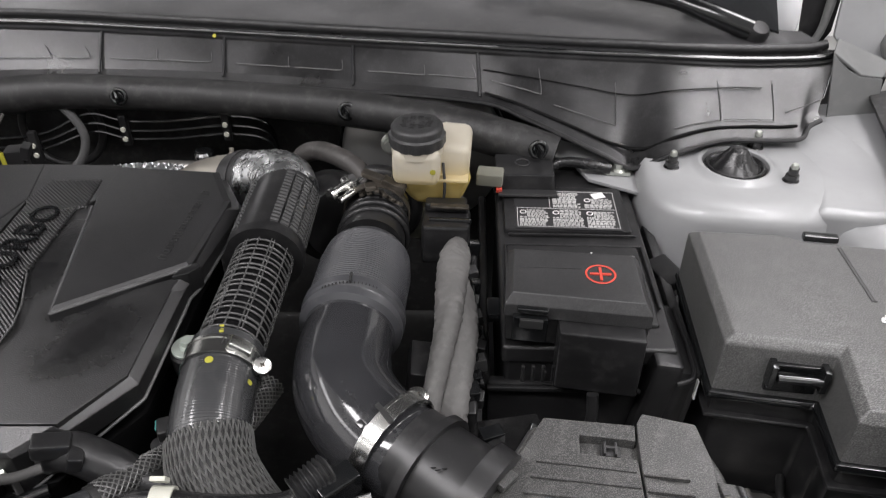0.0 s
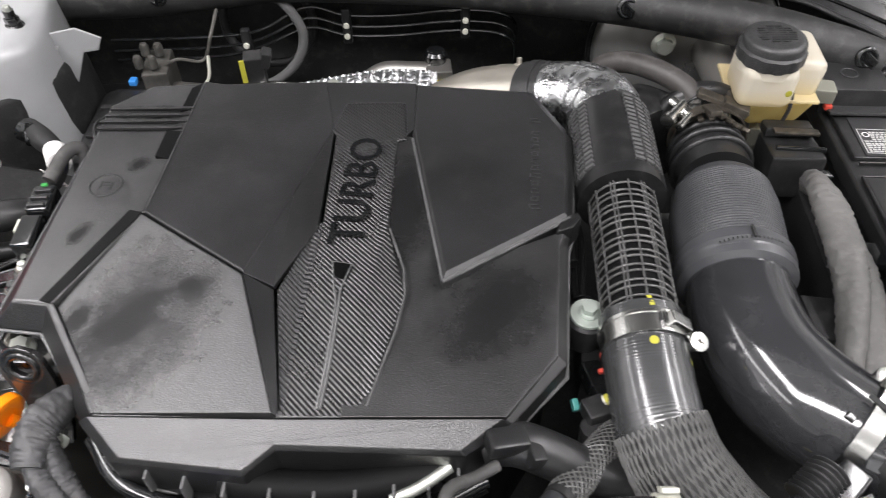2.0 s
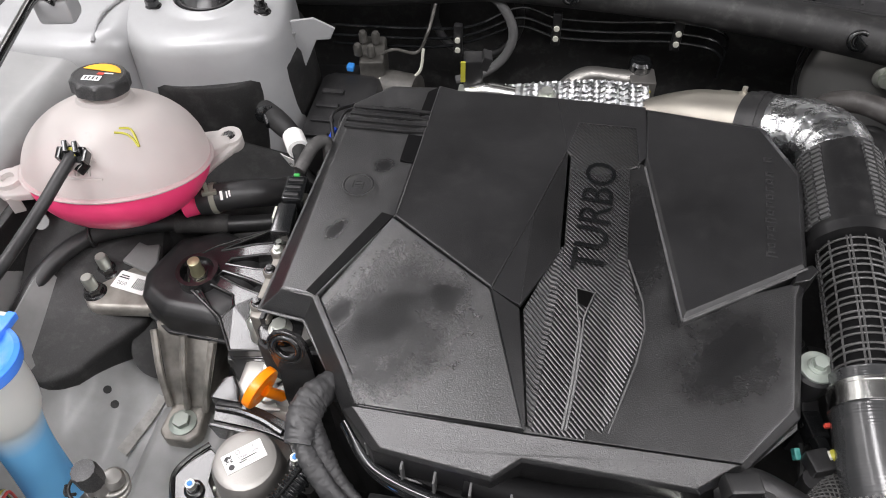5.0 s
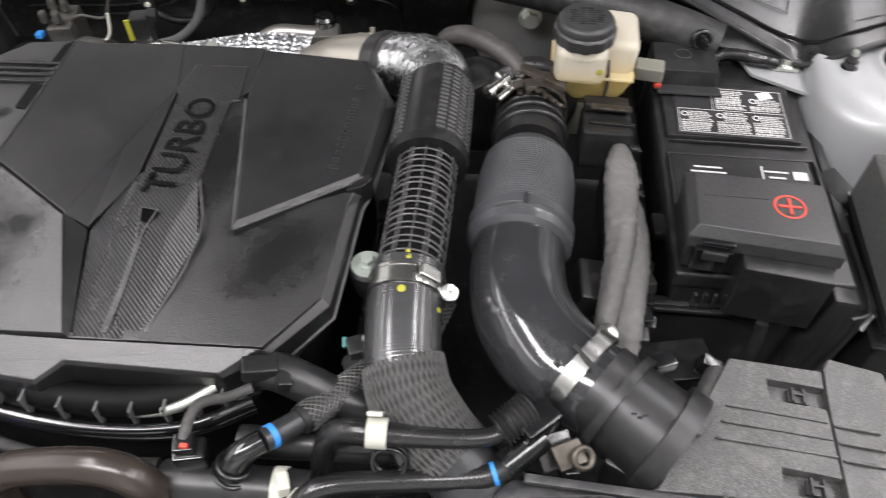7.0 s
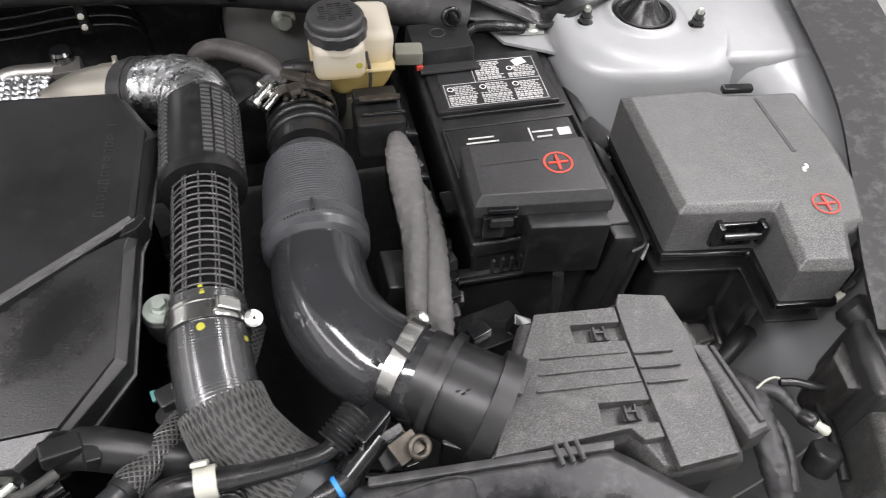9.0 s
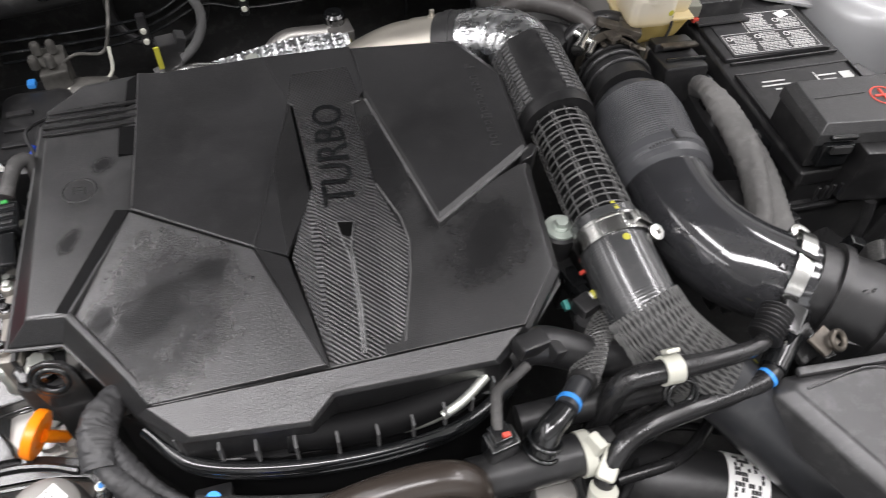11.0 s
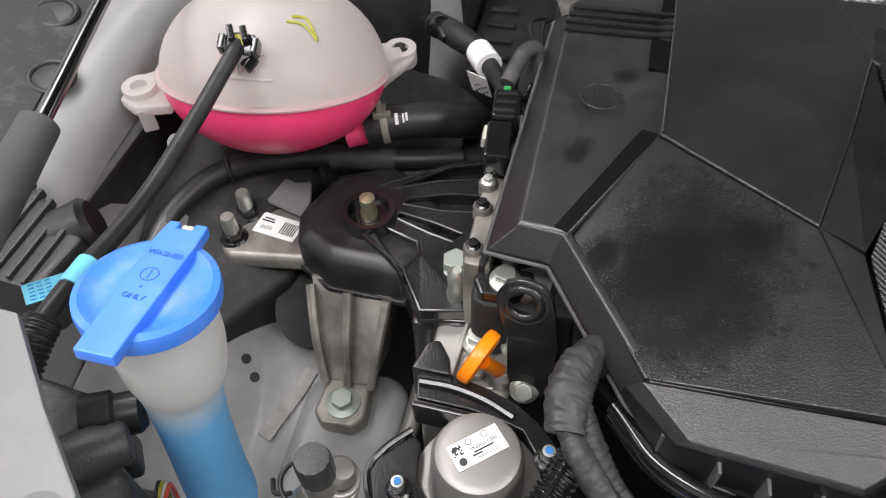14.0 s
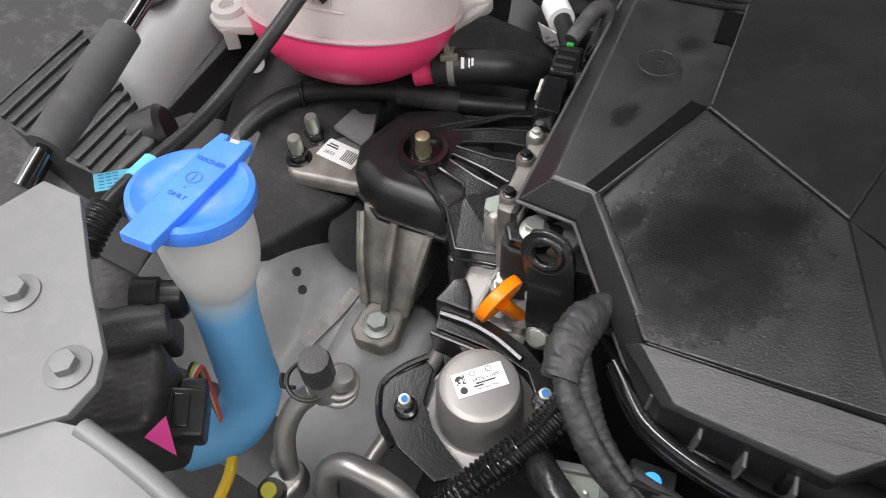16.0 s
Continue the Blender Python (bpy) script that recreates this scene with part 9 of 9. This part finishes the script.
part("bracket_bead", tube([(-0.760, 0.419, 0.905), (-0.737, 0.418, 0.906), (-0.714, 0.413, 0.906), (-0.692, 0.404, 0.905)], 0.0032, 8), BLACK_STEEL, pump)
part("bracket_wall", box((0.050, 0.004, 0.035), (-0.738, 0.404, 0.885), (6, 0, -3), 0.0015), BLACK_STEEL, pump)
part("bracket_horn", prism([(-0.768, 0.425), (-0.738, 0.424), (-0.742, 0.438), (-0.752, 0.452), (-0.762, 0.448)], 0.87, 0.912, 0.003), BLACK_STEEL, pump)
for q in ((-0.759, 0.347, 0.888), (-0.6665, 0.373, 0.917)):
    s = bolt(pump, q, r=0.006, h=0.007, material=BLACK_STEEL, name="nut", label="black nut")
    part("stud", lathe([(0.0042, 0.005), (0.0042, 0.014), (0, 0.0145)], q, seg=14), STEEL, s, "pale stud")
    part("blue_dot", lathe([(0.0025, 0.0143), (0.0025, 0.0150), (0, 0.0150)], q, seg=12), BLUE_TAPE, s, "blue paint dot")
for a in (200, 260, 320, 140):
    part("rivet", lathe([(0.0035, 0), (0.0035, 0.002), (0, 0.0025)], (C[0] + 0.0395 * math.cos(radians(a)), C[1] + 0.0395 * math.sin(radians(a)), 0.8765), seg=12), STEEL, pump)

# -- wiring in front of the cover's left corner
loom = thing("engine_harness", "black tape-wrapped engine wiring harness", "wiring harness", at=(-0.65, 0.40, 0.93))
part("trunk", tube([(-0.636, 0.440, 0.946), (-0.644, 0.436, 0.956), (-0.656, 0.413, 0.963), (-0.6605, 0.394, 0.962), (-0.660, 0.374, 0.956)], [0.0100, 0.0105, 0.0125, 0.0120, 0.0100], 28, 20, profile=creased), HARNESS_TAPE, loom)
part("branch", tube([(-0.6625, 0.396, 0.960), (-0.6590, 0.382, 0.955), (-0.6515, 0.369, 0.948), (-0.6390, 0.356, 0.937), (-0.621, 0.343, 0.922), (-0.601, 0.335, 0.908), (-0.575, 0.327, 0.890)], [0.0085, 0.0078, 0.0076, 0.0074, 0.0074, 0.0072, 0.007], 24, 20, profile=creased), HARNESS_TAPE, loom)
part("branch", tube([(-0.6545, 0.398, 0.957), (-0.6480, 0.387, 0.950), (-0.6400, 0.374, 0.940), (-0.630, 0.362, 0.927), (-0.613, 0.350, 0.912), (-0.592, 0.341, 0.898), (-0.565, 0.333, 0.880)], [0.0082, 0.0080, 0.0076, 0.0074, 0.0074, 0.0072, 0.007], 24, 20, profile=creased), HARNESS_TAPE, loom)
part("boot", lathe([(0.013, 0), (0.014, 0.008), (0.011, 0.012), (0.012, 0.016), (0, 0.017)], (-0.634, 0.440, 0.942), (-0.6, -0.5, 0.5), 18), RUBBER, loom)
corr = thing("corrugated_conduit", "glossy black corrugated wiring conduit", "conduit", at=(-0.67, 0.35, 0.9))
part("conduit", ribbed([(-0.652, 0.372, 0.928), (-0.660, 0.352, 0.930), (-0.670, 0.335, 0.925), (-0.685, 0.318, 0.912), (-0.70, 0.300, 0.90), (-0.715, 0.28, 0.88)], 0.0100, 0.0042, 0.12, 16), GLOSS, corr)
part("slit", tube([(-0.652, 0.3715, 0.9385), (-0.660, 0.3515, 0.9405), (-0.670, 0.3345, 0.9355), (-0.685, 0.3175, 0.9225), (-0.70, 0.2995, 0.9105)], 0.0014, 6), STEP, corr, "dark slit along the conduit")
plug2 = thing("grey_connector", "grey multi-pin connector under the harness", "connector", at=(-0.62, 0.33, 0.88))
for k in range(6):
    part("pin", lathe([(0.0018, 0), (0.0018, 0.004), (0, 0.005)], (-0.641 + 0.0085 * (k % 3), 0.322 + 0.010 * (k // 3), 0.895), (0, -0.2, 1), 10), STEEL, plug2, "bright terminal")
part("body", box((0.038, 0.030, 0.04), (-0.630, 0.328, 0.875), (0, 0, 10), 0.003), mat("pale_grey_plastic", (0.30, 0.33, 0.29), 0.5), plug2)
part("lever", join(box((0.040, 0.006, 0.006), (-0.628, 0.345, 0.898), (0, 0, 10), 0.001), box((0.006, 0.028, 0.006), (-0.612, 0.333, 0.898), (0, 0, 10), 0.001)), GREY_PAINT, plug2)
part("side_plug", box((0.010, 0.010, 0.014), (-0.605, 0.345, 0.905), (0, 0, 10), 0.002), WHITE_CLIP, plug2)
dot = thing("blue_dot_tab", "black tab with a bright blue paint dot", "tab", at=(-0.587, 0.349, 0.90))
part("tab", box((0.030, 0.022, 0.010), (-0.587, 0.351, 0.904), (-20, 0, 0), 0.002), BLACK, dot)
part("dot", lathe([(0.0062, 0), (0.0062, 0.0012), (0, 0.0016)], (-0.587, 0.349, 0.9095), (0, -0.3, 1), 18), mat("bright_blue_paint", (0.01, 0.28, 0.85), 0.4), dot, "bright blue dot")

# -- air conditioning lines by the nose
ac = thing("ac_service_port", "aluminium air conditioning pipes with a capped service port", "pipe", at=(-0.78, 0.30, 0.95))
part("cap", lathe([(0.0085, 1.018), (0.0092, 1.021), (0.0092, 1.034), (0.0082, 1.038), (0, 1.039)], (-0.778, 0.299, 0), (0, 0, 1), 28, wobble=lambda a, h: 1 + 0.03 * math.cos(16 * a)), GREYBLACK, ac, "dusty black service cap")
part("port", lathe([(0.0088, 0.998), (0.0088, 1.008), (0.007, 1.011), (0.007, 1.020)], (-0.778, 0.299, 0), seg=24), ALU, ac)
part("ferrule", lathe([(0.006, -0.020), (0.0082, -0.016), (0.0082, -0.006), (0.0066, -0.003), (0.0082, 0.0), (0.0082, 0.006), (0.006, 0.010), (0, 0.011)], (-0.7715, 0.3055, 1.004), (0.3, 0.1, 1), 24), ALU, ac)
part("collar", join(ring(0.0100, 0.0024, (-0.7735, 0.3040, 0.996), (0.3, 0.1, 1), 24), ring(0.0098, 0.0020, (-0.7715, 0.3050, 1.004), (0.3, 0.1, 1), 24)), ALU, ac)
part("tether", join(ring(0.0115, 0.0013, (-0.786, 0.297, 1.010), (0.2, 0, 1), 28), tube([(-0.790, 0.290, 1.012), (-0.799, 0.290, 1.008), (-0.803, 0.297, 1.006)], 0.0014, 6)), BLACK, ac, "black cap tether")
part("pipe", tube([(-0.7825, 0.298, 1.002), (-0.787, 0.296, 0.994), (-0.7945, 0.2900, 0.985), (-0.7995, 0.2815, 0.972), (-0.8003, 0.2745, 0.960), (-0.7985, 0.267, 0.942), (-0.797, 0.262, 0.92)], 0.0066, 18), ALU, ac)
part("pipe", tube([(-0.7755, 0.262, 0.90), (-0.7745, 0.265, 0.930), (-0.7710, 0.2715, 0.947), (-0.7610, 0.2755, 0.956), (-0.7460, 0.2755, 0.956), (-0.7280, 0.2740, 0.946), (-0.705, 0.268, 0.92)], 0.0078, 18), ALU, ac)
part("block", prism([(-0.812, 0.256), (-0.806, 0.246), (-0.792, 0.248), (-0.787, 0.262), (-0.791, 0.274), (-0.802, 0.274)], 0.912, 0.936, 0.004, 3), ALU, ac)
part("valve", lathe([(0.008, 0), (0.008, 0.009), (0, 0.010)], (-0.7995, 0.2500, 0.936), (0, -0.2, 1), 16), BLACK, ac)
part("valve_dot", lathe([(0.0048, 0.0098), (0.0048, 0.0120), (0, 0.0122)], (-0.7995, 0.2500, 0.936), (0, -0.2, 1), 14), YELLOW, ac, "yellow valve core")
acp = thing("ac_pipe", "long bare aluminium pipe down beside the mount", "pipe", at=(-0.78, 0.40, 0.75))
part("pipe", tube([(-0.783, 0.49, 0.76), (-0.783, 0.44, 0.765), (-0.790, 0.36, 0.775), (-0.80, 0.29, 0.785)], 0.0075, 14), ALU, acp)
part("clip", box((0.03, 0.022, 0.02), (-0.757, 0.275, 0.905), (0, 0, 30), 0.003), BLACK, acp)

# -- headlamp housing and front panel support at the nose corner
lamp = thing("headlamp_housing", "dusty black ribbed plastic headlamp housing", "headlamp", at=(-1.0, 0.42, 0.9))
part("shell", prism([(-1.150, 0.415), (-1.118, 0.515), (-1.046, 0.470), (-0.984, 0.431), (-0.993, 0.384), (-1.04, 0.390)], 0.95, 1.000, 0.006), GREYBLACK, lamp)
for k in range(11):
    x = -1.120 + 0.0118 * k
    part("rib", strip((x, 0.417 - 0.20 * (x + 1.15)), (x + 0.004, 0.512 - 0.60 * (x + 1.118)), 0.0038, 0.996, 1.0032, 0.001), GREYBLACK, lamp)
part("end_cap", lathe([(0.018, -0.016), (0.019, 0.006), (0.015, 0.010), (0, 0.011)], (-0.998, 0.446, 0.990), (0.7, 0.45, 0.2), 24), BLACK, lamp)
QUILT = striped(mat("quilted_dusty_plastic", (0.022, 0.021, 0.020), 0.45, dust=0.25), 62, (0, 0, 45), 0.22, second=(0, 0, -45))
lamp2 = thing("headlamp_module", "dusty black quilted headlamp rear with plugs", "headlamp module", at=(-0.9, 0.25, 0.95))
part("body", prism([(-0.946, 0.298), (-0.908, 0.303), (-0.880, 0.288), (-0.873, 0.274), (-0.862, 0.246), (-0.90, 0.222), (-0.945, 0.24)], 0.92, lambda x, y: 1.002 - 0.12 * max(0, x + 0.90), 0.007, 3), QUILT, lamp2)
part("cap", prism([(-0.968, 0.334), (-0.912, 0.327), (-0.898, 0.305), (-0.94, 0.290), (-0.966, 0.30)], 0.94, 0.998, 0.006, 3), QUILT, lamp2)
part("knob", lathe([(0.013, -0.012), (0.014, 0.0), (0.014, 0.016), (0.0120, 0.020), (0.0120, 0.028), (0.010, 0.031), (0, 0.032)], (-0.912, 0.286, 1.004), (0.75, 0.55, -0.1), 24), GREYBLACK, lamp2)
part("bulb_holder", lathe([(0.015, -0.010), (0.015, 0.006), (0.0125, 0.008), (0.0125, 0.020), (0.009, 0.024), (0, 0.025)], (-0.916, 0.318, 0.988), (0.8, 0.45, -0.15), 24, wobble=lambda a, h: 1 + 0.03 * math.cos(9 * a)), BLACK, lamp2, "ribbed black bulb holder")
plug_part = part("plug", join(box((0.024, 0.030, 0.030), (-0.863, 0.266, 0.962), (10, 12, 25), 0.003), box((0.016, 0.008, 0.022), (-0.869, 0.284, 0.962), (10, 12, 25), 0.002)), BLACK, lamp2)
part("latch", box((0.010, 0.020, 0.004), (-0.860, 0.264, 0.979), (10, 12, 25), 0.001), GLOSS, plug_part)
for k, m in enumerate((RED, WHITE_CLIP, YELLOW, RUBBER)):
    part("wire", tube([(-0.871 - 0.002 * k, 0.285, 0.965 - 0.002 * k), (-0.876 - 0.0022 * k, 0.296, 0.958), (-0.881 - 0.0022 * k, 0.303, 0.945), (-0.884 - 0.002 * k, 0.300, 0.91), (-0.880, 0.290, 0.88)], 0.0013, 6), m, lamp2)
part("yellow_sleeve", tube([(-0.900, 0.278, 0.840), (-0.888, 0.283, 0.850), (-0.875, 0.279, 0.853), (-0.869, 0.266, 0.850), (-0.872, 0.245, 0.835)], 0.0042, 10), mat("yellow_sleeve_plastic", (0.80, 0.52, 0.02), 0.4), lamp2, "yellow wire sleeve")
part("tape", sheet([(-0.858, 0.238, 1.001), (-0.836, 0.236, 1.000), (-0.854, 0.253, 1.001)], 0.0015, 0.0003), PINK, lamp2, "pink tape tag")
sup = thing("panel_support", "flat grey painted front panel support with bolts", "bracket", at=(-0.87, 0.25, 1.08))
slab = [(-0.935, 0.318), (-0.910, 0.316), (-0.873, 0.276), (-0.842, 0.246), (-0.8355, 0.232), (-0.838, 0.216), (-0.90, 0.165), (-0.96, 0.15), (-0.98, 0.22)]
part("plate", prism(slab, 1.092, 1.098, 0.0015), GREY_PAINT, sup)
bolt(sup, (-0.852, 0.234, 1.098), r=0.0062, h=0.007, flange=1.7, material=GREY_PAINT)
bolt(sup, (-0.899, 0.2565, 1.098), r=0.0062, h=0.007, flange=1.7, material=GREY_PAINT)
bumper = thing("bumper_panel", "grey painted front panel edge at the nose", "body panel", at=(-0.85, 0.19, 1.05))
part("panel", ribbon([(-1.0, 0.17, 1.085), (-0.90, 0.195, 1.09), (-0.832, 0.214, 1.092), (-0.79, 0.205, 1.085), (-0.745, 0.190, 1.07), (-0.70, 0.17, 1.04)], [(-1.0, 0.05, 1.08), (-0.90, 0.07, 1.085), (-0.835, 0.09, 1.085), (-0.79, 0.09, 1.08), (-0.745, 0.08, 1.06), (-0.70, 0.06, 1.02)], thick=0.004), GREY_PAINT, bumper)
part("edge", tube([(-0.832, 0.214, 1.093), (-0.79, 0.206, 1.087), (-0.745, 0.191, 1.072), (-0.70, 0.171, 1.042)], 0.005, 10), GREY_PAINT, bumper)
# right nose corner: lamp housing, loom and bracket
lampr = thing("headlamp_housing", "dusty black ribbed plastic headlamp housing", "headlamp", at=(0.38, 0.30, 0.85))
part("shell", prism([(0.381, 0.356), (0.366, 0.318), (0.356, 0.280), (0.400, 0.262), (0.520, 0.300), (0.540, 0.400), (0.440, 0.388)], 0.86, 0.955, 0.009, 3), GREYBLACK, lampr)
for k in range(5):
    part("rib", strip((0.392 + 0.015 * k, 0.352 + 0.004 * k), (0.377 + 0.015 * k, 0.280), 0.0032, 0.953, 0.9590, 0.0008), FIN, lampr)
part("quilted_side", prism([(0.3535, 0.334), (0.3765, 0.350), (0.3640, 0.296), (0.3470, 0.300)], 0.85, 0.936, 0.004), QUILT, lampr, "dark quilted side of the housing")
part("end_cap", lathe([(0.017, -0.012), (0.018, 0.008), (0.014, 0.013), (0, 0.014)], (0.398, 0.366, 0.945), (-0.4, 0.85, 0.2), 24), BLACK, lampr)
part("lower", box((0.060, 0.075, 0.09), (0.378, 0.240, 0.885), (0, 0, -20), 0.010, 3), DUSTY, lampr)
part("stay", tube([(0.352, 0.312, 0.880), (0.346, 0.280, 0.880), (0.336, 0.240, 0.875)], 0.0050, 10), BLACK, lampr)
loomr = thing("lamp_harness", "black taped lamp wiring with a small connector", "wiring harness", at=(0.28, 0.33, 0.88))
part("loom", tube([(0.262, 0.385, 0.85), (0.282, 0.362, 0.875), (0.286, 0.335, 0.892), (0.278, 0.305, 0.893), (0.274, 0.27, 0.885), (0.272, 0.24, 0.87)], [0.010, 0.011, 0.0125, 0.012, 0.011, 0.010], 24, 16, profile=creased), HARNESS_TAPE, loomr)
part("branch", tube([(0.288, 0.338, 0.892), (0.305, 0.328, 0.898), (0.314, 0.312, 0.896), (0.319, 0.300, 0.893)], [0.008, 0.008, 0.0065, 0.0055], 18, 14, profile=creased), HARNESS_TAPE, loomr)
part("branch", tube([(0.290, 0.315, 0.885), (0.298, 0.295, 0.882), (0.297, 0.270, 0.875), (0.290, 0.245, 0.865)], 0.0062, 16, 12, profile=creased), HARNESS_TAPE, loomr)
part("pale_wire", tube([(0.286, 0.333, 0.904), (0.297, 0.337, 0.908), (0.310, 0.338, 0.906), (0.320, 0.332, 0.900)], 0.0012, 6), WHITE_CLIP, loomr, "thin pale wire")
part("cable", tube([(0.312, 0.334, 0.903), (0.326, 0.3300, 0.904), (0.343, 0.3220, 0.903), (0.371, 0.3120, 0.902), (0.385, 0.3000, 0.896)], 0.0042, 12), COOL_HOSE, loomr, "shiny black lamp cable")
part("connector", join(lathe([(0.0075, -0.006), (0.0085, 0.0), (0.0085, 0.006), (0.006, 0.009), (0, 0.010)], (0.3215, 0.2965, 0.896), (0.5, -0.8, 0.3), 18), ring(0.0075, 0.0018, (0.3250, 0.2905, 0.897), (0.2, -0.3, 1), 20)), BLACK, loomr)
part("tip", lathe([(0.0045, -0.006), (0.0050, 0.004), (0.0030, 0.007), (0, 0.0075)], (0.3295, 0.2835, 0.897), (0.5, -0.85, 0.1), 16), WHITE_CLIP, loomr, "white connector tip")
part("plug", lathe([(0.014, -0.014), (0.015, 0.008), (0.012, 0.012), (0, 0.013)], (0.322, 0.262, 0.884), (0.2, 0.3, 1), 24), BLACK, loomr, "round black plug")
# -- gearbox casting and its hoses low between the air box and the fuse box
gear = thing("gearbox_casting", "pale aluminium gearbox casting in shade below the fuse box", "gearbox", at=(0.32, 0.45, 0.75))
part("body", prism([(0.290, 0.480), (0.345, 0.474), (0.347, 0.436), (0.318, 0.418), (0.288, 0.430)], 0.70, 0.795, 0.010, 3), ALU, gear)
part("rib", join(box((0.006, 0.050, 0.006), (0.318, 0.450, 0.797), (0, 0, 8), 0.002), box((0.050, 0.006, 0.006), (0.318, 0.446, 0.797), (0, 0, 4), 0.002)), ALU, gear)
part("cable", tube([(0.346, 0.476, 0.815), (0.336, 0.452, 0.818), (0.333, 0.430, 0.815), (0.330, 0.415, 0.80)], 0.0045, 10), BLACK, gear, "black shift cable")
part("cable_boot", lathe([(0.009, -0.008), (0.012, 0.0), (0.010, 0.008), (0.007, 0.012), (0, 0.013)], (0.332, 0.424, 0.806), (0.1, 0.8, 0.4), 20), RUBBER, gear)
part("hose", tube([(0.300, 0.405, 0.80), (0.320, 0.408, 0.815), (0.345, 0.420, 0.825), (0.368, 0.432, 0.82)], 0.010, 14), RUBBER, gear, "black rubber hose")
